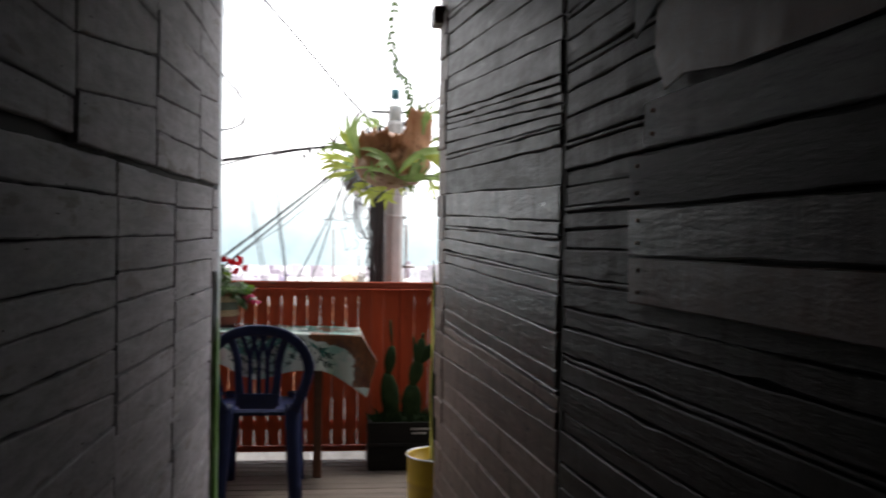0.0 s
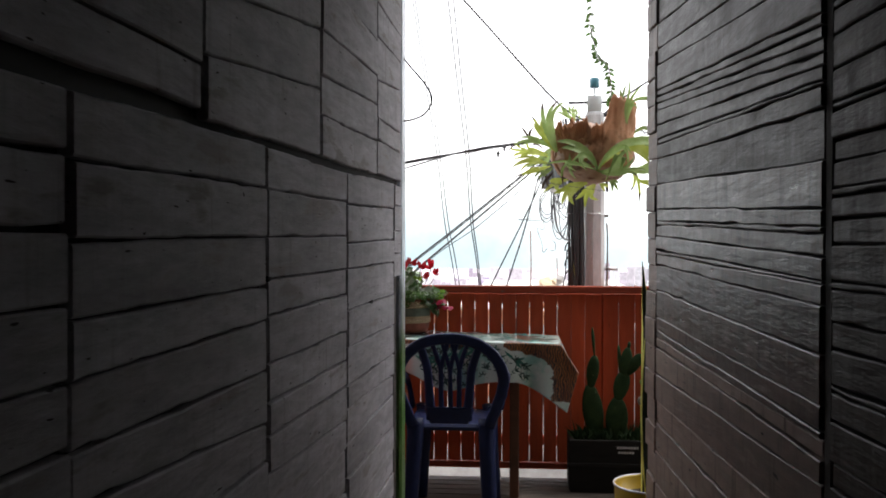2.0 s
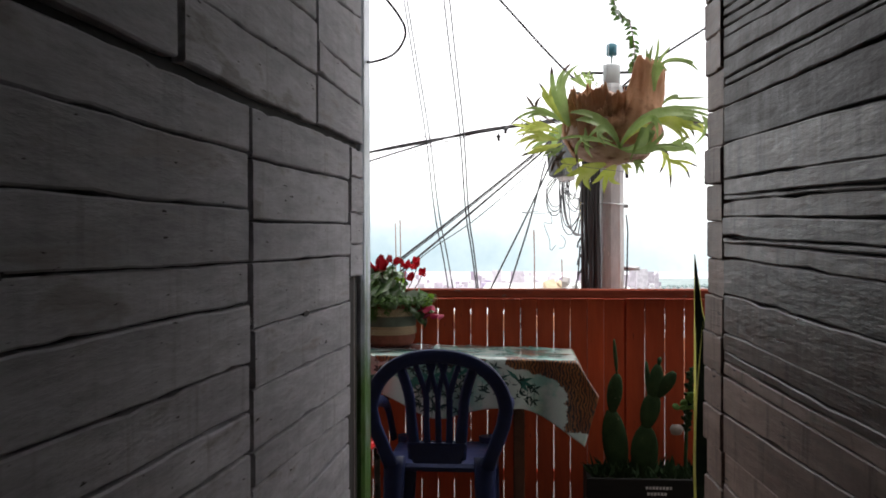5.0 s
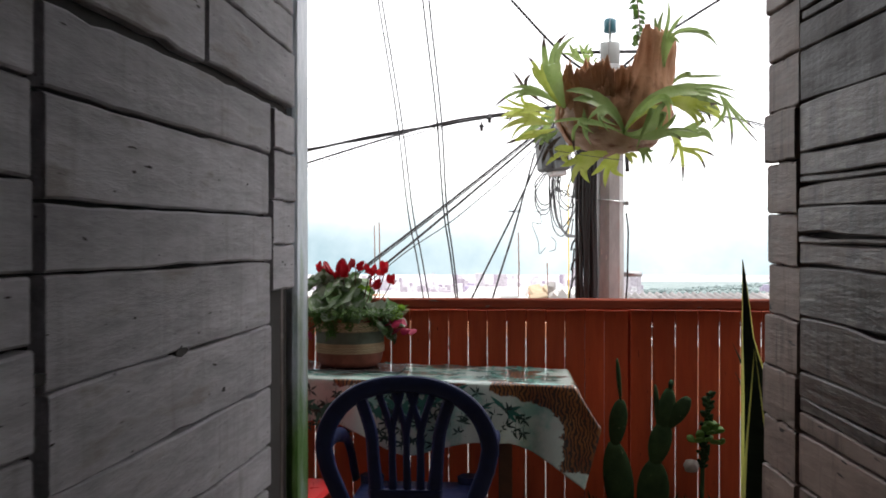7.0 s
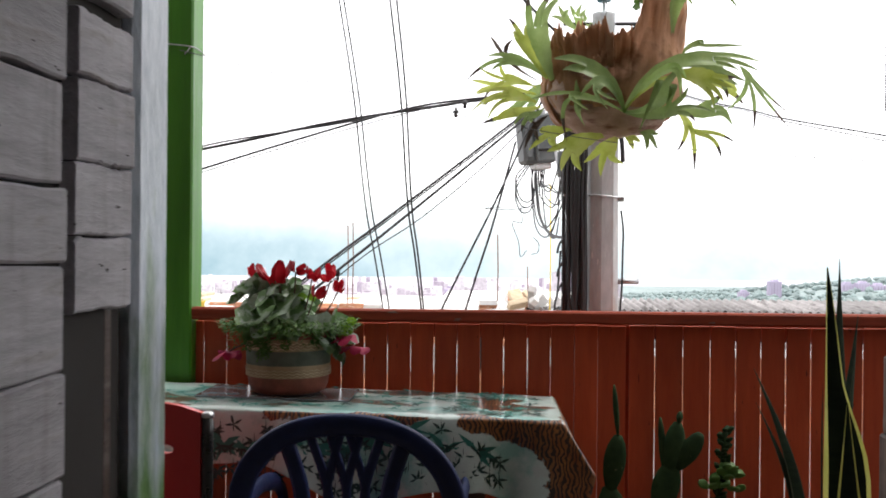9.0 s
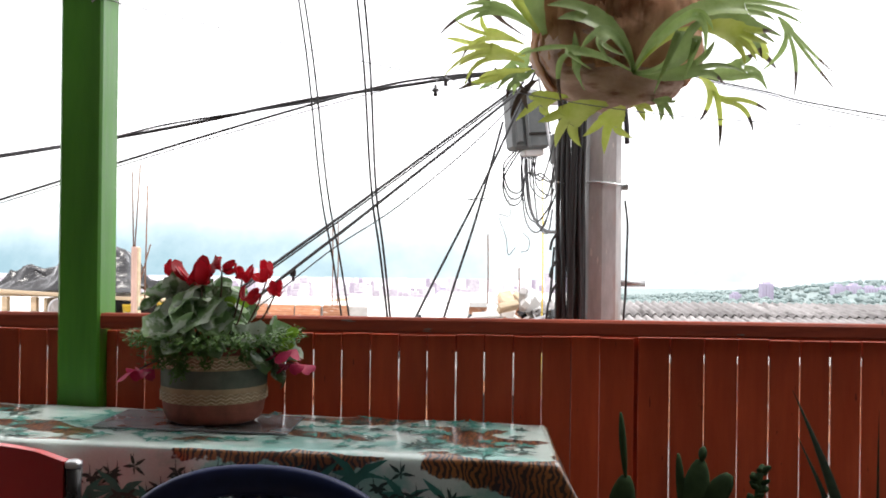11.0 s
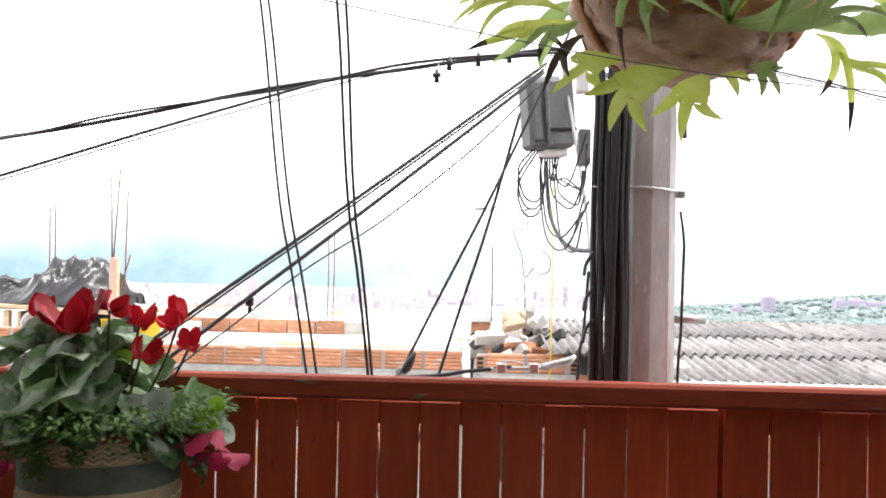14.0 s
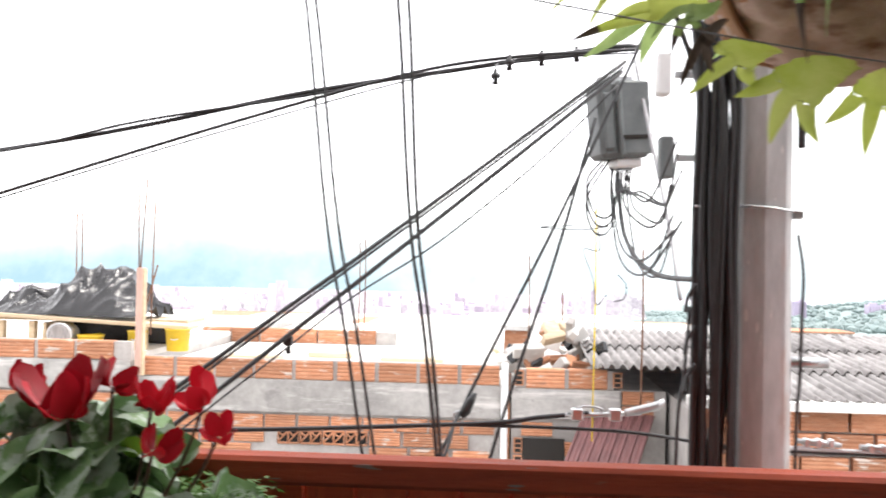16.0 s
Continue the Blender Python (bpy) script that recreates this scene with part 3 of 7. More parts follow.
def cloth():
    """A cotton cloth over the table: flat top, a front fall with soft folds, a gathered corner."""
    bm = bmesh.new()
    rng = random.Random(8)
    nx, top_rows, fall_rows = 190, 40, 40
    x0, x1, yb, yf = -0.93, 0.515, -0.085, -0.475
    grid = []
    for i in range(nx + 1):
        x = x0 + (x1 - x0) * i / nx
        col = []
        for j in range(top_rows + 1):
            y = yb + (yf - yb) * j / top_rows
            col.append(on_table(x, y, 0.001 * math.sin(40 * x + 20 * y)))
        # front fall: the hem sags between two points and hangs lower at the corner
        hem = 0.598 - 0.070 * math.exp(-((x - 0.0) / 0.14) ** 2) - 0.020 * max(0, (x - 0.05) / 0.25) + 0.04 * min(1, max(0, (-0.12 - x) / 0.2)) + 0.005 * math.sin(19 * x) - 0.115 * max(0, (x - 0.30) / 0.215) ** 1.2
        for j in range(1, fall_rows + 1):
            s = j / fall_rows
            z = on_table(x, 0)[2] * (1 - s) + hem * s - 0.002
            wave = (0.014 * math.sin(17 * x + 1.1) + 0.008 * math.sin(39 * x)) * s ** 0.8
            near = max(0, (x - 0.33) / 0.185)
            flare = (0.20 * s if s < 0.42 else 0.084 - 0.10 * (s - 0.42)) * near ** 1.4
            lift = 0.0
            col.append((x + flare + lift * 0.5, yf - 0.010 - 0.02 * s ** 0.5 + wave - 0.07 * s * max(0, (x - 0.38) / 0.13), z))
        grid.append([bm.verts.new(c) for c in col])
    # right fall, from the right edge towards the railing
    side = [grid[-1]]
    for k in range(1, 9):
        y = yf + (yb - yf) * k / 8
        col = [None] * (top_rows + 1)
        top_v = grid[-1][max(0, top_rows - 5 * k)]
        f = []
        for j in range(1, fall_rows + 1):
            s = j / fall_rows
            bulge = (0.20 * s if s < 0.42 else 0.084 - 0.10 * (s - 0.42)) * math.exp(-k * 0.45)
            f.append(bm.verts.new((x1 + 0.008 + bulge + 0.012 * math.sin(k * 1.7) * s, y, 0.759 * (1 - s) + (0.425 + 0.014 * k) * s)))
        side.append((top_v, f))
    for a, b in zip(grid, grid[1:]):
        for j in range(len(a) - 1):
            bm.faces.new((a[j], a[j + 1], b[j + 1], b[j]))
    prev_top, prev = grid[-1][top_rows], grid[-1][top_rows + 1:]
    for top_v, f in side[1:]:
        bm.faces.new((prev_top, prev[0], f[0], top_v))
        for j in range(fall_rows - 1):
            bm.faces.new((prev[j], prev[j + 1], f[j + 1], f[j]))
        prev_top, prev = top_v, f
    bmesh.ops.recalc_face_normals(bm, faces=bm.faces)
    for f in bm.faces:
        f.smooth = True
    # where the print shows tigers: above zero
    layer = bm.verts.layers.float.new("tiger")
    for v in bm.verts:
        c = v.co
        n = noise.noise(Vector((c.x * 7, c.y * 7 + c.z * 5, 3.1))) + 0.4 * noise.noise(Vector((c.x * 26, c.y * 26 + c.z * 22, 1.7)))
        if c.z < on_table(c.x, 0)[2] - 0.004:
            corner = min((c.x - 0.475) * 12 + 0.5 * n, (c.z - 0.49) * 12)
            band = min((c.z - 0.705 + 0.35 * (c.x - 0.34)) * 14 + 0.6 * n, (c.x - 0.24) * 12)
            strip = min((c.z - 0.738) * 16 + 0.5 * n, (c.x + 0.27) * 12, (0.16 - c.x) * 12)
            v[layer] = max(corner, band, strip)
        else:
            v[layer] = 2.2 * (noise.noise(Vector((c.x * 4.2 + 2.0, c.y * 11, 5.1))) + 0.2 * n - 0.17)
    ob = part("tablecloth", bm, printed_cotton)
    sol = ob.modifiers.new("thickness", "SOLIDIFY")
    sol.thickness, sol.offset = 0.0018, 0.0
    return tagged(ob, "white cotton tablecloth printed with teal palms, bamboo leaves and tigers", "tablecloth")


tablecloth = cloth()


def leaf_outline(bm, at, direction, normal, length, width, mi):
    d, nrm = Vector(direction).normalized(), Vector(normal)
    s = d.cross(nrm).normalized()
    at = Vector(at)
    ring = [at, at + d * length * 0.35 + s * width, at + d * length * 0.7 + s * width * 0.6, at + d * length,
            at + d * length * 0.7 - s * width * 0.6, at + d * length * 0.35 - s * width]
    bm.faces.new([bm.verts.new(p) for p in ring]).material_index = mi


def palm_prints():
    """Printed palm stars and bamboo sprigs, lying on the cloth's front fall and top."""
    teal = surf("teal print", (0.025, 0.16, 0.13), (0.05, 0.24, 0.19), 0.6, 30)
    ink = surf("dark green print", (0.014, 0.05, 0.042), (0.03, 0.08, 0.065), 0.6, 30)
    rng = random.Random(21)
    bm = bmesh.new()
    def fall_y(x, z):
        s = max((on_table(x, 0)[2] - z) / 0.27, 0.01)
        return -0.475 - 0.010 - 0.02 * s ** 0.5 + (0.014 * math.sin(17 * x + 1.1) + 0.008 * math.sin(39 * x)) * s ** 0.8 - 0.005
    def sprig(x, z, n, size, width, mi, spread, turn):
        for j in range(n):
            a = turn + spread * (j / max(1, n - 1) - 0.5)
            leaf_outline(bm, (x, fall_y(x, z), z), (math.cos(a), 0, math.sin(a)), (0, -1, 0), size * rng.uniform(0.75, 1.2), width, mi)
    # bamboo stalks with drooping sprigs, and large fan palms
    for k in range(46):
        x = -0.82 + 0.0275 * k + rng.uniform(-0.01, 0.01)
        z = rng.uniform(0.60, 0.64) if abs(x) > 0.1 else rng.uniform(0.56, 0.59)
        while z < 0.735:
            if x < 0.39 and not (x > 0.25 and z > 0.68 - 0.3 * (x - 0.34)):
                sprig(x + rng.uniform(-0.012, 0.012), z, rng.choice((4, 5, 6)), 0.026, 0.0040, 1, 3.9, rng.choice((-1.57, -1.57, 1.57)) + rng.uniform(-0.4, 0.4))
                leaf_outline(bm, (x, fall_y(x, z) + 0.001, z - 0.03), (rng.uniform(-0.1, 0.1), 0, 1), (0, -1, 0), 0.06, 0.0018, 1)
            z += rng.uniform(0.042, 0.062)
    for k in range(15):
        x, z = -0.80 + 0.083 * k + rng.uniform(-0.02, 0.02), rng.uniform(0.67, 0.735)
        if x < 0.37 and not (x > 0.25 and z > 0.68 - 0.3 * (x - 0.34)):
            sprig(x, z, 8, 0.062, 0.0080, 0, 4.2, -1.57 + rng.uniform(-0.3, 0.3))
    for k in range(150):
        x, y = rng.uniform(-0.9, 0.47), rng.uniform(-0.45, -0.09)
        mi = 0 if rng.random() < 0.65 else 1
        turn = rng.uniform(0, 6.28)
        for j in range(5):
            a = turn + j * 0.9
            leaf_outline(bm, on_table(x, y, 0.0042), (math.cos(a), math.sin(a), -math.tan(TILT) * math.cos(a)), (0, 0, 1), rng.uniform(0.016, 0.040), 0.005, mi)
    ob = part("leaf_print", bm, (teal, ink), tablecloth, "teal and dark green printed leaves")
    ob["kind"] = "stuff"


palm_prints()

glass_mat = tagged(part("place_mat", boxed((-0.50, -0.350, 0), (-0.065, -0.130, 0.004), 0.001,
                        Matrix.Translation((0, 0, on_table(0, 0)[2] + 0.003)) @ Matrix.Rotation(TILT, 4, "Y")), mat_grey),
                   "smoked grey rectangular place mat under the flowerpot", "place mat")


def plastic_chair():
    """A one-piece garden chair: arched back with crossing slats, seat, four flared legs."""
    c = empty("garden_chair", "navy blue moulded plastic garden chair with arched slatted back", "chair", at=(0.016, -0.72, 0))
    def put(name, bm, label=""):
        o = part(name, bm, blue_plastic, c, label)
        o.location = -c.location
        return o
    cx, yb = 0.016, -0.965
    def on_back(x, z):
        return (cx + x, yb + 0.17 * (0.85 - z), z)
    def arch(x):
        return 0.635 + 0.193 * math.sqrt(max(0.0, 1 - (abs(x) / 0.236) ** 2.3))
    # a broad band bows over the back and narrows down into the legs
    outer = []
    for k in range(41):
        x = -0.236 * math.cos(math.pi * k / 40)
        outer.append((-x, arch(x)))
    outer = [(0.170, 0.43), (0.196, 0.50), (0.226, 0.58)] + outer + [(-0.226, 0.58), (-0.196, 0.50), (-0.170, 0.43)]
    bm = bmesh.new()
    rings = []
    for i, (x, z) in enumerate(outer):
        a, b = outer[max(i - 1, 0)], outer[min(i + 1, len(outer) - 1)]
        d = Vector((b[0] - a[0], b[1] - a[1])).normalized()
        nrm = Vector((d.y, -d.x))
        ring = []
        for u, v in ((0.024, -0.002), (0.018, -0.014), (-0.02, -0.010), (-0.027, 0.0), (-0.02, 0.008), (0.018, 0.012)):
            p = on_back(x + nrm.x * u, z + nrm.y * u)
            ring.append(bm.verts.new((p[0], p[1] + v, p[2])))
        rings.append(ring)
    for a, b in zip(rings, rings[1:]):
        for k in range(6):
            bm.faces.new((a[k], a[(k + 1) % 6], b[(k + 1) % 6], b[k])).smooth = True
    bm.faces.new(rings[0])
    bm.faces.new(rings[-1][::-1])
    bmesh.ops.recalc_face_normals(bm, faces=bm.faces)
    put("back_frame", bm)
    # broad outer slats, and three inner ones that fork near the top
    for xb, xm, xt, r in ((-0.085, -0.100, -0.128, 0.0185), (0.072, 0.095, 0.126, 0.0185), (-0.040, -0.042, -0.078, 0.0105), (-0.040, -0.040, -0.008, 0.0095),
                          (0.0, -0.002, -0.036, 0.0095), (0.0, 0.002, 0.034, 0.0095), (0.036, 0.040, 0.006, 0.0095), (0.036, 0.042, 0.078, 0.0105)):
        bm = bmesh.new()
        line = bend([on_back(xb, 0.46), on_back(xb * 0.4 + xm * 0.6, 0.60), on_back(xm, 0.69), on_back(xt, arch(xt) - 0.012)], 5)
        add_tube(bm, line, [r * (1.25 - 0.25 * min(1, i / 6)) for i in range(len(line))], 6, 0.35)
        put("slat", bm)
    bm = bmesh.new()
    rows = []
    for i in range(8):
        z = 0.445 + 0.075 * i / 7
        w = 0.085 + 0.022 * math.sin(math.pi * 0.5 * i / 7)
        p = on_back(0, z)
        rows.append([bm.verts.new((cx - 0.006 + u * w, p[1] + v, z)) for u, v in ((-1, 0.0), (-0.9, -0.009), (0.9, -0.009), (1, 0.0), (0.9, 0.006), (-0.9, 0.006))])
    for a, b in zip(rows, rows[1:]):
        for k in range(6):
            bm.faces.new((a[k], a[(k + 1) % 6], b[(k + 1) % 6], b[k])).smooth = True
    bm.faces.new(rows[0][::-1])
    bm.faces.new(rows[-1])
    bmesh.ops.recalc_face_normals(bm, faces=bm.faces)
    put("back_panel", bm)
    for sx in (-1, 1):
        bm = bmesh.new()
        p = on_back(sx * 0.226, 0.63)
        add_tube(bm, bend([p, (cx + sx * 0.245, -0.80, 0.625), (cx + sx * 0.250, -0.62, 0.615), (cx + sx * 0.238, -0.50, 0.57), (cx + sx * 0.215, -0.475, 0.44)], 5), 0.023, 8, 0.5)
        put("armrest", bm)
    bm = bmesh.new()
    add_box(bm, (cx - 0.20, -0.87, 0.405), (cx + 0.20, -0.46, 0.435), 0.012)
    put("seat", bm)
    for sx in (-1, 1):
        for y0, y1 in ((-0.86, -0.945), (-0.49, -0.46)):
            bm = bmesh.new()
            add_tube(bm, bend([(cx + sx * 0.160, y0, 0.46), (cx + sx * 0.163, y0 * 0.6 + y1 * 0.4, 0.30), (cx + sx * 0.180, y1, 0.0)], 4), [0.040 - 0.001 * i for i in range(9)], 8, 0.75)
            put("leg", bm)
    return c


plastic_chair()


def red_chair():
    c = empty("kitchen_chair", "red-panelled chair with black tube frame and oval hand hole", "chair", at=(-0.47, -0.78, 0))
    turn = Matrix.Translation((-0.47, -0.90, 0)) @ Matrix.Rotation(radians(-6), 4, "Z")
    def put(name, bm, material, label=""):
        bmesh.ops.transform(bm, matrix=turn, verts=bm.verts)
        o = part(name, bm, material, c, label)
        o.location = -c.location
        return o
    # back panel with a curved top edge and an oval hand hole
    bm = bmesh.new()
    outer, hole = [], []
    for k in range(36):
        a = 2 * math.pi * k / 36
        ca, sa = math.cos(a), math.sin(a)
        s = 1 / max(abs(ca) / 0.165, abs(sa) / 0.10)
        x, z = ca * s, sa * s
        if sa > 0:
            z += 0.018 * (1 - (x / 0.165) ** 2) * (z / 0.10)
        outer.append((x, z + 0.745))
        hole.append((0.085 + 0.018 * ca, 0.758 + 0.010 * sa))
    for y in (-0.009, 0.009):
        a = [bm.verts.new((x, y, z)) for x, z in outer]
        b = [bm.verts.new((x, y, z)) for x, z in hole]
        for k in range(36):
            bm.faces.new((a[k], a[(k + 1) % 36], b[(k + 1) % 36], b[k]))
        if y < 0:
            front = (a, b)
    for u, v in zip(front, (a, b)):
        for k in range(36):
            bm.faces.new((u[k], u[(k + 1) % 36], v[(k + 1) % 36], v[k]))
    bmesh.ops.recalc_face_normals(bm, faces=bm.faces)
    put("backrest", bm, red_panel)
    for x in (-0.178, 0.178):
        bm = bmesh.new()
        add_tube(bm, bend([(x, -0.05, 0.0), (x, -0.01, 0.44), (x, 0.0, 0.66), (x, 0.0, 0.832)], 4), 0.0125, 10)
        put("back_leg", bm, black_tube)
        bm = bmesh.new()
        add_turned(bm, [(0.0135, 0.830), (0.0135, 0.839), (0.008, 0.842)], 12, (x, 0))
        put("cap", bm, steel, "pale end cap")
        bm = bmesh.new()
        add_tube(bm, bend([(x, 0.40, 0.0), (x, 0.37, 0.22), (x, 0.36, 0.42)], 4), 0.0125, 10)
        put("front_leg", bm, black_tube)
    put("seat", boxed((-0.19, 0.0, 0.43), (0.19, 0.385, 0.455), 0.01), red_panel)


red_chair()


# ---- the flowerpot on the table ----
POT = (-0.262, -0.222)


def flowerpot():
    bz = on_table(*POT)[2] + 0.0095
    p = empty("flowerpot", "banded clay flowerpot with red cyclamen and silvery leaves", "flowerpot", at=(POT[0], POT[1], bz))
    bm = bmesh.new()
    prof = [(0.0, 0.0), (0.095, 0.0), (0.106, 0.006), (0.114, 0.022), (0.118, 0.05), (0.1205, 0.07), (0.1215, 0.083), (0.122, 0.125), (0.124, 0.158),
            (0.127, 0.160), (0.128, 0.178), (0.118, 0.178), (0.112, 0.155), (0.0, 0.150)]
    add_turned(bm, prof, 48, close=False)
    part("pot", bm, banded_clay, p)
    for zc in (0.062, 0.140):
        for row in (-0.008, 0.0, 0.008):
            bm = bmesh.new()
            ring = []
            for k in range(145):
                a = 2 * math.pi * k / 144
                r = 0.1212 + 0.012 * (zc + row) * 1.2
                ring.append((r * math.cos(a), r * math.sin(a), zc + row + 0.0028 * math.sin(36 * a)))
            add_tube(bm, ring, 0.0011, 4)
            part("wave", bm, timber, p, "raised wavy line")
    bm = bmesh.new()
    add_turned(bm, [(0.0, 0.153), (0.116, 0.1535)], 24, close=False)
    part("soil", bm, soil, p)
    rng = random.Random(12)
    # broad heart-shaped leaves with rolled, wavy rims
    for k in range(44):
        a = rng.uniform(0, 2 * math.pi)
        rad = 0.03 + 0.135 * rng.random() ** 0.8
        h = 0.315 - rad * 0.75 + rng.uniform(-0.03, 0.03) - 0.05 * math.cos(a) * (rad > 0.06)
        size = rng.uniform(0.042, 0.064)
        bm = bmesh.new()
        pitch = 0.15 + rad * 4.0 + rng.uniform(-0.45, 0.45)
        rot = Matrix.Translation((rad * math.cos(a), rad * math.sin(a), h)) @ Matrix.Rotation(a + rng.uniform(-0.5, 0.5), 4, "Z") @ Matrix.Rotation(pitch, 4, "Y") @ Matrix.Rotation(rng.uniform(-0.6, 0.6), 4, "X")
        roll, fold = rng.uniform(0.2, 0.6) * rng.choice((1, 1, -0.9)), rng.uniform(0.05, 0.35)
        rings = []
        for j in range(1, 7):
            q = j / 6
            ring = []
            for i in range(24):
                t = 2 * math.pi * i / 24
                rr = size * q * (1.0 - 0.45 * math.exp(-((abs(t - math.pi)) / 0.40) ** 2) + 0.14 * math.exp(-(min(t, 2 * math.pi - t) / 0.5) ** 2) + 0.03 * math.sin(9 * t + k) * q)
                wave = 0.11 * size * math.sin(5 * t + k) * q ** 3 + 0.05 * size * math.sin(11 * t + 2 * k) * q ** 4
                vein = -0.025 * size * math.cos(7 * t) * q
                ring.append(bm.verts.new((rr * math.cos(t), rr * 0.95 * math.sin(t), wave + vein + fold * abs(math.sin(t)) * size * q - roll * size * q ** 3)))
            rings.append(ring)
        c = bm.verts.new((0, 0, 0))
        for i in range(24):
            bm.faces.new((c, rings[0][i], rings[0][(i + 1) % 24])).smooth = True
        for u, v in zip(rings, rings[1:]):
            for i in range(24):
                bm.faces.new((u[i], v[i], v[(i + 1) % 24], u[(i + 1) % 24])).smooth = True
        bmesh.ops.transform(bm, matrix=rot, verts=bm.verts)
        tip = rot @ Vector((0, 0, 0))
        add_tube(bm, bend([(0.02 * math.cos(a), 0.02 * math.sin(a), 0.15), (tip.x * 0.6, tip.y * 0.6, h * 0.85), tip], 4), 0.0018, 5)
        part("leaf", bm, cyclamen_leaf, p)
    # feathery small greens round the rim, hanging over it
    bm = bmesh.new()
    for k in range(5200):
        a = rng.uniform(0, 2 * math.pi)
        drop = rng.random() ** 2.2
        hang = 0.075 * (1 if rng.random() < 0.2 else 0.35)
        rad = 0.10 + 0.105 * rng.random() - 0.05 * drop
        pos = Vector((rad * math.cos(a), rad * math.sin(a), 0.195 - drop * hang + rng.uniform(-0.012, 0.018)))
        d = Vector((math.cos(a) + rng.uniform(-0.9, 0.9), math.sin(a) + rng.uniform(-0.9, 0.9), rng.uniform(-0.8, 0.5)))
        leaf_outline(bm, pos, d, Vector((rng.uniform(-0.6, 0.6), rng.uniform(-0.6, 0.6), 1)).normalized(), rng.uniform(0.008, 0.018), rng.uniform(0.0018, 0.004), 0)
    for strand in range(9):
        a = rng.uniform(-2.6, -0.4) if strand > 2 else -1.95 + 0.06 * strand
        for k in range(60):
            q = k / 60
            pos = Vector((0.136 * math.cos(a) + rng.uniform(-0.012, 0.012), 0.136 * math.sin(a) + rng.uniform(-0.01, 0.01), 0.18 - 0.075 * q * (1 - 0.1 * strand)))
            leaf_outline(bm, pos, (rng.uniform(-1, 1), rng.uniform(-1, 0.2), rng.uniform(-1, 0.2)), (0, -0.8, 0.6), 0.011, 0.0025, 0)
    part("trailing_foliage", bm, cress_leaf, p, "feathery bright green trailing leaves")["kind"] = "stuff"
    for x, y, z in ((0.17, -0.03, 0.19), (0.185, -0.01, 0.205), (0.165, -0.04, 0.165), (0.04, -0.02, 0.275), (-0.02, 0.0, 0.28), (0.06, 0.03, 0.27), (0.178, -0.02, 0.18)):
        bm = bmesh.new()
        ring = [Vector((x, y, z)) + 0.015 * Vector((math.cos(t), 0.3 * math.sin(2 * t), math.sin(t) * 0.85)) for t in (2 * math.pi * i / 10 for i in range(10))]
        c = bm.verts.new((x, y - 0.003, z))
        ring = [bm.verts.new(v) for v in ring]
        for i in range(10):
            bm.faces.new((c, ring[i], ring[(i + 1) % 10])).smooth = True
        part("round_leaf", bm, lime_leaf, p, "rounded lime green leaf")
    # blooms
    def bloom(at, size, mat, down=False):
        bm = bmesh.new()
        for j in range(5):
            a = 2 * math.pi * j / 5 + rng.uniform(-0.35, 0.35)
            out, rise = (rng.uniform(0.5, 1.05), rng.uniform(0.45, 1.15)) if not down else (0.9, -0.35)
            w, twist, ln = size * rng.uniform(0.33, 0.46), rng.uniform(-0.7, 0.7), rng.uniform(0.85, 1.15)
            cols = []
            for i in range(7):
                q = i / 6
                reach = out * size * ln * (0.08 + q * (1.15 - 0.45 * q))
                c = Vector((math.cos(a) * reach, math.sin(a) * reach, rise * size * ln * (q ** 1.5)))
                s = Vector((-math.sin(a + twist * q), math.cos(a + twist * q), 0.5 * math.sin(twist + q * 2)))
                ww = w * math.sin(math.pi * (0.10 + 0.83 * q)) ** 0.75
                cup = Vector((math.cos(a), math.sin(a), -0.3)) * size * 0.09
                cols.append((bm.verts.new(c - s * ww + cup), bm.verts.new(c), bm.verts.new(c + s * ww + cup)))
            for u, v in zip(cols, cols[1:]):
                bm.faces.new((u[0], u[1], v[1], v[0])).smooth = True
                bm.faces.new((u[1], u[2], v[2], v[1])).smooth = True
        if not down:
            bmesh.ops.rotate(bm, verts=bm.verts, cent=(0, 0, 0), matrix=Euler((rng.uniform(-0.7, 0.7), rng.uniform(-0.7, 0.7), 0)).to_matrix())
        bmesh.ops.translate(bm, verts=bm.verts, vec=at)
        b = part("bloom", bm, mat, p)
        st = bmesh.new()
        add_tube(st, bend([(at[0] * 0.35, at[1] * 0.35, 0.16), (at[0] * 0.8, at[1] * 0.8, 0.16 + (at[2] - 0.16) * 0.6), at], 5), 0.0021, 6)
        part("stem", st, stem_dark, b)
    for at, size in (((-0.045, -0.05, 0.340), 0.058), ((-0.020, -0.075, 0.330), 0.046), ((0.022, -0.055, 0.365), 0.030), ((0.070, -0.06, 0.345), 0.036), ((0.082, -0.085, 0.300), 0.032),
                     ((0.122, -0.04, 0.345), 0.038), ((0.145, -0.055, 0.312), 0.026), ((-0.115, 0.01, 0.345), 0.030)):
        bloom(Vector(at) - Vector((-0.008, 0, 0.016)), size * 1.02, red_petal)
    for at, size in (((0.172, -0.04, 0.165), 0.056), ((0.192, -0.025, 0.135), 0.050), ((-0.168, -0.03, 0.115), 0.056)):
        bloom(Vector(at), size, pink_petal, True)


flowerpot()


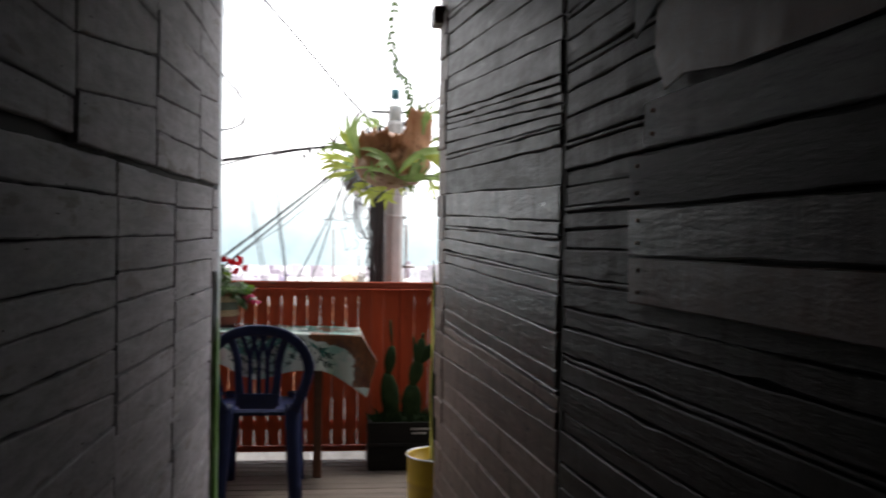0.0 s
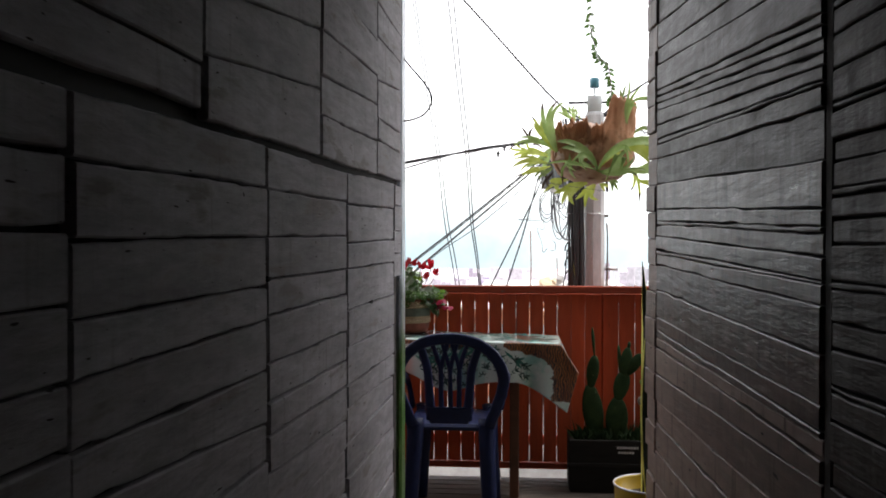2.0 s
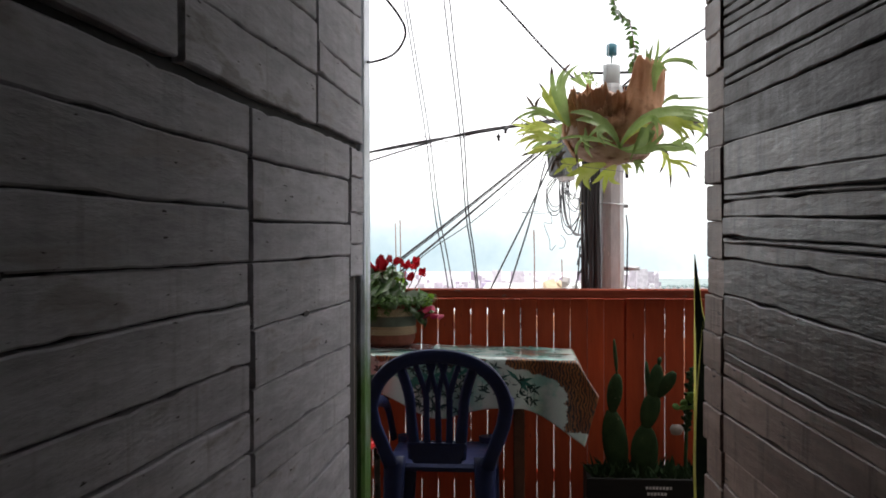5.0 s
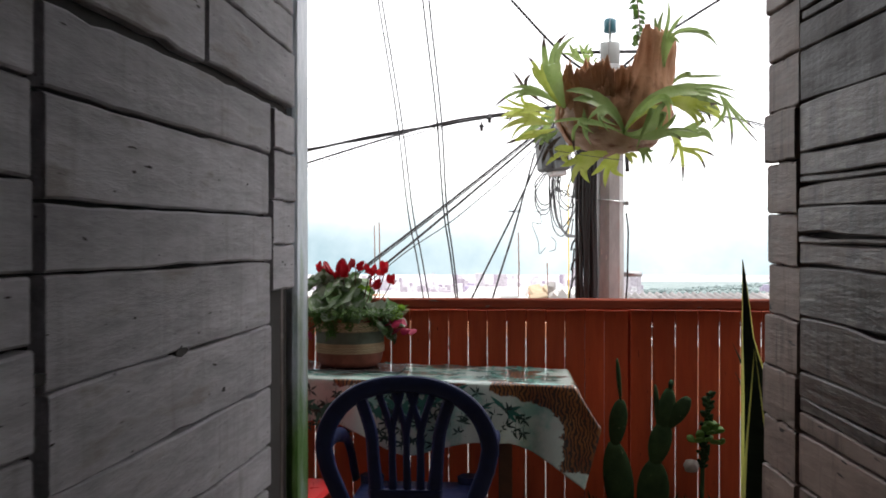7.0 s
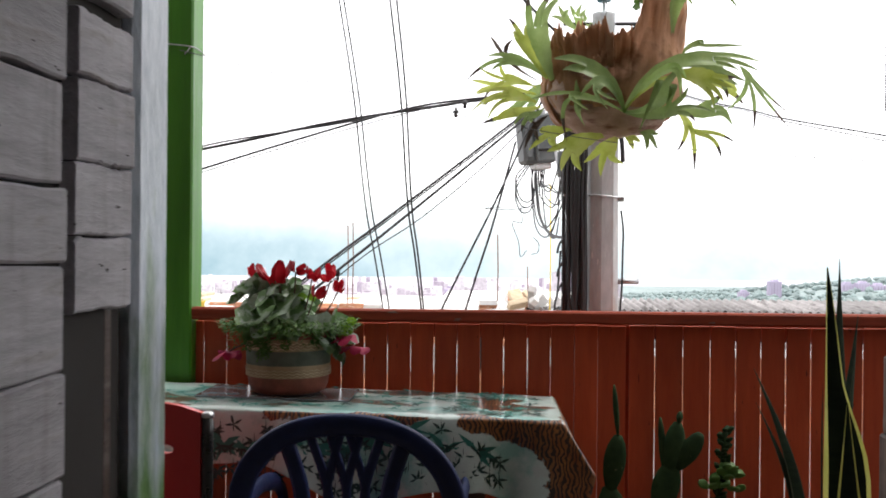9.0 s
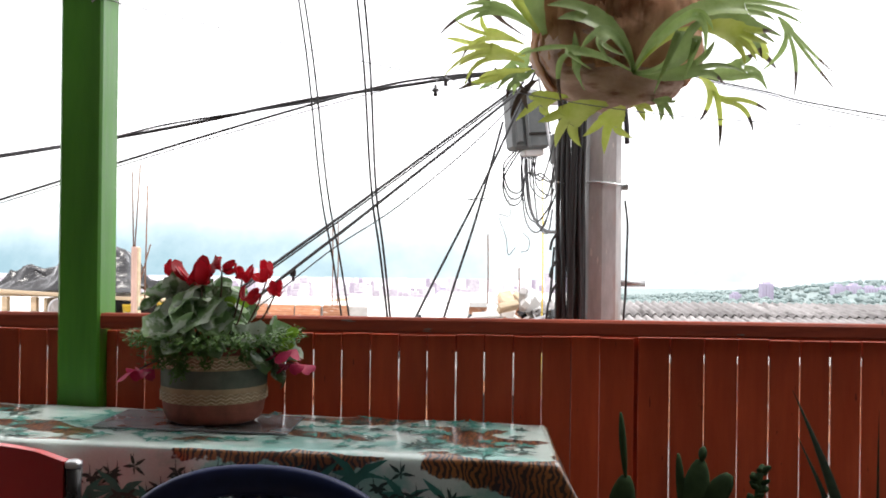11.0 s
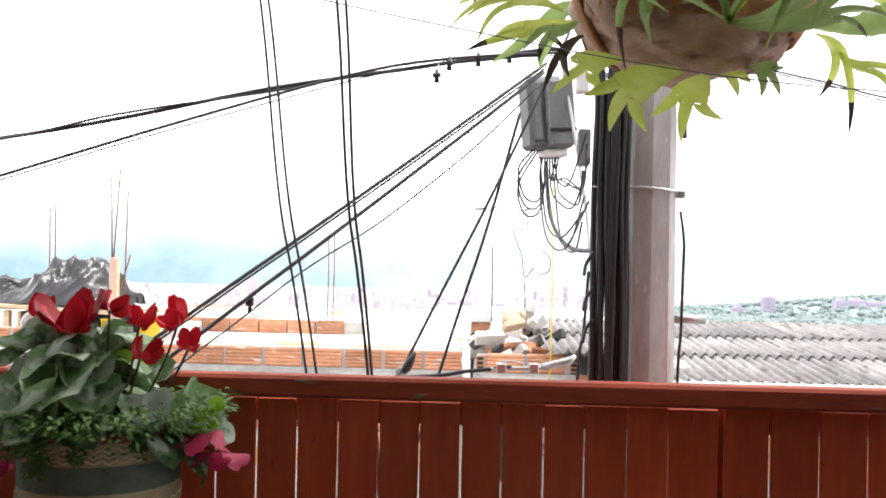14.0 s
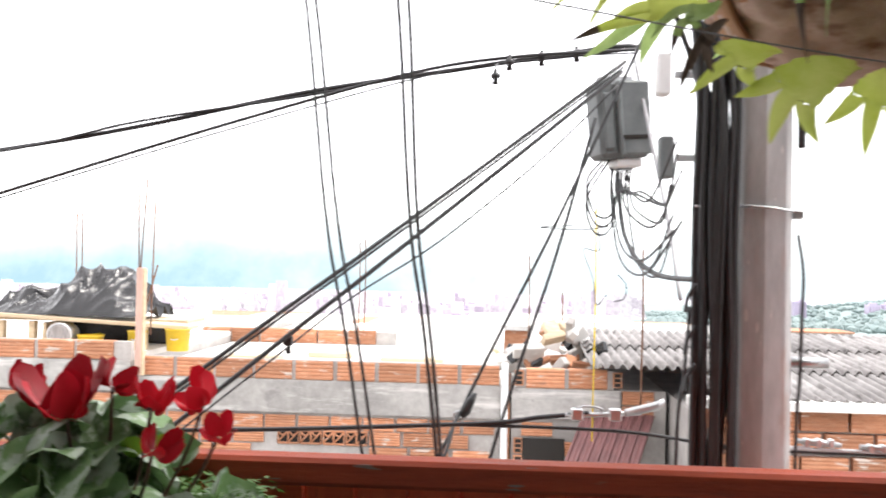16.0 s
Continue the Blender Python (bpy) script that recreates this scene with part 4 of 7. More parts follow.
# ---- plants on the deck ----
def planter_box():
    b = empty("planter_box", "black painted wooden planter box with white stencilled marks", "planter", at=(0.78, -0.2, 0))
    def put(name, bm, mat, label=""):
        o = part(name, bm, mat, b, label)
        o.location = -b.location
        return o
    put("front_panel", boxed((0.565, -0.325, 0.012), (1.10, -0.305, 0.262), 0.003), crate_black)
    put("front_ledge", boxed((0.560, -0.332, 0.13), (1.105, -0.326, 0.15), 0.002), crate_black)
    put("back_panel", boxed((0.565, -0.095, 0.012), (1.10, -0.075, 0.262), 0.003), crate_black)
    for x in (0.565, 1.08):
        put("side_panel", boxed((x, -0.304, 0.012), (x + 0.02, -0.096, 0.262), 0.003), crate_black)
    put("bottom", boxed((0.57, -0.32, 0.0), (1.095, -0.08, 0.012)), crate_black)
    bm = bmesh.new()
    bmesh.ops.create_grid(bm, x_segments=22, y_segments=10, size=0.5)
    for v in bm.verts:
        v.co = Vector((0.8325 + v.co.x * 0.494, -0.20 + v.co.y * 0.207, 0.238 + 0.022 * noise.noise(v.co * 9) + 0.01 * noise.noise(v.co * 31)))
    put("soil", bm, soil)
    for row, (z, n) in enumerate(((0.222, 8), (0.198, 6))):
        for k in range(n):
            put("stencil_bar", boxed((0.80 + 0.006 * row + k * 0.0135, -0.3275, z), (0.80 + 0.006 * row + k * 0.0135 + 0.009, -0.3255, z + 0.011)), off_white)


planter_box()


def add_pad(bm, base, tip, width, thick=0.016):
    """A flattened oval cactus pad from base to tip."""
    a, b = Vector(base), Vector(tip)
    d, side = b - a, Vector((1, 0, 0))
    side = (side - d.normalized() * side.dot(d.normalized())).normalized()
    dep = d.normalized().cross(side)
    rings = []
    for i in range(11):
        q = i / 10
        r = math.sin(math.pi * (0.06 + 0.90 * q)) ** 0.6 * (0.8 + 0.3 * q)
        rings.append([bm.verts.new(a + d * q + side * (width * r * math.cos(t)) + dep * (thick * r * math.sin(t))) for t in (2 * math.pi * k / 12 for k in range(12))])
    for u, v in zip(rings, rings[1:]):
        for k in range(12):
            bm.faces.new((u[k], u[(k + 1) % 12], v[(k + 1) % 12], v[k])).smooth = True
    bm.faces.new(rings[0][::-1])
    bm.faces.new(rings[-1])


def prickly_pear(at, pads, label):
    c = empty("prickly_pear", label, "cactus", "planter plants", at=at)
    for base, tip, w in pads:
        bm = bmesh.new()
        add_pad(bm, base, tip, w)
        o = part("pad", bm, cactus_green, c)
        o.location = Vector((0.012, 0, 0)) - Vector(at)


prickly_pear((0.70, -0.2, 0.24), [((0.70, -0.2, 0.22), (0.66, -0.2, 0.52), 0.055), ((0.665, -0.2, 0.50), (0.685, -0.21, 0.67), 0.034), ((0.685, -0.21, 0.66), (0.672, -0.21, 0.815), 0.009)],
             "dark green prickly pear with one thin new shoot")
prickly_pear((0.80, -0.22, 0.24), [((0.79, -0.22, 0.22), (0.80, -0.22, 0.46), 0.06), ((0.80, -0.22, 0.44), (0.835, -0.23, 0.60), 0.042), ((0.828, -0.23, 0.56), (0.850, -0.235, 0.715), 0.032),
                                   ((0.85, -0.235, 0.58), (0.915, -0.24, 0.685), 0.030), ((0.815, -0.225, 0.56), (0.803, -0.22, 0.725), 0.011), ((0.852, -0.235, 0.71), (0.857, -0.235, 0.745), 0.010)],
             "branching dark green prickly pear in the planter box")


def succulent():
    c = empty("succulent", "upright dark succulent with bright green rosettes", "succulent", "planter plants", at=(0.97, -0.24, 0.24))
    rng = random.Random(5)
    bm = bmesh.new()
    add_tube(bm, bend([(0.97, -0.24, 0.22), (0.975, -0.24, 0.45), (0.995, -0.24, 0.69)], 6), 0.008, 6)
    o = part("stem", bm, cactus_green, c)
    o.location = -c.location
    for mat, pts in ((cactus_green, [(0.97 + 0.025 * q, -0.24, 0.44 + 0.25 * q) for q in [i / 26 for i in range(27)]]),
                     (cress_leaf, [(0.975 + rng.uniform(-0.03, 0.05), -0.26, 0.57 + rng.uniform(-0.05, 0.02)) for i in range(9)])):
        bm = bmesh.new()
        for i, q in enumerate(pts):
            for k in range(3):
                a = rng.uniform(0, 6.28)
                s = 0.028 if mat is cactus_green else 0.034
                d = Vector((math.cos(a), math.sin(a), 0.6)).normalized() * s
                add_pad(bm, q, Vector(q) + d, 0.008 if mat is cactus_green else 0.014, 0.005)
        o = part("foliage", bm, mat, c)
        o.location = -c.location
    bm = bmesh.new()
    add_turned(bm, [(0.0, 0.43), (0.02, 0.435), (0.028, 0.455), (0.02, 0.472), (0.0, 0.475)], 14, (0.93, -0.27), close=False)
    o = part("bud", bm, bud_pale, c, "pale rounded bud")
    o.location = -c.location


succulent()


def low_greens():
    rng = random.Random(6)
    bm = bmesh.new()
    for k in range(420):
        x, y = rng.uniform(0.60, 1.08), rng.uniform(-0.29, -0.11)
        leaf_outline(bm, (x, y, 0.24), (rng.uniform(-1, 1), rng.uniform(-1, 1), rng.uniform(0.6, 1.6)), (rng.uniform(-1, 1), -1, 0.3), rng.uniform(0.03, 0.10), rng.uniform(0.003, 0.008), 0)
    tagged(part("ground_cover", bm, cactus_green), "low dark green plants covering the planter soil", "plant", kind="stuff")


low_greens()


def sword_leaf(bm, base, tip, width, arch, lean, waist=0):
    a, b = Vector(base), Vector(tip)
    rows = []
    for i in range(29):
        q = i / 28
        c = a.lerp(b, q) + Vector((arch * math.sin(math.pi * q), 0.3 * arch * math.sin(math.pi * q), 0))
        w = width * (0.55 + 0.9 * q * (1 - q) * 1.9) * (1 - q ** 3.2) + 0.0008
        if waist:
            z = min(1, max(0, (q - 0.68) / 0.18))
            w = width * (0.85 + 0.25 * math.sin(3.4 * q)) * (1 - waist * z * z * (3 - 2 * z)) * (1 - max(0, q - 0.86) / 0.14) ** 0.8 + 0.0008
            c = c + Vector((w - width, 0, 0))
        s = Vector((math.cos(lean + 0.5 * q), math.sin(lean + 0.5 * q), 0))
        f = Vector((-s.y, s.x, 0)) * (-0.28 * w)
        rows.append([bm.verts.new(c + s * (u * w) + f * (1 - abs(u)) * 1.0) for u in (-1, -0.78, 0, 0.80, 1)])
    for u, v in zip(rows, rows[1:]):
        for k in range(4):
            f = bm.faces.new((u[k], u[k + 1], v[k + 1], v[k]))
            f.material_index, f.smooth = (1 if k in (0, 3) else 0), True


def snake_plant(at, leaves, label, margin=None):
    c = empty("snake_plant", label, "plant", "snake plants", at=at)
    for base, tip, w, arch, lean, *waist in leaves:
        bm = bmesh.new()
        sword_leaf(bm, base, tip, w, arch, lean, *waist)
        part("leaf", bm, (sans_green, margin or sans_edge), c)
    return c


snake_plant((0.765, -1.76, 0.36), [((0.0, 0.0, 0.0), (0.002, 0.0, 0.825), 0.026, 0.0, -0.55, 0.64), ((0.006, -0.03, 0.0), (-0.008, -0.03, 0.66), 0.034, 0.0, -0.55),
                                   ((0.05, 0.03, 0.0), (0.085, 0.03, 0.74), 0.018, 0.0, 0.5), ((0.06, -0.02, 0.0), (0.11, -0.03, 0.6), 0.016, 0.01, 1.0)],
            "tall dark snake plant with yellow leaf margins growing in the bucket")
deck_pot = empty("clay_pot", "plain clay pot standing by the railing", "flowerpot", at=(1.27, -0.2, 0))
bm = bmesh.new()
add_turned(bm, [(0.0, 0.0), (0.08, 0.0), (0.115, 0.21), (0.125, 0.21), (0.125, 0.235), (0.11, 0.235), (0.10, 0.2), (0, 0.2)], 28, close=False)
part("pot", bm, brick_clay, deck_pot)
snake_plant((1.27, -0.2, 0.20), [((-0.03, 0.0, 0.0), (-0.165, 0.08, 0.66), 0.019, 0.05, -0.2), ((-0.04, 0.03, 0.0), (-0.16, 0.07, 0.56), 0.016, 0.05, 0.1), ((0.03, -0.08, 0.0), (0.010, -0.12, 0.985), 0.026, 0.0, -0.2), ((0.03, 0.03, 0.0), (0.13, 0.06, 0.82), 0.028, 0.0, -0.1),
                                 ((0.02, 0.05, 0.0), (0.03, 0.06, 0.62), 0.022, 0.0, 1.0), ((0.04, -0.02, 0.0), (0.11, 0.03, 0.70), 0.022, 0.0, 0.2)], "dark spiky snake plant in a clay pot by the railing", sans_dull)


def tin_bucket():
    c = empty("bucket", "yellow painted tin bucket with pressed ribs, used as planter", "bucket", at=(0.79, -1.73, 0))
    bm = bmesh.new()
    add_turned(bm, [(0.0, 0.004), (0.118, 0.004), (0.122, 0.0), (0.126, 0.01), (0.130, 0.20), (0.135, 0.206), (0.132, 0.213), (0.133, 0.30), (0.138, 0.306), (0.135, 0.313), (0.137, 0.40),
                    (0.141, 0.406), (0.137, 0.412), (0.132, 0.404), (0.129, 0.36), (0.0, 0.355)], 40, close=False)
    part("body", bm, yellow_tin, c)
    bm = bmesh.new()
    add_tube(bm, [(0.139 * math.cos(a), 0.139 * math.sin(a), 0.409) for a in (2 * math.pi * k / 40 for k in range(41))], 0.004, 6)
    part("rim", bm, steel, c, "pale rolled rim")
    bm = bmesh.new()
    add_turned(bm, [(0.0, 0.364), (0.10, 0.362), (0.1285, 0.360)], 24, close=False)
    part("soil", bm, soil, c)


tin_bucket()


# ---- the staghorn fern hanging over the railing ----
FERN = Vector((0.70, 0.06, 1.72))


def frond_mesh(start, ctrl, end, width, fingers, rng):
    """A fleshy blade along a bow that widens and parts into curved, pointed fingers; each finger: its tip, and whether it has withered."""
    bm = bmesh.new()
    a, b, e = Vector(start), Vector(ctrl), Vector(end)
    face = (Vector((0, -1, 0.35)) + Vector((rng.uniform(-0.3, 0.3), 0, rng.uniform(-0.2, 0.3)))).normalized()
    def ribbon(pts, widths, wither, cup):
        rows, n = [], len(pts)
        for i, p in enumerate(pts):
            d = (pts[min(i + 1, n - 1)] - pts[max(i - 1, 0)]).normalized()
            s = d.cross(face)
            s = s.normalized() if s.length > 0.05 else d.cross(Vector((0, 0, 1))).normalized()
            up, w = s.cross(d).normalized(), widths[i]
            rows.append([bm.verts.new(p + s * (u * w) + up * (cup * (abs(u) - 0.5) * w)) for u in (-1, -0.5, 0, 0.5, 1)])
        for i, (u, v) in enumerate(zip(rows, rows[1:])):
            for k in range(4):
                f = bm.faces.new((u[k], u[k + 1], v[k + 1], v[k]))
                f.smooth, f.material_index = True, 1 if wither and i > n * 0.58 else 0
    bow = [a * (1 - q) ** 2 + b * (2 * q * (1 - q)) + e * q * q for q in (i / 14 for i in range(15))]
    wide = [width * 1.15 * (0.22 + 0.86 * math.sin(1.5 * (i / 14) ** 1.15)) * (1 + 0.05 * math.sin(2.1 * i)) for i in range(15)]
    ribbon(bow, wide, False, 0.35)
    ahead = (bow[-1] - bow[-3]).normalized()
    across = ahead.cross(face).normalized()
    w_end, count = wide[-1], len(fingers)
    fingers = sorted(fingers, key=lambda f: (Vector(f[0]) - bow[-1]).normalized().dot(across))
    for k, (tip, wither) in enumerate(fingers):
        tip = Vector(tip)
        root = bow[-1] - ahead * 0.002 + across * (w_end * (2 * k + 1 - count) / count)
        span, thick = (tip - root).length, w_end / count * 1.03
        mid = root + ahead * (0.34 * span) + (tip - root) * 0.16 + Vector((0, -0.01, 0.03 * span))
        keep = max(thick, 0.0065)
        pts, ws = [], []
        for i in range(15):
            q = i / 14
            pts.append(root * (1 - q) ** 2 + mid * (2 * q * (1 - q)) + tip * q * q)
            ws.append((thick + (keep * 1.12 - thick) * min(1, 3 * q)) * (1 - 0.22 * q) * (1 - q ** 3.2) + 0.0006)
        ribbon(pts, ws, wither, 0.35)
    return bm


def staghorn():
    c = empty("staghorn_fern", "hanging staghorn fern with brown papery shields and antler fronds", "fern", at=FERN)
    rng = random.Random(17)
    bm = bmesh.new()
    bmesh.ops.create_icosphere(bm, subdivisions=5, radius=1)
    for v in bm.verts:
        n = v.co.normalized()
        r = 1 + 0.13 * noise.noise(n * 2.3 + Vector((3, 1, 5))) + 0.07 * (0.3 - abs(noise.noise(n * 4.5))) + 0.03 * noise.noise(n * 9) + 0.02 * noise.noise(Vector((n.x * 9, n.y * 9, n.z * 24)))
        v.co = Vector((n.x * 0.212 * r, n.y * 0.195 * r, n.z * 0.160 * r - 0.005))
    smooth(part("root_ball", bm, shield_pale, c, "pale papery ball of old shields"))
    # brown shields that wrap the ball and stand up from it with torn rims
    def shield(a0, a1, low, high, step_at, bottom, rag, rad, seed, flare=0.02):
        bm = bmesh.new()
        rows = []
        for i in range(81):
            u = i / 80
            a = a0 + u * (a1 - a0)
            z = min(1, max(0, (u - step_at) / 0.16))
            edge = low + (high - low) * z * z * (3 - 2 * z) - 0.35 * (high - bottom) * max(0, abs(u - 0.55) - 0.36) / 0.2
            edge += rag * noise.noise(Vector((u * 5, seed, 0.3))) + 0.9 * rag * noise.noise(Vector((u * 17, seed, 4))) + 0.6 * rag * noise.noise(Vector((u * 52, seed, 9)))
            col = []
            for j in range(17):
                q = j / 16
                zz = bottom + (edge - bottom) * q
                r = rad * math.sqrt(max(0.12, 1 - (min(zz, 0.03) / 0.185) ** 2)) + (flare * q * q if zz > 0.03 else 0) + 0.010 * noise.noise(Vector((u * 6, q * 4, seed))) + 0.003 * noise.noise(Vector((u * 15, q * 9, seed))) - 0.004 * max(0, noise.noise(Vector((u * 11, q * 2.5, seed + 7)))) 
                col.append(bm.verts.new((r * 1.1 * math.cos(a), r * math.sin(a), zz)))
            rows.append(col)
        for p, q in zip(rows, rows[1:]):
            for j in range(16):
                bm.faces.new((p[j], p[j + 1], q[j + 1], q[j])).smooth = True
        ob = part("shield", bm, shield_brown, c)
        s = ob.modifiers.new("thickness", "SOLIDIFY")
        s.thickness = 0.006
    shield(-1.95, -0.42, 0.125, 0.275, 0.36, -0.085, 0.034, 0.199, 1.0)
    shield(-2.75, -1.65, 0.115, 0.140, 0.2, -0.075, 0.035, 0.195, 2.0, 0.035)
    shield(-2.60, -1.80, 0.125, 0.145, 0.2, -0.02, 0.045, 0.178, 8.0, -0.02)
    shield(-0.6, 0.9, 0.24, 0.16, 0.4, -0.10, 0.04, 0.190, 3.0)
    shield(1.5, 3.4, 0.15, 0.17, 0.4, -0.12, 0.04, 0.19, 5.0)
    def frond(start, ctrl, end, width, mat, *fingers):
        part("frond", frond_mesh(start, ctrl, end, width, fingers, rng), (mat, fern_tip), c)
    # left, from the heart
    frond((0.014, -0.212, -0.109), (-0.018, -0.300, -0.029), (-0.109, -0.290, 0.010), 0.0243, fern_green,
          ((-0.198, -0.260, 0.038), 0), ((-0.173, -0.270, 0.004), 0))
    frond((0.014, -0.212, -0.109), (-0.047, -0.310, -0.003), (-0.085, -0.330, -0.052), 0.0157, fern_green,
          ((-0.048, -0.330, -0.117), 0), ((-0.125, -0.320, -0.078), 0), ((-0.021, -0.330, -0.094), 0))
    frond((0.014, -0.212, -0.109), (-0.081, -0.290, -0.072), (-0.151, -0.300, -0.075), 0.0121, fern_green,
          ((-0.264, -0.270, -0.082), 0), ((-0.160, -0.300, -0.207), 1), ((-0.099, -0.310, -0.119), 0))
    frond((-0.096, -0.160, -0.143), (-0.124, -0.250, -0.125), (-0.127, -0.270, -0.109), 0.0085, fern_green,
          ((-0.133, -0.270, -0.024), 0))
    # left, standing and spreading
    frond((-0.194, -0.160, -0.007), (-0.225, -0.200, 0.064), (-0.242, -0.180, 0.150), 0.0262, fern_green,
          ((-0.269, -0.160, 0.254), 1), ((-0.180, -0.160, 0.267), 1), ((-0.151, -0.150, 0.258), 0))
    frond((-0.206, -0.120, 0.005), (-0.267, -0.170, 0.079), (-0.286, -0.160, 0.120), 0.0186, fern_pale,
          ((-0.328, -0.140, 0.188), 1), ((-0.311, -0.150, 0.146), 0), ((-0.264, -0.140, 0.173), 0))
    frond((-0.210, -0.100, 0.013), (-0.276, -0.160, 0.057), (-0.330, -0.150, 0.059), 0.0167, fern_green,
          ((-0.390, -0.120, 0.075), 0), ((-0.455, -0.120, -0.002), 1), ((-0.378, -0.130, 0.028), 0))
    frond((-0.232, -0.050, 0.011), (-0.314, -0.120, 0.039), (-0.339, -0.100, 0.083), 0.0090, fern_tip,
          ((-0.383, -0.080, 0.146), 1), ((-0.309, -0.090, 0.134), 0))
    frond((-0.237, -0.050, -0.009), (-0.299, -0.120, 0.005), (-0.338, -0.100, 0.003), 0.0199, fern_pale,
          ((-0.400, -0.070, -0.050), 1), ((-0.416, -0.070, 0.050), 0), ((-0.370, -0.090, -0.025), 0), ((-0.349, -0.100, 0.063), 0))
    frond((-0.238, -0.080, -0.059), (-0.300, -0.140, -0.047), (-0.329, -0.130, -0.046), 0.0237, fern_pale,
          ((-0.412, -0.100, -0.078), 0), ((-0.389, -0.100, -0.121), 0), ((-0.442, -0.080, -0.095), 0), ((-0.428, -0.080, -0.038), 0))
    frond((-0.222, -0.060, -0.071), (-0.274, -0.120, -0.094), (-0.308, -0.100, -0.096), 0.0129, fern_pale,
          ((-0.409, -0.070, -0.128), 1), ((-0.357, -0.090, -0.105), 0))
    frond((-0.214, -0.100, -0.081), (-0.242, -0.160, -0.114), (-0.265, -0.150, -0.112), 0.0118, fern_green,
          ((-0.284, -0.140, -0.162), 1), ((-0.226, -0.150, -0.151), 1), ((-0.309, -0.130, -0.139), 0))
    frond((-0.204, -0.100, -0.106), (-0.229, -0.150, -0.122), (-0.246, -0.150, -0.151), 0.0078, fern_tip,
          ((-0.274, -0.140, -0.209), 1), ((-0.231, -0.150, -0.190), 1))
    frond((-0.231, 0.080, -0.010), (-0.325, 0.100, 0.019), (-0.377, 0.080, 0.016), 0.0147, fern_pale,
          ((-0.445, 0.060, 0.034), 0), ((-0.429, 0.060, -0.011), 0))
    # above, behind
    frond((-0.094, 0.050, 0.187), (-0.134, 0.000, 0.202), (-0.151, -0.020, 0.218), 0.0163, fern_green,
          ((-0.168, -0.020, 0.257), 0), ((-0.194, -0.020, 0.220), 0), ((-0.134, -0.020, 0.240), 0))
    frond((-0.089, 0.050, 0.181), (-0.102, 0.000, 0.207), (-0.108, -0.020, 0.218), 0.0153, fern_green,
          ((-0.132, -0.020, 0.256), 0), ((-0.078, -0.020, 0.244), 0), ((-0.096, -0.020, 0.258), 0))
    frond((-0.057, 0.060, 0.183), (-0.070, 0.020, 0.196), (-0.076, 0.000, 0.202), 0.0082, fern_green,
          ((-0.086, 0.000, 0.240), 0), ((-0.055, 0.000, 0.201), 0))
    # right, from the heart
    frond((0.014, -0.212, -0.109), (0.072, -0.310, 0.042), (0.269, -0.240, 0.040), 0.0228, fern_green,
          ((0.416, -0.200, 0.040), 0), ((0.414, -0.200, 0.010), 0), ((0.350, -0.210, 0.012), 0))
    frond((0.351, -0.205, 0.027), (0.364, -0.210, 0.012), (0.376, -0.210, -0.012), 0.0125, fern_green,
          ((0.312, -0.200, -0.104), 0), ((0.393, -0.200, -0.163), 1), ((0.502, -0.190, -0.154), 1), ((0.499, -0.180, -0.105), 1))
    frond((0.014, -0.212, -0.109), (0.065, -0.300, -0.021), (0.128, -0.330, 0.000), 0.0120, fern_green,
          ((0.153, -0.330, -0.088), 0), ((0.171, -0.330, -0.035), 0))
    frond((0.014, -0.212, -0.109), (0.040, -0.280, -0.064), (0.094, -0.290, -0.036), 0.0056, fern_pale,
          ((0.130, -0.290, -0.017), 0))
    frond((0.014, -0.212, -0.109), (0.089, -0.320, -0.134), (0.115, -0.330, -0.048), 0.0249, fern_green,
          ((0.106, -0.330, -0.149), 0), ((0.042, -0.320, -0.176), 0), ((0.163, -0.310, -0.004), 0))
    frond((0.014, -0.212, -0.109), (0.076, -0.290, -0.144), (0.151, -0.280, -0.110), 0.0188, fern_green,
          ((0.213, -0.270, -0.148), 1), ((0.267, -0.250, -0.116), 0), ((0.191, -0.260, -0.042), 0))
    # right side
    frond((0.165, -0.140, 0.015), (0.211, -0.200, 0.014), (0.263, -0.200, -0.019), 0.0289, fern_pale,
          ((0.340, -0.180, -0.033), 0), ((0.312, -0.180, -0.077), 0), ((0.352, -0.170, 0.002), 1), ((0.280, -0.190, -0.085), 0))
    frond((0.165, -0.120, -0.089), (0.224, -0.190, -0.118), (0.282, -0.180, -0.093), 0.0262, fern_green,
          ((0.340, -0.170, -0.144), 0), ((0.332, -0.170, -0.115), 0), ((0.305, -0.170, -0.053), 1))
    frond((0.182, -0.100, 0.041), (0.249, -0.150, 0.066), (0.309, -0.140, 0.014), 0.0196, fern_green,
          ((0.337, -0.130, -0.060), 1), ((0.372, -0.120, -0.017), 0), ((0.391, -0.120, -0.002), 0))
    frond((0.196, -0.080, -0.094), (0.208, -0.130, -0.110), (0.216, -0.140, -0.141), 0.0108, fern_pale,
          ((0.184, -0.140, -0.215), 1), ((0.234, -0.140, -0.279), 1))
    frond((0.216, -0.140, -0.139), (0.238, -0.140, -0.165), (0.267, -0.140, -0.164), 0.0108, fern_pale,
          ((0.357, -0.130, -0.188), 1), ((0.316, -0.140, -0.240), 1))
    frond((0.206, -0.020, 0.085), (0.235, -0.050, 0.134), (0.281, -0.040, 0.127), 0.0101, fern_green,
          ((0.414, -0.020, 0.127), 0), ((0.256, -0.040, 0.141), 0))
    frond((0.217, 0.100, 0.065), (0.304, 0.120, 0.078), (0.372, 0.100, 0.033), 0.0190, fern_pale,
          ((0.444, 0.100, -0.040), 1), ((0.424, 0.100, 0.001), 0))
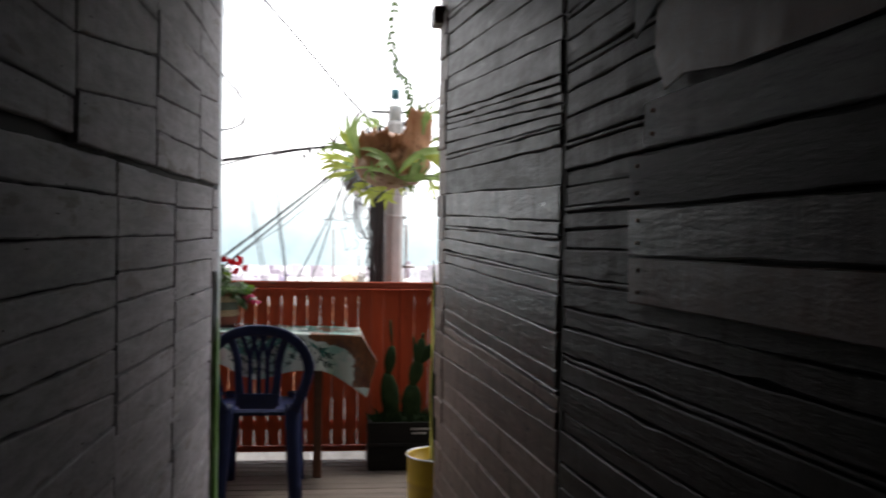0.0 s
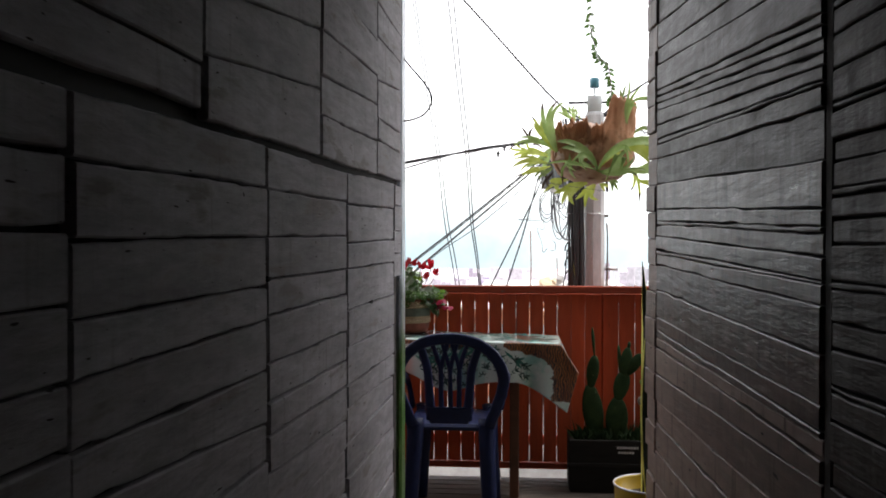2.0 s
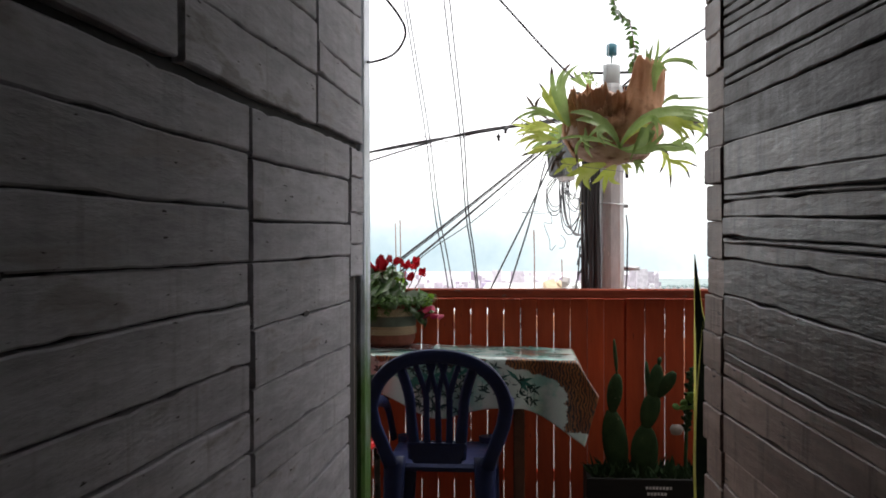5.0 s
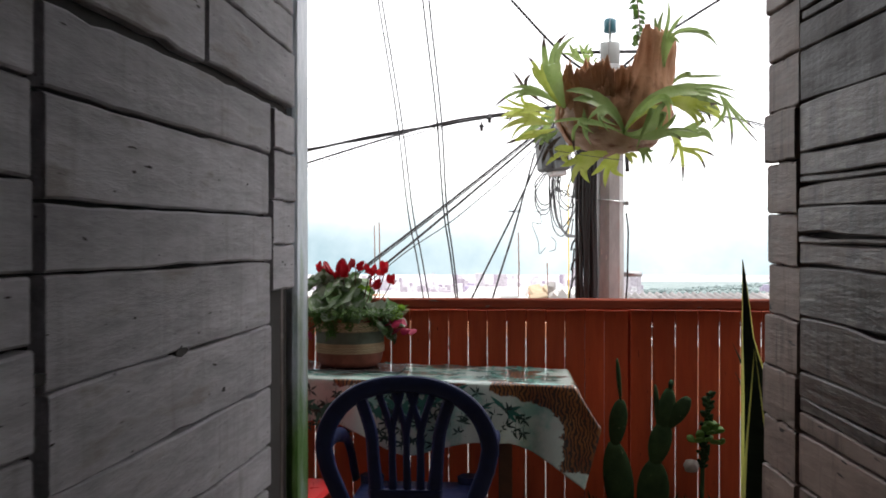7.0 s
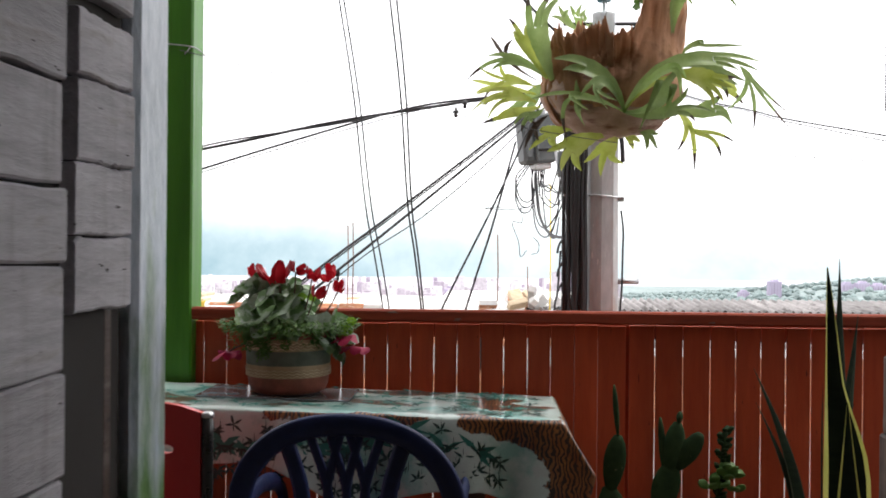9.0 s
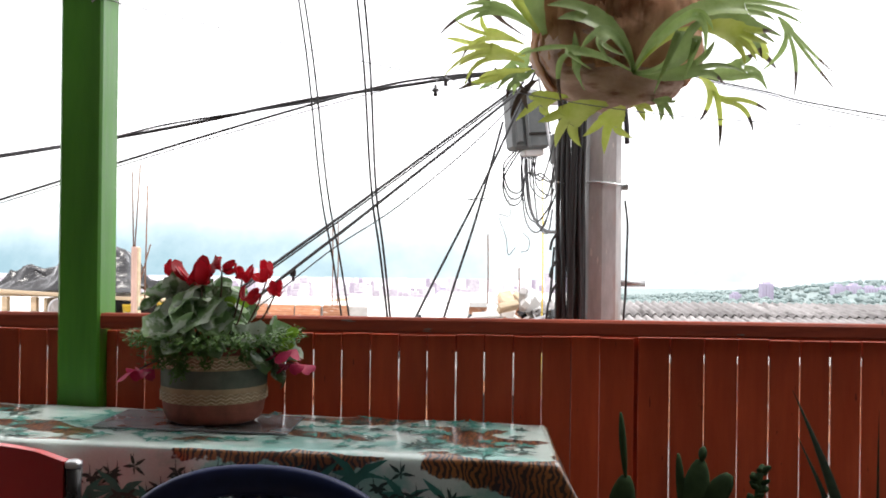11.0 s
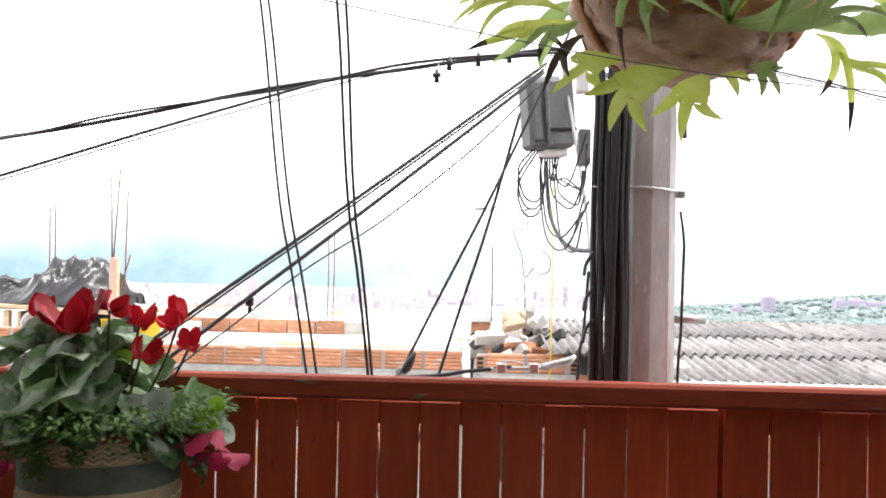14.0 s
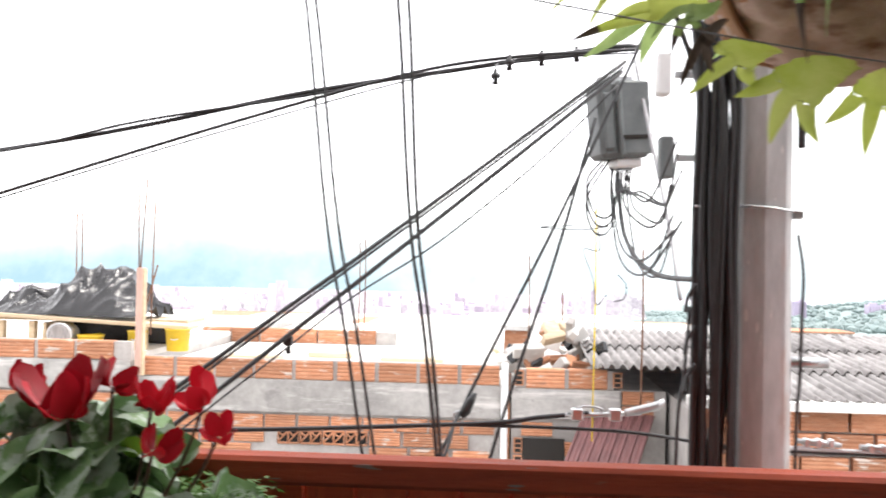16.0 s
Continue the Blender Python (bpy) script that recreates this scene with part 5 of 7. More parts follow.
    # upright, out of the tall shield
    frond((0.168, -0.130, 0.133), (0.158, -0.190, 0.198), (0.176, -0.190, 0.236), 0.0184, fern_green,
          ((0.177, -0.170, 0.375), 0), ((0.236, -0.170, 0.327), 0), ((0.319, -0.160, 0.263), 0), ((0.221, -0.170, 0.212), 0))
    frond((0.166, -0.120, 0.165), (0.140, -0.170, 0.222), (0.138, -0.170, 0.260), 0.0078, fern_green,
          ((0.131, -0.160, 0.321), 0), ((0.162, -0.160, 0.340), 0))
    frond((0.186, -0.180, 0.248), (0.242, -0.180, 0.267), (0.292, -0.170, 0.259), 0.0068, fern_green,
          ((0.353, -0.160, 0.211), 0), ((0.332, -0.160, 0.252), 0))
    # pale skirt underneath
    frond((-0.129, -0.090, -0.147), (-0.183, -0.150, -0.151), (-0.207, -0.150, -0.171), 0.0255, fern_pale,
          ((-0.262, -0.140, -0.215), 0), ((-0.229, -0.140, -0.150), 0), ((-0.173, -0.150, -0.210), 0))
    frond((-0.031, -0.090, -0.164), (-0.096, -0.160, -0.177), (-0.140, -0.170, -0.216), 0.0292, fern_pale,
          ((-0.208, -0.160, -0.220), 0), ((-0.166, -0.170, -0.281), 0), ((-0.104, -0.170, -0.281), 0))
    frond((0.009, -0.090, -0.169), (-0.018, -0.150, -0.195), (-0.036, -0.160, -0.225), 0.0254, fern_pale,
          ((-0.098, -0.160, -0.254), 0), ((-0.047, -0.160, -0.296), 0), ((0.023, -0.160, -0.257), 0))
    frond((0.032, -0.060, -0.166), (0.044, -0.120, -0.168), (0.049, -0.120, -0.177), 0.0138, fern_pale,
          ((0.056, -0.120, -0.212), 0), ((0.078, -0.120, -0.187), 0))
    frond((0.083, -0.050, -0.150), (0.097, -0.120, -0.153), (0.105, -0.120, -0.168), 0.0168, fern_green,
          ((0.127, -0.120, -0.209), 0), ((0.094, -0.120, -0.212), 0), ((0.135, -0.110, -0.157), 0))
    # at the back, towards the street
    for x in (-0.2, -0.05, 0.12):
        frond((x * 0.6, 0.17, 0.0), (x, 0.27, 0.07), (x * 1.2, 0.33, 0.01), 0.022, fern_green, ((x * 1.6 - 0.04, 0.40, -0.05), 0), ((x * 1.5 + 0.05, 0.42, -0.06), 0))
    # hanger
    bm = bmesh.new()
    for a in (0.3, 2.4, 4.5):
        add_tube(bm, [(0.17 * math.cos(a), 0.15 * math.sin(a), 0.12), (0.0, 0.03, 0.62)], 0.0013, 4)
    add_tube(bm, [(0.0, 0.03, 0.62), (0.0, 0.03, 1.23)], 0.0016, 4)
    part("hanger", bm, steel, c, "thin steel hanging wires")


staghorn()


def hanging_vine():
    c = empty("hanging_vine", "thin trailing vine with small leaves hanging from the roof", "vine", at=(0.70, 0.12, 2.95))
    rng = random.Random(2)
    line = bend([(0.0, 0.0, 0.0), (0.01, 0.0, -0.25), (-0.012, 0.0, -0.5), (0.012, 0.0, -0.62), (0.03, 0.01, -0.70), (0.085, 0.0, -0.75), (0.105, 0.0, -0.87), (0.10, 0.0, -0.95)], 6)
    bm = bmesh.new()
    add_tube(bm, line, 0.0025, 5)
    part("stem", bm, stem_dark, c)
    for p in line:
        for k in range(2):
            bm = bmesh.new()
            a = rng.uniform(0, 6.28)
            d = Vector((math.cos(a), 0.5 * math.sin(a), -0.6))
            leaf_outline(bm, p, d, (0.2, -1, 0.2), rng.uniform(0.026, 0.044), rng.uniform(0.008, 0.013), 0)
            part("leaf", bm, cress_leaf, c)


hanging_vine()


# ---- the street side: pole, cables, box ----
def utility_pole():
    c = empty("utility_pole", "tapered eight-sided concrete utility pole with steel strap", "utility pole", at=(0.768, 0.82, -3.1))
    bm = bmesh.new()
    add_turned(bm, [(0.085, 0.0), (0.067, 3.6), (0.062, 4.6), (0.058, 5.12), (0.05, 5.14)], 8)
    for f in bm.faces:
        f.smooth = False
    bmesh.ops.rotate(bm, verts=bm.verts, cent=(0, 0, 0), matrix=Matrix.Rotation(math.pi / 8 + 0.25, 3, "Z"))
    part("shaft", bm, pole_concrete, c)
    bm = bmesh.new()
    ring = [(0.0685 * math.cos(a), 0.0685 * math.sin(a), 4.515 + 0.004 * math.sin(a * 2)) for a in (2 * math.pi * k / 24 for k in range(25))]
    add_tube(bm, ring, 0.0035, 5)
    add_tube(bm, [(-0.06, -0.03, 4.515), (-0.16, -0.06, 4.517)], 0.0035, 5)
    add_box(bm, (0.062, -0.02, 4.495), (0.085, 0.005, 4.515), 0.003)
    part("strap", bm, steel, c, "galvanised strap with tail")
    bm = bmesh.new()
    add_tube(bm, [(-0.01, 0.0, 5.12), (0.16, 0.0, 5.125)], 0.012, 8)
    add_tube(bm, [(-0.16, 0, 5.20), (0.16, 0.02, 5.205)], 0.008, 6)
    part("cross_arm", bm, black_tube, c)
    bm = bmesh.new()
    add_tube(bm, [(0.04, 0, 4.18), (0.145, 0.0, 4.18)], 0.012, 10)
    part("stub_pipe", bm, steel, c, "short projecting pipe")
    return c


utility_pole()
jar = empty("pole_jar", "upturned cloudy plastic jar with teal cap on the pole top", "jar", at=(0.768, 0.82, 2.04))
bm = bmesh.new()
add_turned(bm, [(0.0, 0.0), (0.044, 0.0), (0.046, 0.09), (0.046, 0.10), (0.006, 0.104), (0.006, 0.15)], 20)
part("body", bm, jar_plastic, jar)
bm = bmesh.new()
add_turned(bm, [(0.028, 0.150), (0.028, 0.205), (0.02, 0.212)], 18)
part("cap", bm, teal_cap, jar, "teal screw cap")


def cable_bundle():
    rng = random.Random(9)
    for k in range(16):
        x, y, r = 0.612 + 0.088 * (k + 0.5) / 16 + rng.uniform(-0.004, 0.004), 0.74 + rng.uniform(0, 0.07), rng.uniform(0.0045, 0.0095)
        w = [rng.uniform(-0.006, 0.006) for i in range(7)]
        top = 2.0 if k % 2 else 1.86
        cable([(x + w[0], y, -3.0), (x + w[1], y, 0.2), (x + w[2], y, 0.8), (x + w[3], y, 1.1), (x + w[4], y, 1.4), (x + w[5], y, 1.65), (x - 0.03 * (k % 3) + w[6], y + 0.03 * (k % 2), top)], r,
              "black cable running down beside the concrete pole", "pole cables")
    cable([(0.840, 0.80, 1.36), (0.846, 0.78, 1.28), (0.845, 0.78, 1.2), (0.842, 0.78, 1.05), (0.835, 0.78, 0.9), (0.83, 0.78, 0.3)], 0.004, "loose black cable hanging beside the pole", "pole cables")
    cable([(0.845, 0.80, 1.55), (0.84, 0.79, 1.62), (0.83, 0.80, 1.72)], 0.009, "loose black cable hanging beside the pole", "pole cables")
    cable([(0.60, 0.75, 1.2), (0.59, 0.75, 1.05), (0.575, 0.74, 0.92), (0.57, 0.74, 0.4)], 0.004, "loose black cable hanging beside the pole", "pole cables")
    # frayed ties
    for z in (1.05, 1.13, 1.22):
        cable([(0.61, 0.73, z + 0.03), (0.592, 0.73, z), (0.585, 0.72, z - 0.03)], 0.0045, "frayed cable end tied to the bundle", "pole cables")


cable_bundle()


def splice_box():
    c = empty("splice_box", "grey ribbed cable splice box hung on the overhead lines", "junction box", at=(0.548, 1.73, 1.74))
    turn = Matrix.Rotation(radians(-5), 4, "Y") @ Matrix.Rotation(radians(18), 4, "Z")
    def put(name, lo, hi, mat, label="", bevel=0.006):
        part(name, boxed(lo, hi, bevel, turn), mat, c, label)
    put("body", (-0.085, -0.055, -0.115), (0.085, 0.055, 0.13), box_grey, bevel=0.014)
    put("lid", (-0.02, -0.072, -0.108), (0.082, -0.056, 0.122), box_grey, bevel=0.005)
    put("rib", (-0.028, -0.078, -0.112), (-0.014, -0.056, 0.126), box_grey)
    put("rib", (-0.02, -0.080, -0.06), (0.082, -0.072, -0.048), gap_dark, bevel=0.002)
    put("rib", (-0.075, -0.066, -0.09), (-0.04, -0.056, 0.09), box_grey)
    put("cable_gland", (-0.03, -0.04, -0.145), (0.06, 0.04, -0.116), drum_white, "pale cable gland", 0.006)
    put("bracket", (-0.06, -0.01, 0.13), (0.06, 0.02, 0.15), steel, "steel bracket", 0.003)
    rng = random.Random(3)
    for k in range(9):
        x = 0.53 + 0.008 * k
        low = rng.uniform(1.28, 1.5)
        end = (0.625, 1.1 + rng.uniform(-0.1, 0.1), low + rng.uniform(0.0, 0.12))
        cable([(x, 1.73, 1.60), (x + rng.uniform(-0.02, 0.02), 1.72, 1.52), (x + rng.uniform(0.0, 0.03), 1.6, low + 0.02), (x + 0.05, 1.35, low - 0.03), end], 0.0035, "thin cable looping from the splice box", "box cables")
    for k in range(3):
        cable([(0.50 + 0.01 * k, 1.70, 1.62), (0.45, 1.68, 1.55 - 0.03 * k), (0.475, 1.68, 1.45 - 0.03 * k), (0.53, 1.70, 1.45 - 0.02 * k), (0.555, 1.72, 1.60)], 0.0035,
              "thin cable looping from the splice box", "box cables")
    cable([(0.55, 1.73, 1.58), (0.56, 1.6, 1.38), (0.60, 1.3, 1.27), (0.66, 0.8, 1.255)], 0.007, "thick black cable sagging to the pole", "box cables")
    cable([(0.60, 1.75, 1.95), (0.64, 1.6, 1.65), (0.66, 1.4, 1.4), (0.66, 1.2, 1.2)], 0.006, "grey conduit hanging beside the splice box", "box cables", cable_grey)


splice_box()
for k, (x, z) in enumerate(((0.645, 1.84), (0.655, 1.60))):
    b = empty("meter_box", "small pale box fixed behind the pole cables", "junction box", at=(x, 1.45, z))
    part("body", boxed((-0.02, -0.03, -0.06), (0.02, 0.03, 0.06), 0.005), (drum_white, box_grey)[k], b)
    part("arm", boxed((0.031, -0.008, -0.01), (0.16, 0.008, 0.01), 0.002), steel, b)


def overhead():
    far = "black overhead cable sagging across the valley view"
    # bundle to the left of the pole
    cable([(0.62, 1.75, 1.99), (0.506, 1.7, 1.975), (0.05, 1.68, 1.90), (-0.45, 1.68, 1.822), (-1.0, 1.7, 1.71), (-1.55, 1.72, 1.618), (-3.2, 1.8, 1.38)], 0.0075, far)
    cable([(0.62, 1.75, 1.985), (0.40, 1.69, 1.945), (0.0, 1.675, 1.895), (-0.45, 1.675, 1.81), (-1.0, 1.69, 1.725), (-1.55, 1.71, 1.61), (-3.2, 1.8, 1.37)], 0.0045, far)
    cable([(0.60, 1.7, 1.97), (0.2, 1.62, 1.925), (-0.13, 1.62, 1.868), (-0.7, 1.6, 1.70), (-1.42, 1.58, 1.47), (-3.0, 1.5, 0.95)], 0.0055, far)
    cable([(0.60, 1.7, 1.96), (0.1, 1.62, 1.90), (-0.6, 1.6, 1.71), (-1.42, 1.58, 1.455), (-3.0, 1.5, 0.93)], 0.0025, far)
    # steep pairs in front
    for a, b, r in (((-0.165, 0.35, 1.749), (-0.042, 0.35, 0.945), 0.0029), ((-0.147, 0.35, 1.749), (-0.02, 0.35, 0.946), 0.0029), ((0.001, 0.35, 1.749), (0.09, 0.35, 0.95), 0.0034), ((0.02, 0.35, 1.749), (0.098, 0.35, 0.95), 0.0034)):
        a, b = Vector(a), Vector(b)
        d = b - a
        cable([a - d * 1.6, a - d * 0.6, a + Vector((0.004, 0, 0)), a.lerp(b, 0.5) + Vector((-0.010, 0, 0)), b, b + d * 2.2], r, "black cable dropping steeply past the railing")
    # slanting pairs down to the left
    for p, q, r in (((0.517, 1.284, 1.843), (-0.483, 0.6, 1.003), 0.0052), ((0.512, 1.284, 1.827), (-0.478, 0.6, 0.995), 0.003), ((0.508, 1.277, 1.813), (-0.433, 0.65, 0.974), 0.0056)):
        p, q = Vector(p), Vector(q)
        cable([p, p.lerp(q, 0.33) + Vector((0, 0, -0.004)), p.lerp(q, 0.66) + Vector((0, 0, -0.004)), q, q + (q - p) * 1.5], r, "black cable slanting down from the pole")
    cable([(0.50, 1.30, 1.78), (0.30, 1.25, 1.575), (0.10, 1.2, 1.40), (-0.022, 1.18, 1.305), (-0.20, 1.14, 1.185), (-0.40, 1.10, 1.02), (-0.60, 1.05, 0.855), (-1.5, 0.9, 0.1)], 0.0026, "thin slanting wire hanging from the pole")
    w = empty("wedge_clamp", "black wedge clamp where the twisted cable meets the service line", "cable clamp", at=(0.098, 1.24, 0.885))
    bm = bmesh.new()
    add_tube(bm, [(0.030, 0.0, 0.050), (0.016, 0.0, 0.026), (0.004, 0.0, 0.002), (-0.006, 0.0, -0.014)], [0.005, 0.013, 0.015, 0.010], 8)
    part("body", bm, cable_black, w)
    bm = bmesh.new()
    add_tube(bm, [(-0.014 + 0.014 * math.cos(a), 0.0, -0.012 + 0.012 * math.sin(a)) for a in (2 * math.pi * k / 14 for k in range(15))], 0.0035, 5)
    part("ring", bm, steel, w)
    for p, q in (((0.60, 1.45, 1.98), (0.09, 1.25, 0.885)), ((0.436, 1.25, 1.682), (0.224, 1.25, 0.945))):
        p, q = Vector(p), Vector(q)
        cable([p, p.lerp(q, 0.5) + Vector((0.005, 0, -0.01)), q, q + (q - p) * 1.2], 0.0048, "black twisted cable slanting below the splice box")
    # guy wires of the roof side, crossing in front of the fern
    cable([(0.745, 0.82, 1.97), (0.53, 0.8, 2.11), (0.08, 0.8, 2.61), (-0.5, 0.8, 3.25)], 0.006, "thick black cable climbing from the pole")
    cable([(0.78, 0.82, 1.99), (1.0, 0.85, 2.17), (1.6, 0.9, 2.55), (2.6, 1.0, 3.2)], 0.006, "thick black cable climbing from the pole")
    cable([(-0.6, -0.20, 1.785), (-0.06, -0.22, 1.652), (0.285, -0.22, 1.58), (0.69, -0.22, 1.512), (1.15, -0.22, 1.478), (2.62, -0.06, 1.42)], 0.0011, "thin grey line strung across the balcony", "wall wires", cable_mid)
    cable([(0.80, 0.90, 2.06), (1.05, 1.7, 2.07), (1.35, 2.05, 2.015), (1.70, 2.1, 1.945), (2.05, 2.15, 1.88), (3.6, 2.3, 1.66)], 0.0045, far)
    cable([(0.80, 0.91, 2.05), (1.05, 1.7, 2.055), (1.35, 2.05, 2.005), (1.70, 2.1, 1.935), (2.05, 2.15, 1.862), (3.6, 2.3, 1.60)], 0.003, far)
    # service line with its tension clamp along the street
    cable([(-3.0, 1.15, 0.80), (-0.93, 1.1, 0.826), (0.07, 1.1, 0.872), (0.30, 1.1, 0.898), (0.42, 1.1, 0.912)], 0.006, "black service line along the street")
    cable([(0.05, 1.1, 0.872), (0.36, 1.1, 0.872), (0.55, 1.1, 0.865), (0.75, 1.1, 0.842), (1.0, 1.1, 0.832), (3.2, 1.15, 0.80)], 0.0045, "black service line along the street")
    cable([(0.96, 1.1, 0.845), (1.1, 1.1, 0.838), (3.2, 1.15, 0.82)], 0.005, "pale service line along the street", material=cable_grey)
    cable([(0.09, 1.25, 0.885), (0.075, 1.2, 0.86), (0.06, 1.15, 0.80), (0.03, 1.1, 0.74)], 0.005, "black twisted cable slanting below the splice box")
    c = empty("tension_clamp", "steel tension clamp on the street service line", "cable clamp", at=(0.45, 1.1, 0.905))
    bm = bmesh.new()
    add_tube(bm, [(-0.09, 0, 0.0), (0.0, 0, 0.004), (0.10, 0, 0.012)], 0.006, 8)
    add_box(bm, (-0.075, -0.012, -0.012), (-0.045, 0.012, 0.018), 0.003)
    add_box(bm, (0.02, -0.012, -0.010), (0.05, 0.012, 0.020), 0.003)
    part("body", bm, steel, c)
    bm = bmesh.new()
    add_tube(bm, [(-0.03 + 0.035 * math.cos(a), 0.0, 0.014 + 0.010 * math.sin(a)) for a in (2 * math.pi * k / 16 for k in range(17))], 0.003, 5)
    add_tube(bm, [(0.06, 0, 0.01), (0.14, 0.0, 0.03), (0.155, 0, 0.045)], [0.010, 0.012, 0.006], 8)
    part("shackle", bm, steel, c)
    for x, z, n in ((0.985, 0.856, 3), (1.14, 0.846, 2)):
        c = empty("line_clamp", "pale metal clamp gripping the street service line", "cable clamp", "line clamps", at=(x, 1.1, z))
        bm = bmesh.new()
        add_tube(bm, [(-0.055, 0, 0.004), (0.0, 0, 0.0), (0.055, 0, -0.004)], [0.006, 0.010, 0.006], 8)
        part("body", bm, steel, c)
        for k in range(n):
            part("bolt", boxed((-0.036 + 0.03 * k, -0.011, -0.010), (-0.024 + 0.03 * k, 0.011, 0.011), 0.002), steel, c)
    # insulators and ties on the bundle
    for x, y, z in ((0.158, 1.58, 1.858), (0.20, 1.6, 1.905), (0.30, 1.65, 1.93), (0.41, 1.68, 1.95)):
        i = empty("insulator", "small black cable insulator clamped to the line", "insulator", "insulators", at=(x, y, z))
        bm = bmesh.new()
        add_turned(bm, [(0.0, -0.026), (0.010, -0.024), (0.007, -0.008), (0.015, -0.004), (0.015, 0.006), (0.006, 0.01), (0.006, 0.022), (0.0, 0.024)], 10, close=False)
        part("body", bm, cable_black, i)
        bm = bmesh.new()
        add_tube(bm, [(0, 0, 0.02), (0.004, 0.03, 0.045)], 0.003, 5)
        part("hook", bm, steel, i)
    g = empty("cable_tag", "small black tag clipped to a slanting cable", "cable clamp", at=tuple([-0.279, 0.78, 1.102]))
    part("clip", boxed((-0.010, -0.008, -0.012), (0.010, 0.008, 0.012), 0.003), cable_black, g)
    part("tail", boxed((-0.004, -0.005, -0.030), (0.006, 0.005, -0.0125), 0.002), cable_black, g)
    # stray thin wires hanging in the air
    for pts in ([(0.50, 1.5, 1.40), (0.42, 1.5, 1.39), (0.30, 1.5, 1.395), (0.40, 1.5, 1.402)], [(0.47, 1.5, 1.40), (0.475, 1.5, 1.33), (0.43, 1.5, 1.33), (0.46, 1.5, 1.24), (0.47, 1.5, 1.17), (0.50, 1.5, 1.20)],
                [(0.53, 1.5, 1.26), (0.555, 1.5, 1.23), (0.55, 1.5, 1.19), (0.52, 1.5, 1.18)]):
        cable(pts, 0.0018, "stray thin wire dangling near the pole", "box cables")


overhead()


# ---- ground and houses below the balcony ----
def ground_height(x, y):
    if y < 30:
        z = -3.1 - 0.13 * max(0, y - 12)
    elif y < 1100:
        z = -5.44 - 0.0535 * (y - 30)
    else:
        z = -62.7 - 0.022 * (y - 1100)
    if y > 350:
        z += 34 * math.exp(-((x - 560) / 260) ** 2 - ((y - 1150) / 330) ** 2)
    return z


def ground():
    bm = bmesh.new()
    ys = [-40, -8, 0, 3, 12, 30, 80, 180] + [250 + 50 * k for k in range(36)] + [2200, 2600, 3200, 4800]
    xs = [-4500, -2500, -1500, -900, -500, -250, -100, -30, 0, 30, 100] + [150 + 50 * k for k in range(20)] + [1300, 1800, 2600, 4500]
    rows = [[bm.verts.new((x, y, ground_height(x, y))) for x in xs] for y in ys]
    for a, b in zip(rows, rows[1:]):
        for k in range(len(xs) - 1):
            f = bm.faces.new((a[k], a[k + 1], b[k + 1], b[k]))
            f.smooth = True
            mid = f.calc_center_median()
            f.material_index = 0 if mid.y < 60 else 2 if mid.x > 0.09 * mid.y and mid.y < 2600 else 1
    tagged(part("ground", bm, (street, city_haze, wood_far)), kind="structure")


ground()


def mountains():
    """Far side of the valley, pale blue under cloud, its haze light emitted."""
    bm = bmesh.new()
    rows = []
    for i in range(61):
        x = -4500 + 150 * i
        h = 190 + 130 * noise.noise(Vector((x / 1700, 0.4, 0))) + 40 * noise.noise(Vector((x / 420, 2, 0))) + max(0, -x) * 0.05
        rows.append([bm.verts.new((x, 4600 + 40 * j, -190 + (h + 330) * (j / 8) ** 1.1)) for j in range(9)])
    for a, b in zip(rows, rows[1:]):
        for j in range(8):
            bm.faces.new((a[j], b[j], b[j + 1], a[j + 1])).smooth = True
    tagged(part("backdrop_mountains", bm, range_haze_glow), kind="structure")


mountains()


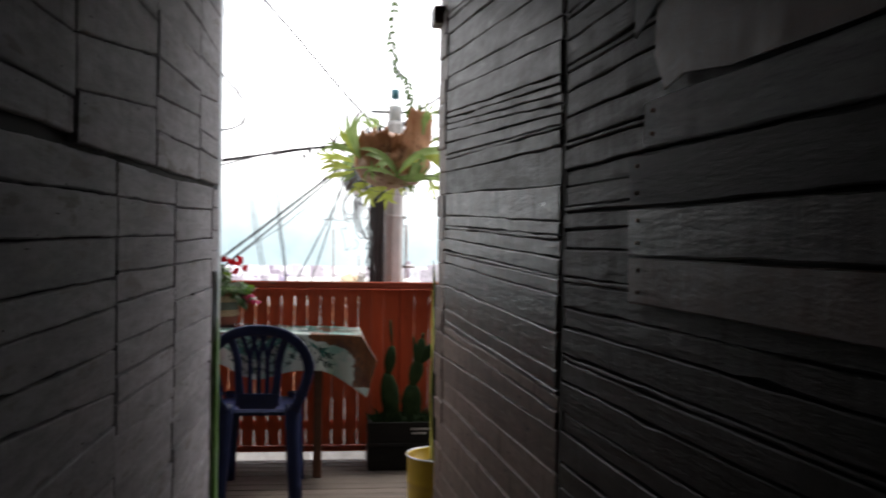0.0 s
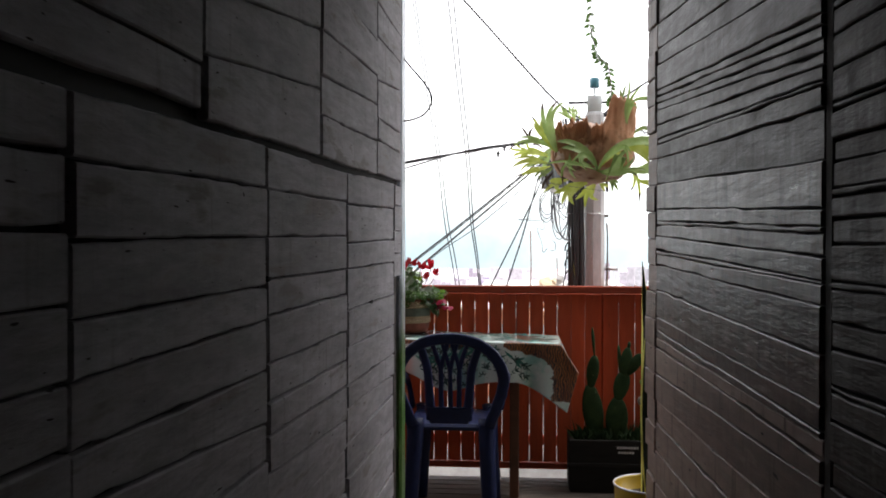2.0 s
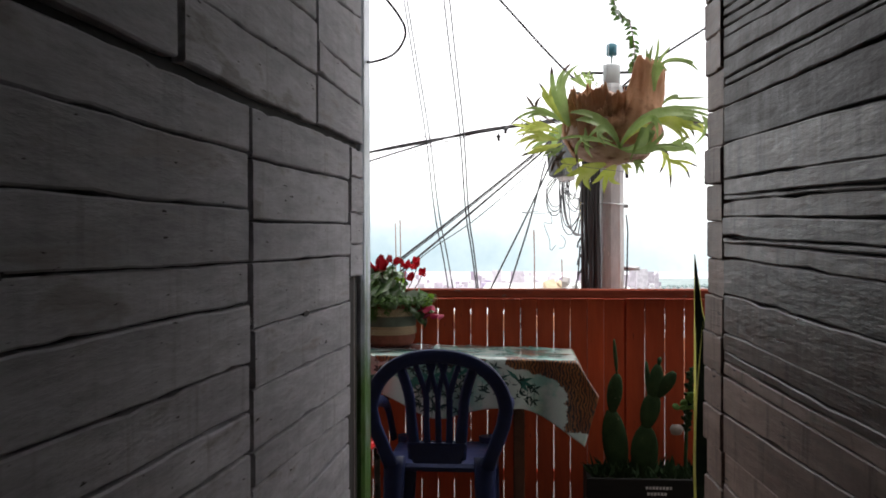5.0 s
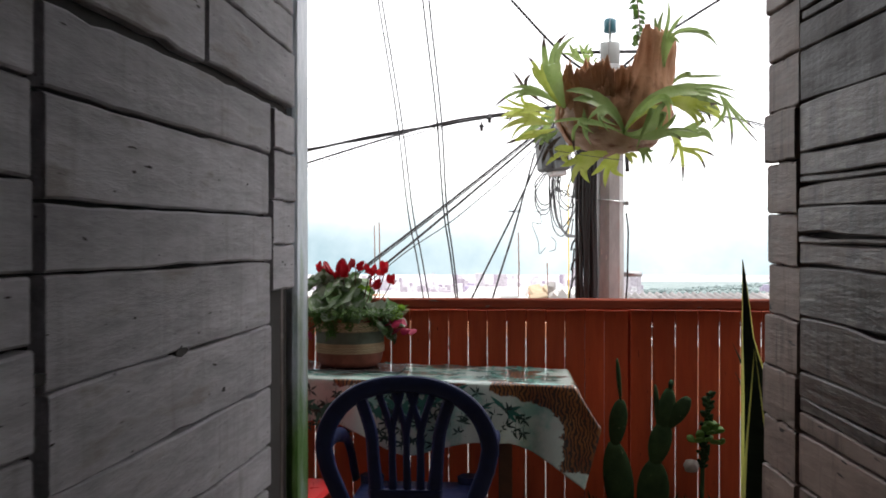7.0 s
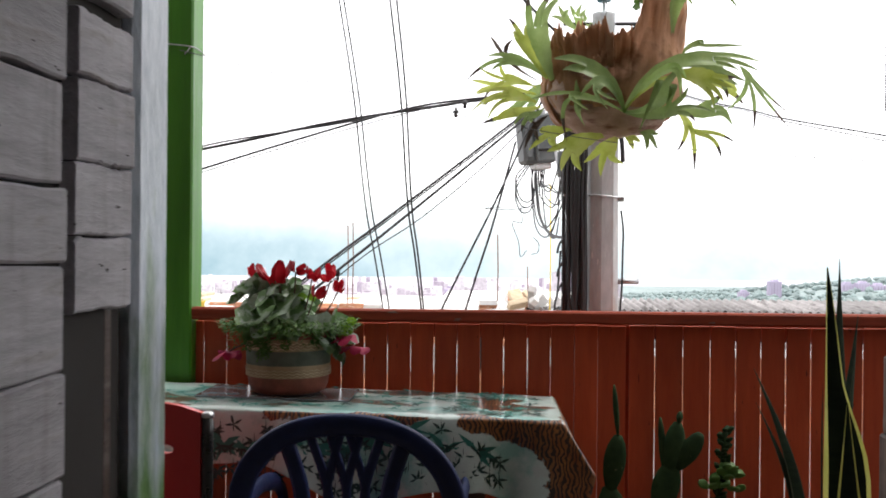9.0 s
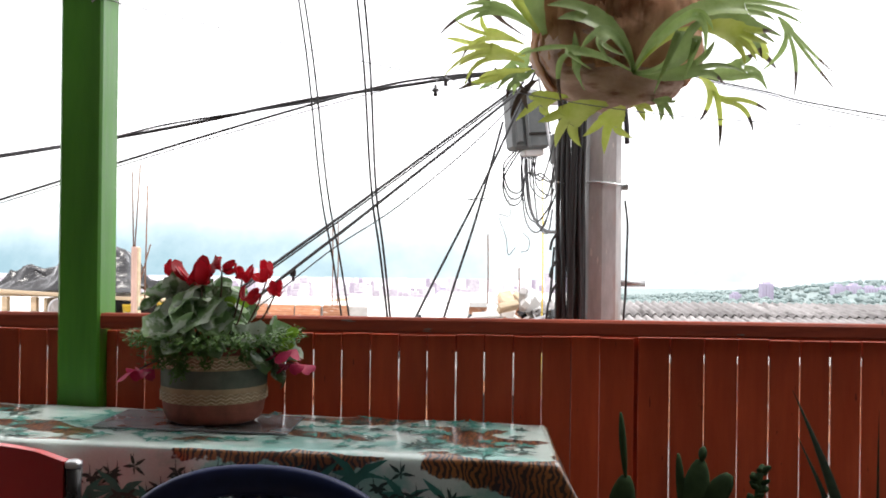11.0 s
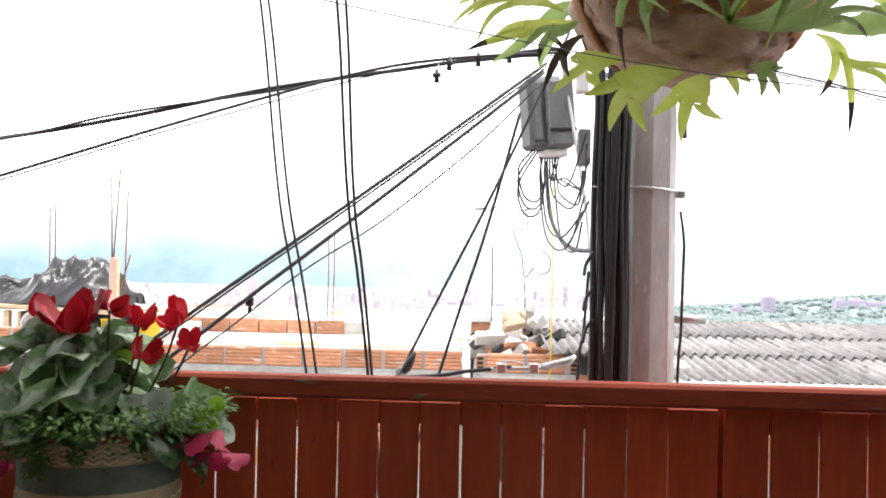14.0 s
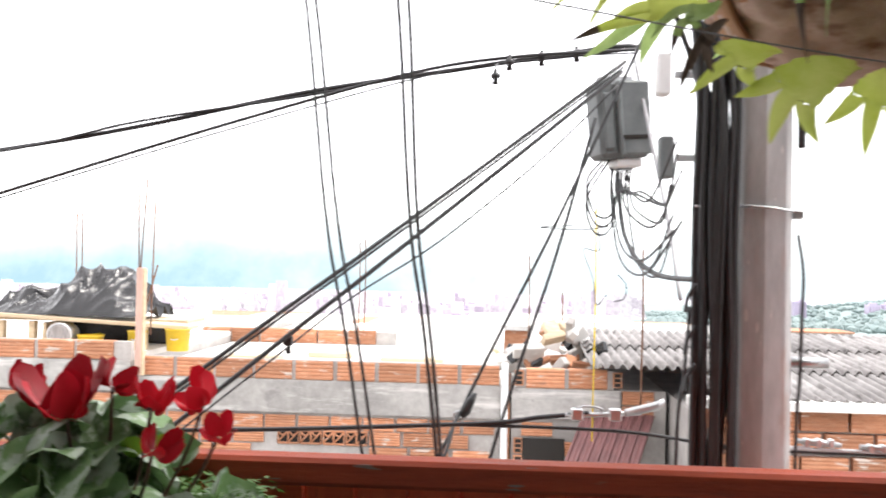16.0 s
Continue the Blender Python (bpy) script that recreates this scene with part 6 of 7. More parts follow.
def far_city():
    rng = random.Random(31)
    bm = bmesh.new()
    for k in range(1300):
        y = rng.uniform(700, 1700)
        x = rng.uniform(-0.62, 0.14) * y
        if rng.random() < 0.2 and x > 0.05 * y:
            continue
        w, h = rng.uniform(3, 9), rng.choice((5, 6, 8, 8, 10, 12, 16, 24)) * rng.uniform(0.7, 1.2)
        z = ground_height(x, y)
        add_box(bm, (x - w / 2, y, z - 2), (x + w / 2, y + w, z + h))
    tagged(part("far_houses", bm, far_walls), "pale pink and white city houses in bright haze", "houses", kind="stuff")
    bm = bmesh.new()
    for k in range(2600):
        y = rng.uniform(520, 1500)
        x = rng.uniform(0.10, 0.62) * y
        z = ground_height(x, y)
        s = rng.uniform(3.5, 8)
        m = Matrix.Translation((x, y, z + s * 0.35)) @ Matrix.Diagonal((s, s, s * rng.uniform(0.6, 0.9), 1))
        v = bmesh.ops.create_icosphere(bm, subdivisions=1, radius=0.5, matrix=m)["verts"]
        for q in v:
            q.co += Vector((rng.uniform(-1, 1), 0, rng.uniform(-1, 1))) * s * 0.12
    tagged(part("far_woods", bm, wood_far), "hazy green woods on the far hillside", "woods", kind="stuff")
    # towers on the green hill
    for x, y, w, h, n in ((300, 1000, 12, 17, 1), (268, 1000, 10, 8, 1), (352, 1120, 14, 9, 1), (374, 1000, 12, 25, 1), (390, 1000, 12, 26, 1), (406, 1000, 12, 24, 1), (423, 1000, 13, 24, 1),
                          (440, 1005, 12, 24, 1), (-38, 980, 13, 16, 1), (-4, 1050, 9, 26, 1)):
        z = -57 if x > 340 else ground_height(x, y)
        t = empty("apartment_tower", "mauve apartment tower seen through haze", "tower", "far towers", at=(x, y, z))
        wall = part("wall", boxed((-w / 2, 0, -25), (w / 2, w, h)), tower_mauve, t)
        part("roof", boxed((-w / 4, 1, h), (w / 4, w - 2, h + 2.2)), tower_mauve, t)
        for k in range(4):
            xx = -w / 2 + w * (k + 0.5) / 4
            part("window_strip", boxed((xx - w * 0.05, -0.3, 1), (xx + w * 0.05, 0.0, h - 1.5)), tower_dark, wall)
    # long white building
    t = empty("hall", "low white building on the far hill", "building", at=(380, 960, -53))
    part("wall", boxed((-18, 0, -6), (22, 12, 7)), slab_white, t)
    part("roof", boxed((-19, -1, 7), (23, 13, 8.5)), slab_white, t)


far_city()


# ---- brick houses across the street ----
def brick_mesh(w, h, d, holes=False):
    """A hollow block, its face scored by shallow horizontal grooves."""
    bm = bmesh.new()
    prof = []
    for k in range(5):
        z0, z1 = h * k / 5, h * (k + 1) / 5
        prof += [(0.006, z0 + 0.003), (0.0, z0 + 0.010), (0.0, z1 - 0.010), (0.006, z1 - 0.003)]
    prof = [(d, 0.0), (0.006, 0.0)] + prof + [(0.006, h), (d, h)]
    sides = [[bm.verts.new((x, y, z)) for y, z in prof] for x in (0, w)]
    n = len(prof)
    for k in range(n):
        bm.faces.new((sides[0][k], sides[1][k], sides[1][(k + 1) % n], sides[0][(k + 1) % n]))
    bm.faces.new(sides[0][::-1])
    bm.faces.new(sides[1])
    bmesh.ops.recalc_face_normals(bm, faces=bm.faces)
    return mesh_of("brick", bm, brick_clay)


BRICK, BRICK_LOW, BRICK_WIDE = brick_mesh(0.37, 0.185, 0.12), brick_mesh(0.30, 0.13, 0.12), brick_mesh(0.37, 0.16, 0.12)
FRONT = 8.0


def course(parent, mesh, w, x0, x1, z, y, rng, gap=0.035):
    x = x0
    while x + w <= x1 + 0.02:
        b = new("brick", mesh)
        b.parent = parent
        b.matrix_basis = Matrix.Translation(Vector((x, y + rng.uniform(-0.008, 0.008), z + rng.uniform(-0.004, 0.004))) - parent.matrix_basis.translation)
        x += w + gap * rng.uniform(0.6, 1.4)


def house(name, label, at):
    h = empty(name, label, "house", "brick houses", at=at)
    def put(part_name, lo, hi, mat, lab="", bevel=0.0):
        o = part(part_name, boxed(lo, hi, bevel), mat, h, lab)
        o.location = -h.location
        return o
    return h, put


def roof_houses():
    rng = random.Random(14)
    # middle house: unfinished roof terrace
    h, put = house("brick_house", "unfinished house of hollow orange bricks with grey concrete beam", (-1.5, 9, -3.1))
    put("core", (-3.52, FRONT + 0.03, -3.1), (0.15, 16.0, 0.10), mortar)
    put("beam", (-3.52, FRONT - 0.02, -0.22), (0.15, FRONT + 0.029, 0.10), concrete, "grey concrete ring beam")
    put("parapet_core", (-3.50, FRONT + 0.02, 0.101), (0.14, FRONT + 0.10, 0.295), mortar)
    put("slab", (-3.52, FRONT + 0.13, 0.101), (0.15, 16.0, 0.16), slab_white, "sun-bleached roof slab")
    course(h, BRICK, 0.37, -3.50, 0.14, 0.105, FRONT, rng)
    for z in (-0.385, -0.71, -0.90):
        for x0, x1 in ((-3.5, -2.08), (-1.13, 0.14)) if z == -0.71 else ((-3.5, 0.14),):
            course(h, BRICK_LOW if z > -0.4 else BRICK_WIDE, 0.30 if z > -0.4 else 0.37, x0, x1, z, FRONT, rng)
    course(h, BRICK_LOW, 0.30, -3.5, -2.08, -0.53, FRONT, rng)
    course(h, BRICK_LOW, 0.30, -1.13, 0.14, -0.53, FRONT, rng)
    # pierced vent blocks: a dark plate for the shade behind each lattice
    for k in range(4):
        x = -2.05 + 0.228 * k
        o = put("vent_block", (x, FRONT + 0.021, -0.53), (x + 0.215, FRONT + 0.029, -0.395), gap_dark, "dark pierced vent block")
        bm = bmesh.new()
        add_tube(bm, [(x + 0.005, FRONT, -0.525), (x + 0.21, FRONT, -0.525), (x + 0.21, FRONT, -0.40), (x + 0.005, FRONT, -0.40), (x + 0.005, FRONT, -0.525)], 0.012, 4)
        add_tube(bm, [(x + 0.107, FRONT, -0.525), (x + 0.107, FRONT, -0.40)], 0.010, 4)
        for s in (0.0, 0.107):
            add_tube(bm, [(x + s, FRONT, -0.52), (x + s + 0.107, FRONT, -0.405)], 0.009, 4)
            add_tube(bm, bend([(x + s, FRONT, -0.405), (x + s + 0.05, FRONT, -0.45), (x + s + 0.107, FRONT, -0.405)], 3), 0.009, 4)
        q = part("lattice", bm, brick_clay, h)
        q.location = -h.location
    bm = bmesh.new()
    add_tube(bm, [(0.19, FRONT - 0.06, -3.0), (0.19, FRONT - 0.06, 0.33)], 0.035, 10)
    q = part("drain_pipe", bm, drum_white, h, "white plastic drain pipe")
    q.location = -h.location
    put("back_parapet", (-4.0, 11.5, 0.161), (-1.3, 11.62, 0.33), mortar)
    course(h, BRICK, 0.37, -3.95, -1.35, 0.165, 11.45, rng)
    for x0, x1, y, z in ((-2.1, -1.6, 9.6, 0.161), (-1.2, -0.5, 9.2, 0.161), (-2.9, -2.3, 9.0, 0.161)):
        put("loose_board", (x0, y, z), (x1, y + 0.25, z + 0.06), timber, "pale board lying on the slab", 0.004)
    # left house, its parapet a little higher
    h, put = house("brick_house", "brick house with cement-rendered beam beside the terrace", (-6, 9, -3.1))
    put("core", (-9.5, FRONT + 0.03, -3.1), (-3.56, 15.0, 0.24), mortar)
    put("beam", (-9.5, FRONT - 0.02, -0.06), (-3.56, FRONT + 0.029, 0.24), concrete, "grey rendered beam")
    put("parapet_core", (-9.5, FRONT + 0.02, 0.241), (-3.57, FRONT + 0.10, 0.43), mortar)
    put("slab", (-9.5, FRONT + 0.13, 0.241), (-3.57, 15.0, 0.30), slab_white, "sun-bleached roof slab")
    course(h, BRICK, 0.37, -9.4, -3.6, 0.245, FRONT, rng)
    for z in (-0.22, -0.38, -0.55, -0.72):
        course(h, BRICK_LOW, 0.30, -7.0, -3.6, z, FRONT, rng)
    # small house right of the pipe
    h, put = house("brick_house", "small brick house with maroon awning over a dark window", (0.9, 9, -3.1))
    put("core", (0.26, FRONT + 0.03, -3.1), (1.75, 13.0, 0.085), mortar)
    put("beam", (0.26, FRONT - 0.02, -0.20), (1.30, FRONT + 0.029, 0.085), concrete, "grey concrete ring beam")
    put("parapet_core", (0.30, FRONT + 0.02, 0.086), (1.25, FRONT + 0.10, 0.27), mortar)
    course(h, BRICK, 0.37, 0.40, 1.22, 0.09, FRONT, rng, 0.06)
    for z in (-0.38, -0.56, -0.74):
        for x0, x1 in ((0.27, 0.36), (0.36, 0.75)) if z > -0.5 else ((0.76, 1.6),):
            course(h, BRICK_LOW, 0.30, x0, x1, z, FRONT, rng)
    course(h, BRICK_LOW, 0.30, 1.33, 1.75, -0.05, FRONT, rng)
    course(h, BRICK_LOW, 0.30, 1.33, 1.75, -0.20, FRONT, rng)
    # open ends of hollow bricks; dark plates stand in for the shaded holes
    for x, z in ((0.285, 0.11), (1.235, 0.11), (0.285, -0.55), (0.285, -0.72)):
        put("brick_end", (x, FRONT - 0.005, z), (x + 0.09, FRONT + 0.018, z + 0.15), brick_clay)
        for k in range(3):
            put("brick_hole", (x + 0.015, FRONT - 0.010, z + 0.012 + 0.046 * k), (x + 0.075, FRONT - 0.0055, z + 0.045 + 0.046 * k), gap_dark)
    # Dark plate stands in for the shade inside the open window.
    put("window", (0.37, FRONT - 0.012, -1.0), (0.78, FRONT + 0.02, -0.40), gap_dark, "dark open window")
    bm = bmesh.new()
    top_edge, low_edge = [], []
    for k in range(45):
        x0, dep = 0.70 + 0.0155 * k, 0.028 if k % 6 in (0, 1) else 0.0
        top_edge.append(bm.verts.new((x0 + 0.25, FRONT - 0.03 - dep, -0.14)))
        low_edge.append(bm.verts.new((x0, FRONT - 0.55 - dep, -0.62)))
    for k in range(44):
        bm.faces.new((top_edge[k], top_edge[k + 1], low_edge[k + 1], low_edge[k]))
    q = part("awning", bm, maroon_sheet, h, "maroon corrugated sheet awning")
    q.location = -h.location
    s = q.modifiers.new("thickness", "SOLIDIFY")
    s.thickness = 0.01
    # rubble on its roof
    r = empty("rubble_heap", "heap of broken blocks and boards on the roof", "rubble", at=(0.75, 9.3, 0.086))
    for k in range(46):
        px, py = rng.gauss(0.0, 0.30), rng.uniform(-0.9, 0.6)
        top = max(0.0, 0.55 - 0.9 * abs(px)) * rng.random()
        s = Vector((rng.uniform(0.08, 0.34), rng.uniform(0.06, 0.2), rng.uniform(0.03, 0.14)))
        m = Matrix.Translation((px, py, 0.10 + top)) @ Euler((rng.uniform(-0.9, 0.9), rng.uniform(-0.9, 0.9), rng.uniform(0, 3))).to_matrix().to_4x4()
        part("chunk", boxed(-s / 2, s / 2, 0.008, m), rng.choice((slab_white, slab_white, timber, mortar, tarp_black, brick_clay)), r)
    # house with the fibre-cement roof
    h, put = house("brick_house", "brick house under a weathered corrugated fibre-cement roof", (3.5, 8, -3.1))
    put("core", (1.79, 6.62, -3.1), (8.5, 12.5, 0.06), mortar)
    put("edge_slab", (1.70, 6.42, 0.165), (4.2, 6.72, 0.235), slab_white, "white cement eave strip")
    for z in (-0.01, -0.19, -0.38, -0.57):
        course(h, BRICK_WIDE, 0.37, 1.80 + (0.18 if z in (-0.19, -0.57) else 0), 6.5, z, 6.55, rng)
    for row in range(3):
        y0, y1 = 6.50 + 1.16 * row, 6.50 + 1.16 * (row + 1) + 0.10
        z0, z1 = 0.235 + 0.098 * row + 0.022 * (row > 0), 0.235 + 0.098 * (row + 1)
        for col in range(8):
            x0 = 0.98 + 0.92 * col - (0.0 if row else 0.0)
            if row == 0 and col == 0:
                continue
            bm = bmesh.new()
            rows = []
            for i in range(61):
                x = x0 + 0.945 * i / 60
                z = 0.024 * math.cos(2 * math.pi * (x - x0) / 0.1025)
                rows.append([(x, y0, z0 + z), (x, y1, z1 + z)])
            vs = [[bm.verts.new(p) for p in r] for r in rows]
            for a, b in zip(vs, vs[1:]):
                bm.faces.new((a[0], b[0], b[1], a[1])).smooth = True
            q = part("roof_sheet", bm, fibre_cement, h)
            q.location = -h.location
            s = q.modifiers.new("thickness", "SOLIDIFY")
            s.thickness, s.offset = 0.012, 0.0
    put("ridge_fill", (1.0, 10.0, -0.2), (8.3, 10.1, 0.50), mortar)
    put("water_tank", (2.0, 7.0, 0.20), (2.25, 7.3, 0.34), slab_white, "white rounded roof vent", 0.05)


roof_houses()


def terrace_clutter():
    rng = random.Random(41)
    # black sheet over a heap
    bm = bmesh.new()
    nx, ny = 90, 40
    rows = []
    for i in range(nx + 1):
        u = i / nx
        x = -5.50 + 1.80 * u
        col = []
        for j in range(ny + 1):
            v = j / ny
            y = 8.55 + 1.1 * v
            hump = 0.42 * math.exp(-((u - 0.64) / 0.26) ** 4) + 0.20 * math.exp(-((u - 0.2) / 0.3) ** 2)
            rise = min(1, v / 0.5) ** 0.8 * min(1, (1.15 - v) / 0.3)
            fold = 0.30 * (0.22 - abs(noise.noise(Vector((x * 3.2 + y, y * 1.6, 1))))) + 0.22 * (0.2 - abs(noise.noise(Vector((x * 6 - y * 3, y * 2 + x, 2)))))
            z = 0.64 + (hump + fold) * rise + 0.05 * (noise.noise(Vector((x * 4, 0.3, 7))))
            col.append(bm.verts.new((x, y, max(0.62, z))))
        rows.append(col)
    for a, b in zip(rows, rows[1:]):
        for j in range(ny):
            bm.faces.new((a[j], b[j], b[j + 1], a[j + 1]))
    ob = part("plastic_sheet", bm, tarp_black)
    s = ob.modifiers.new("thickness", "SOLIDIFY")
    s.thickness = 0.006
    tagged(ob, "crumpled shiny black plastic sheet over a heap", "tarpaulin")
    rack = empty("timber_rack", "rough timber rack of pale boards on the roof", "rack", at=(-4.4, 9, 0.30))
    def put(name, lo, hi, m=None):
        o = part(name, boxed(lo, hi, 0.004, m), timber, rack)
        o.location = -rack.location
    put("board", (-5.9, 8.5, 0.585), (-3.15, 8.85, 0.625), Matrix.Translation((-4.5, 8.7, 0.6)) @ Matrix.Rotation(radians(2.6), 4, "Y") @ Matrix.Translation((4.5, -8.7, -0.6)))
    put("board", (-5.9, 8.9, 0.56), (-3.3, 9.5, 0.60))
    for x in (-5.3, -4.95, -3.72, -3.40):
        put("post", (x, 8.6, 0.30), (x + 0.07, 8.68, 0.57))
    put("back_board", (-5.0, 9.3, 0.31), (-3.5, 9.36, 0.55))
    # Dark sheet stands in for the shade inside the rack.
    o = part("back_sheet", boxed((-4.95, 9.26, 0.305), (-3.60, 9.285, 0.555)), tarp_black, rack, "dark sheet added for the shade behind the tubs")
    o.location = -rack.location
    put("side_board", (-4.80, 8.62, 0.301), (-4.76, 9.28, 0.559))
    for x, r, h, mat, lab in ((-4.23, 0.135, 0.13, bucket_yellow, "yellow plastic tub on the roof slab"), (-3.72, 0.10, 0.19, bucket_yellow, "yellow plastic tub on the roof slab"),
                              (-3.28, 0.13, 0.22, bucket_yellow, "yellow plastic tub on the roof slab"), (-4.52, 0.13, 0.24, drum_white, "white plastic drum lying on the roof slab")):
        b = empty("tub", lab, "tub", "roof tubs", at=(x, 8.55, 0.301))
        bm = bmesh.new()
        add_turned(bm, [(0.0, 0.0), (r * 0.86, 0.0), (r, h), (r * 1.05, h), (r * 1.05, h + 0.015), (r * 0.95, h + 0.015), (r * 0.8, 0.02), (0, 0.02)], 20, close=False)
        if mat is drum_white:
            bmesh.ops.rotate(bm, verts=bm.verts, cent=(0, 0, 0), matrix=Matrix.Rotation(math.pi / 2, 3, "X"))
            bmesh.ops.translate(bm, verts=bm.verts, vec=(0, h / 2, r * 1.06))
            part("body", bm, mat, b)
            bm = bmesh.new()
            add_turned(bm, [(0.0, 0.0), (r * 0.72, 0.0), (r * 0.80, 0.008), (r * 0.9, 0.004), (r * 0.93, -0.006)], 20, close=False)
            bmesh.ops.rotate(bm, verts=bm.verts, cent=(0, 0, 0), matrix=Matrix.Rotation(math.pi / 2, 3, "X"))
            bmesh.ops.translate(bm, verts=bm.verts, vec=(0, -h / 2 - 0.022, r * 1.06))
            part("lid", bm, fibre_cement, b, "grey drum lid")
            continue
        part("body", bm, mat, b)
        bm = bmesh.new()
        add_tube(bm, bend([(-r, 0, h * 0.9), (0, -r * 1.02, h * 0.55), (r, 0, h * 0.9)], 5), 0.006, 5)
        part("handle", bm, steel, b)
    col = empty("column", "pinkish timber-clad column stub with starter bars", "column", at=(-3.45, 7.95, 0.11))
    part("shaft", boxed((-0.034, -0.06, 0.0), (0.034, 0.03, 1.07), 0.006), pink_timber, col)
    part("board", boxed((0.036, -0.07, 0.0), (0.056, 0.0, 1.06), 0.004), timber, col, "pale formwork board")
    for x0, x1, z in ((-0.03, -0.055, 1.90), (-0.02, 0.035, 1.98), (0.10, 0.12, 1.75), (0.03, 0.16, 1.10)):
        bm = bmesh.new()
        add_tube(bm, [(x0 if z > 1.2 else -0.03, 0, 1.0 if z > 1.76 else 0.4), (x1, 0, z)], 0.008, 5)
        part("rebar", bm, rust, col, "thin rusted rebar")
    for x, y, z0, z1, mat in ((-5.05, 9.9, 0.3, 1.80, rust), (-4.98, 9.9, 0.3, 1.82, rust), (-1.9, 12, 0.16, 1.55, rust), (-1.82, 12, 0.16, 1.60, rust), (0.99, 7.4, -0.3, 1.92, bucket_yellow), (1.42, 7.4, 0.0, 1.45, rust),
                              (0.45, 10, 0.1, 1.4, rust), (0.9, 11, 0.1, 0.95, rust)):
        b = empty("rebar_rod", "thin upright rod standing on the roof", "rod", "roof rods", at=(x, y, z0))
        bm = bmesh.new()
        add_tube(bm, [(0, 0, 0), (0.01, 0, (z1 - z0) * 0.6), (0.0, 0, z1 - z0)], 0.007 if mat is bucket_yellow else 0.009, 6)
        part("bar", bm, mat, b)


terrace_clutter()


def middle_roofs():
    """Lower roofs that step down the hillside beyond the terrace."""
    rng = random.Random(52)
    for k in range(46):
        y = rng.uniform(17, 75)
        x = rng.uniform(-0.55, 0.35) * y
        w, d, h = rng.uniform(2.5, 6), rng.uniform(3, 6), rng.uniform(2.0, 3.2)
        z = 1.25 - (y + 1.3) * rng.uniform(0.060, 0.082)
        b = empty("hillside_house", "low brick house with pale flat roof on the hillside", "house", "hillside houses", at=(x, y, z - h))
        wall = part("wall", boxed((-w / 2, 0, -8), (w / 2, d, h - 0.101)), rng.choice((brick_clay, mortar, brick_clay)), b)
        part("roof", boxed((-w / 2 - 0.1, -0.12, h - 0.1), (w / 2 + 0.1, d + 0.1, h)), rng.choice((slab_white, slab_white, fibre_cement, brick_clay)), b)
        for j in range(3):
            xx = -w / 2 + w * (j + 0.5) / 3
            part("window", boxed((xx - 0.3, -0.03, h - 1.5), (xx + 0.3, 0.0, h - 0.7)), gap_dark, wall)


middle_roofs()


# ---- boards of the walls and the deck ----
def same(*zs):
    return [(z, z) if not isinstance(z, tuple) else z for z in zs]


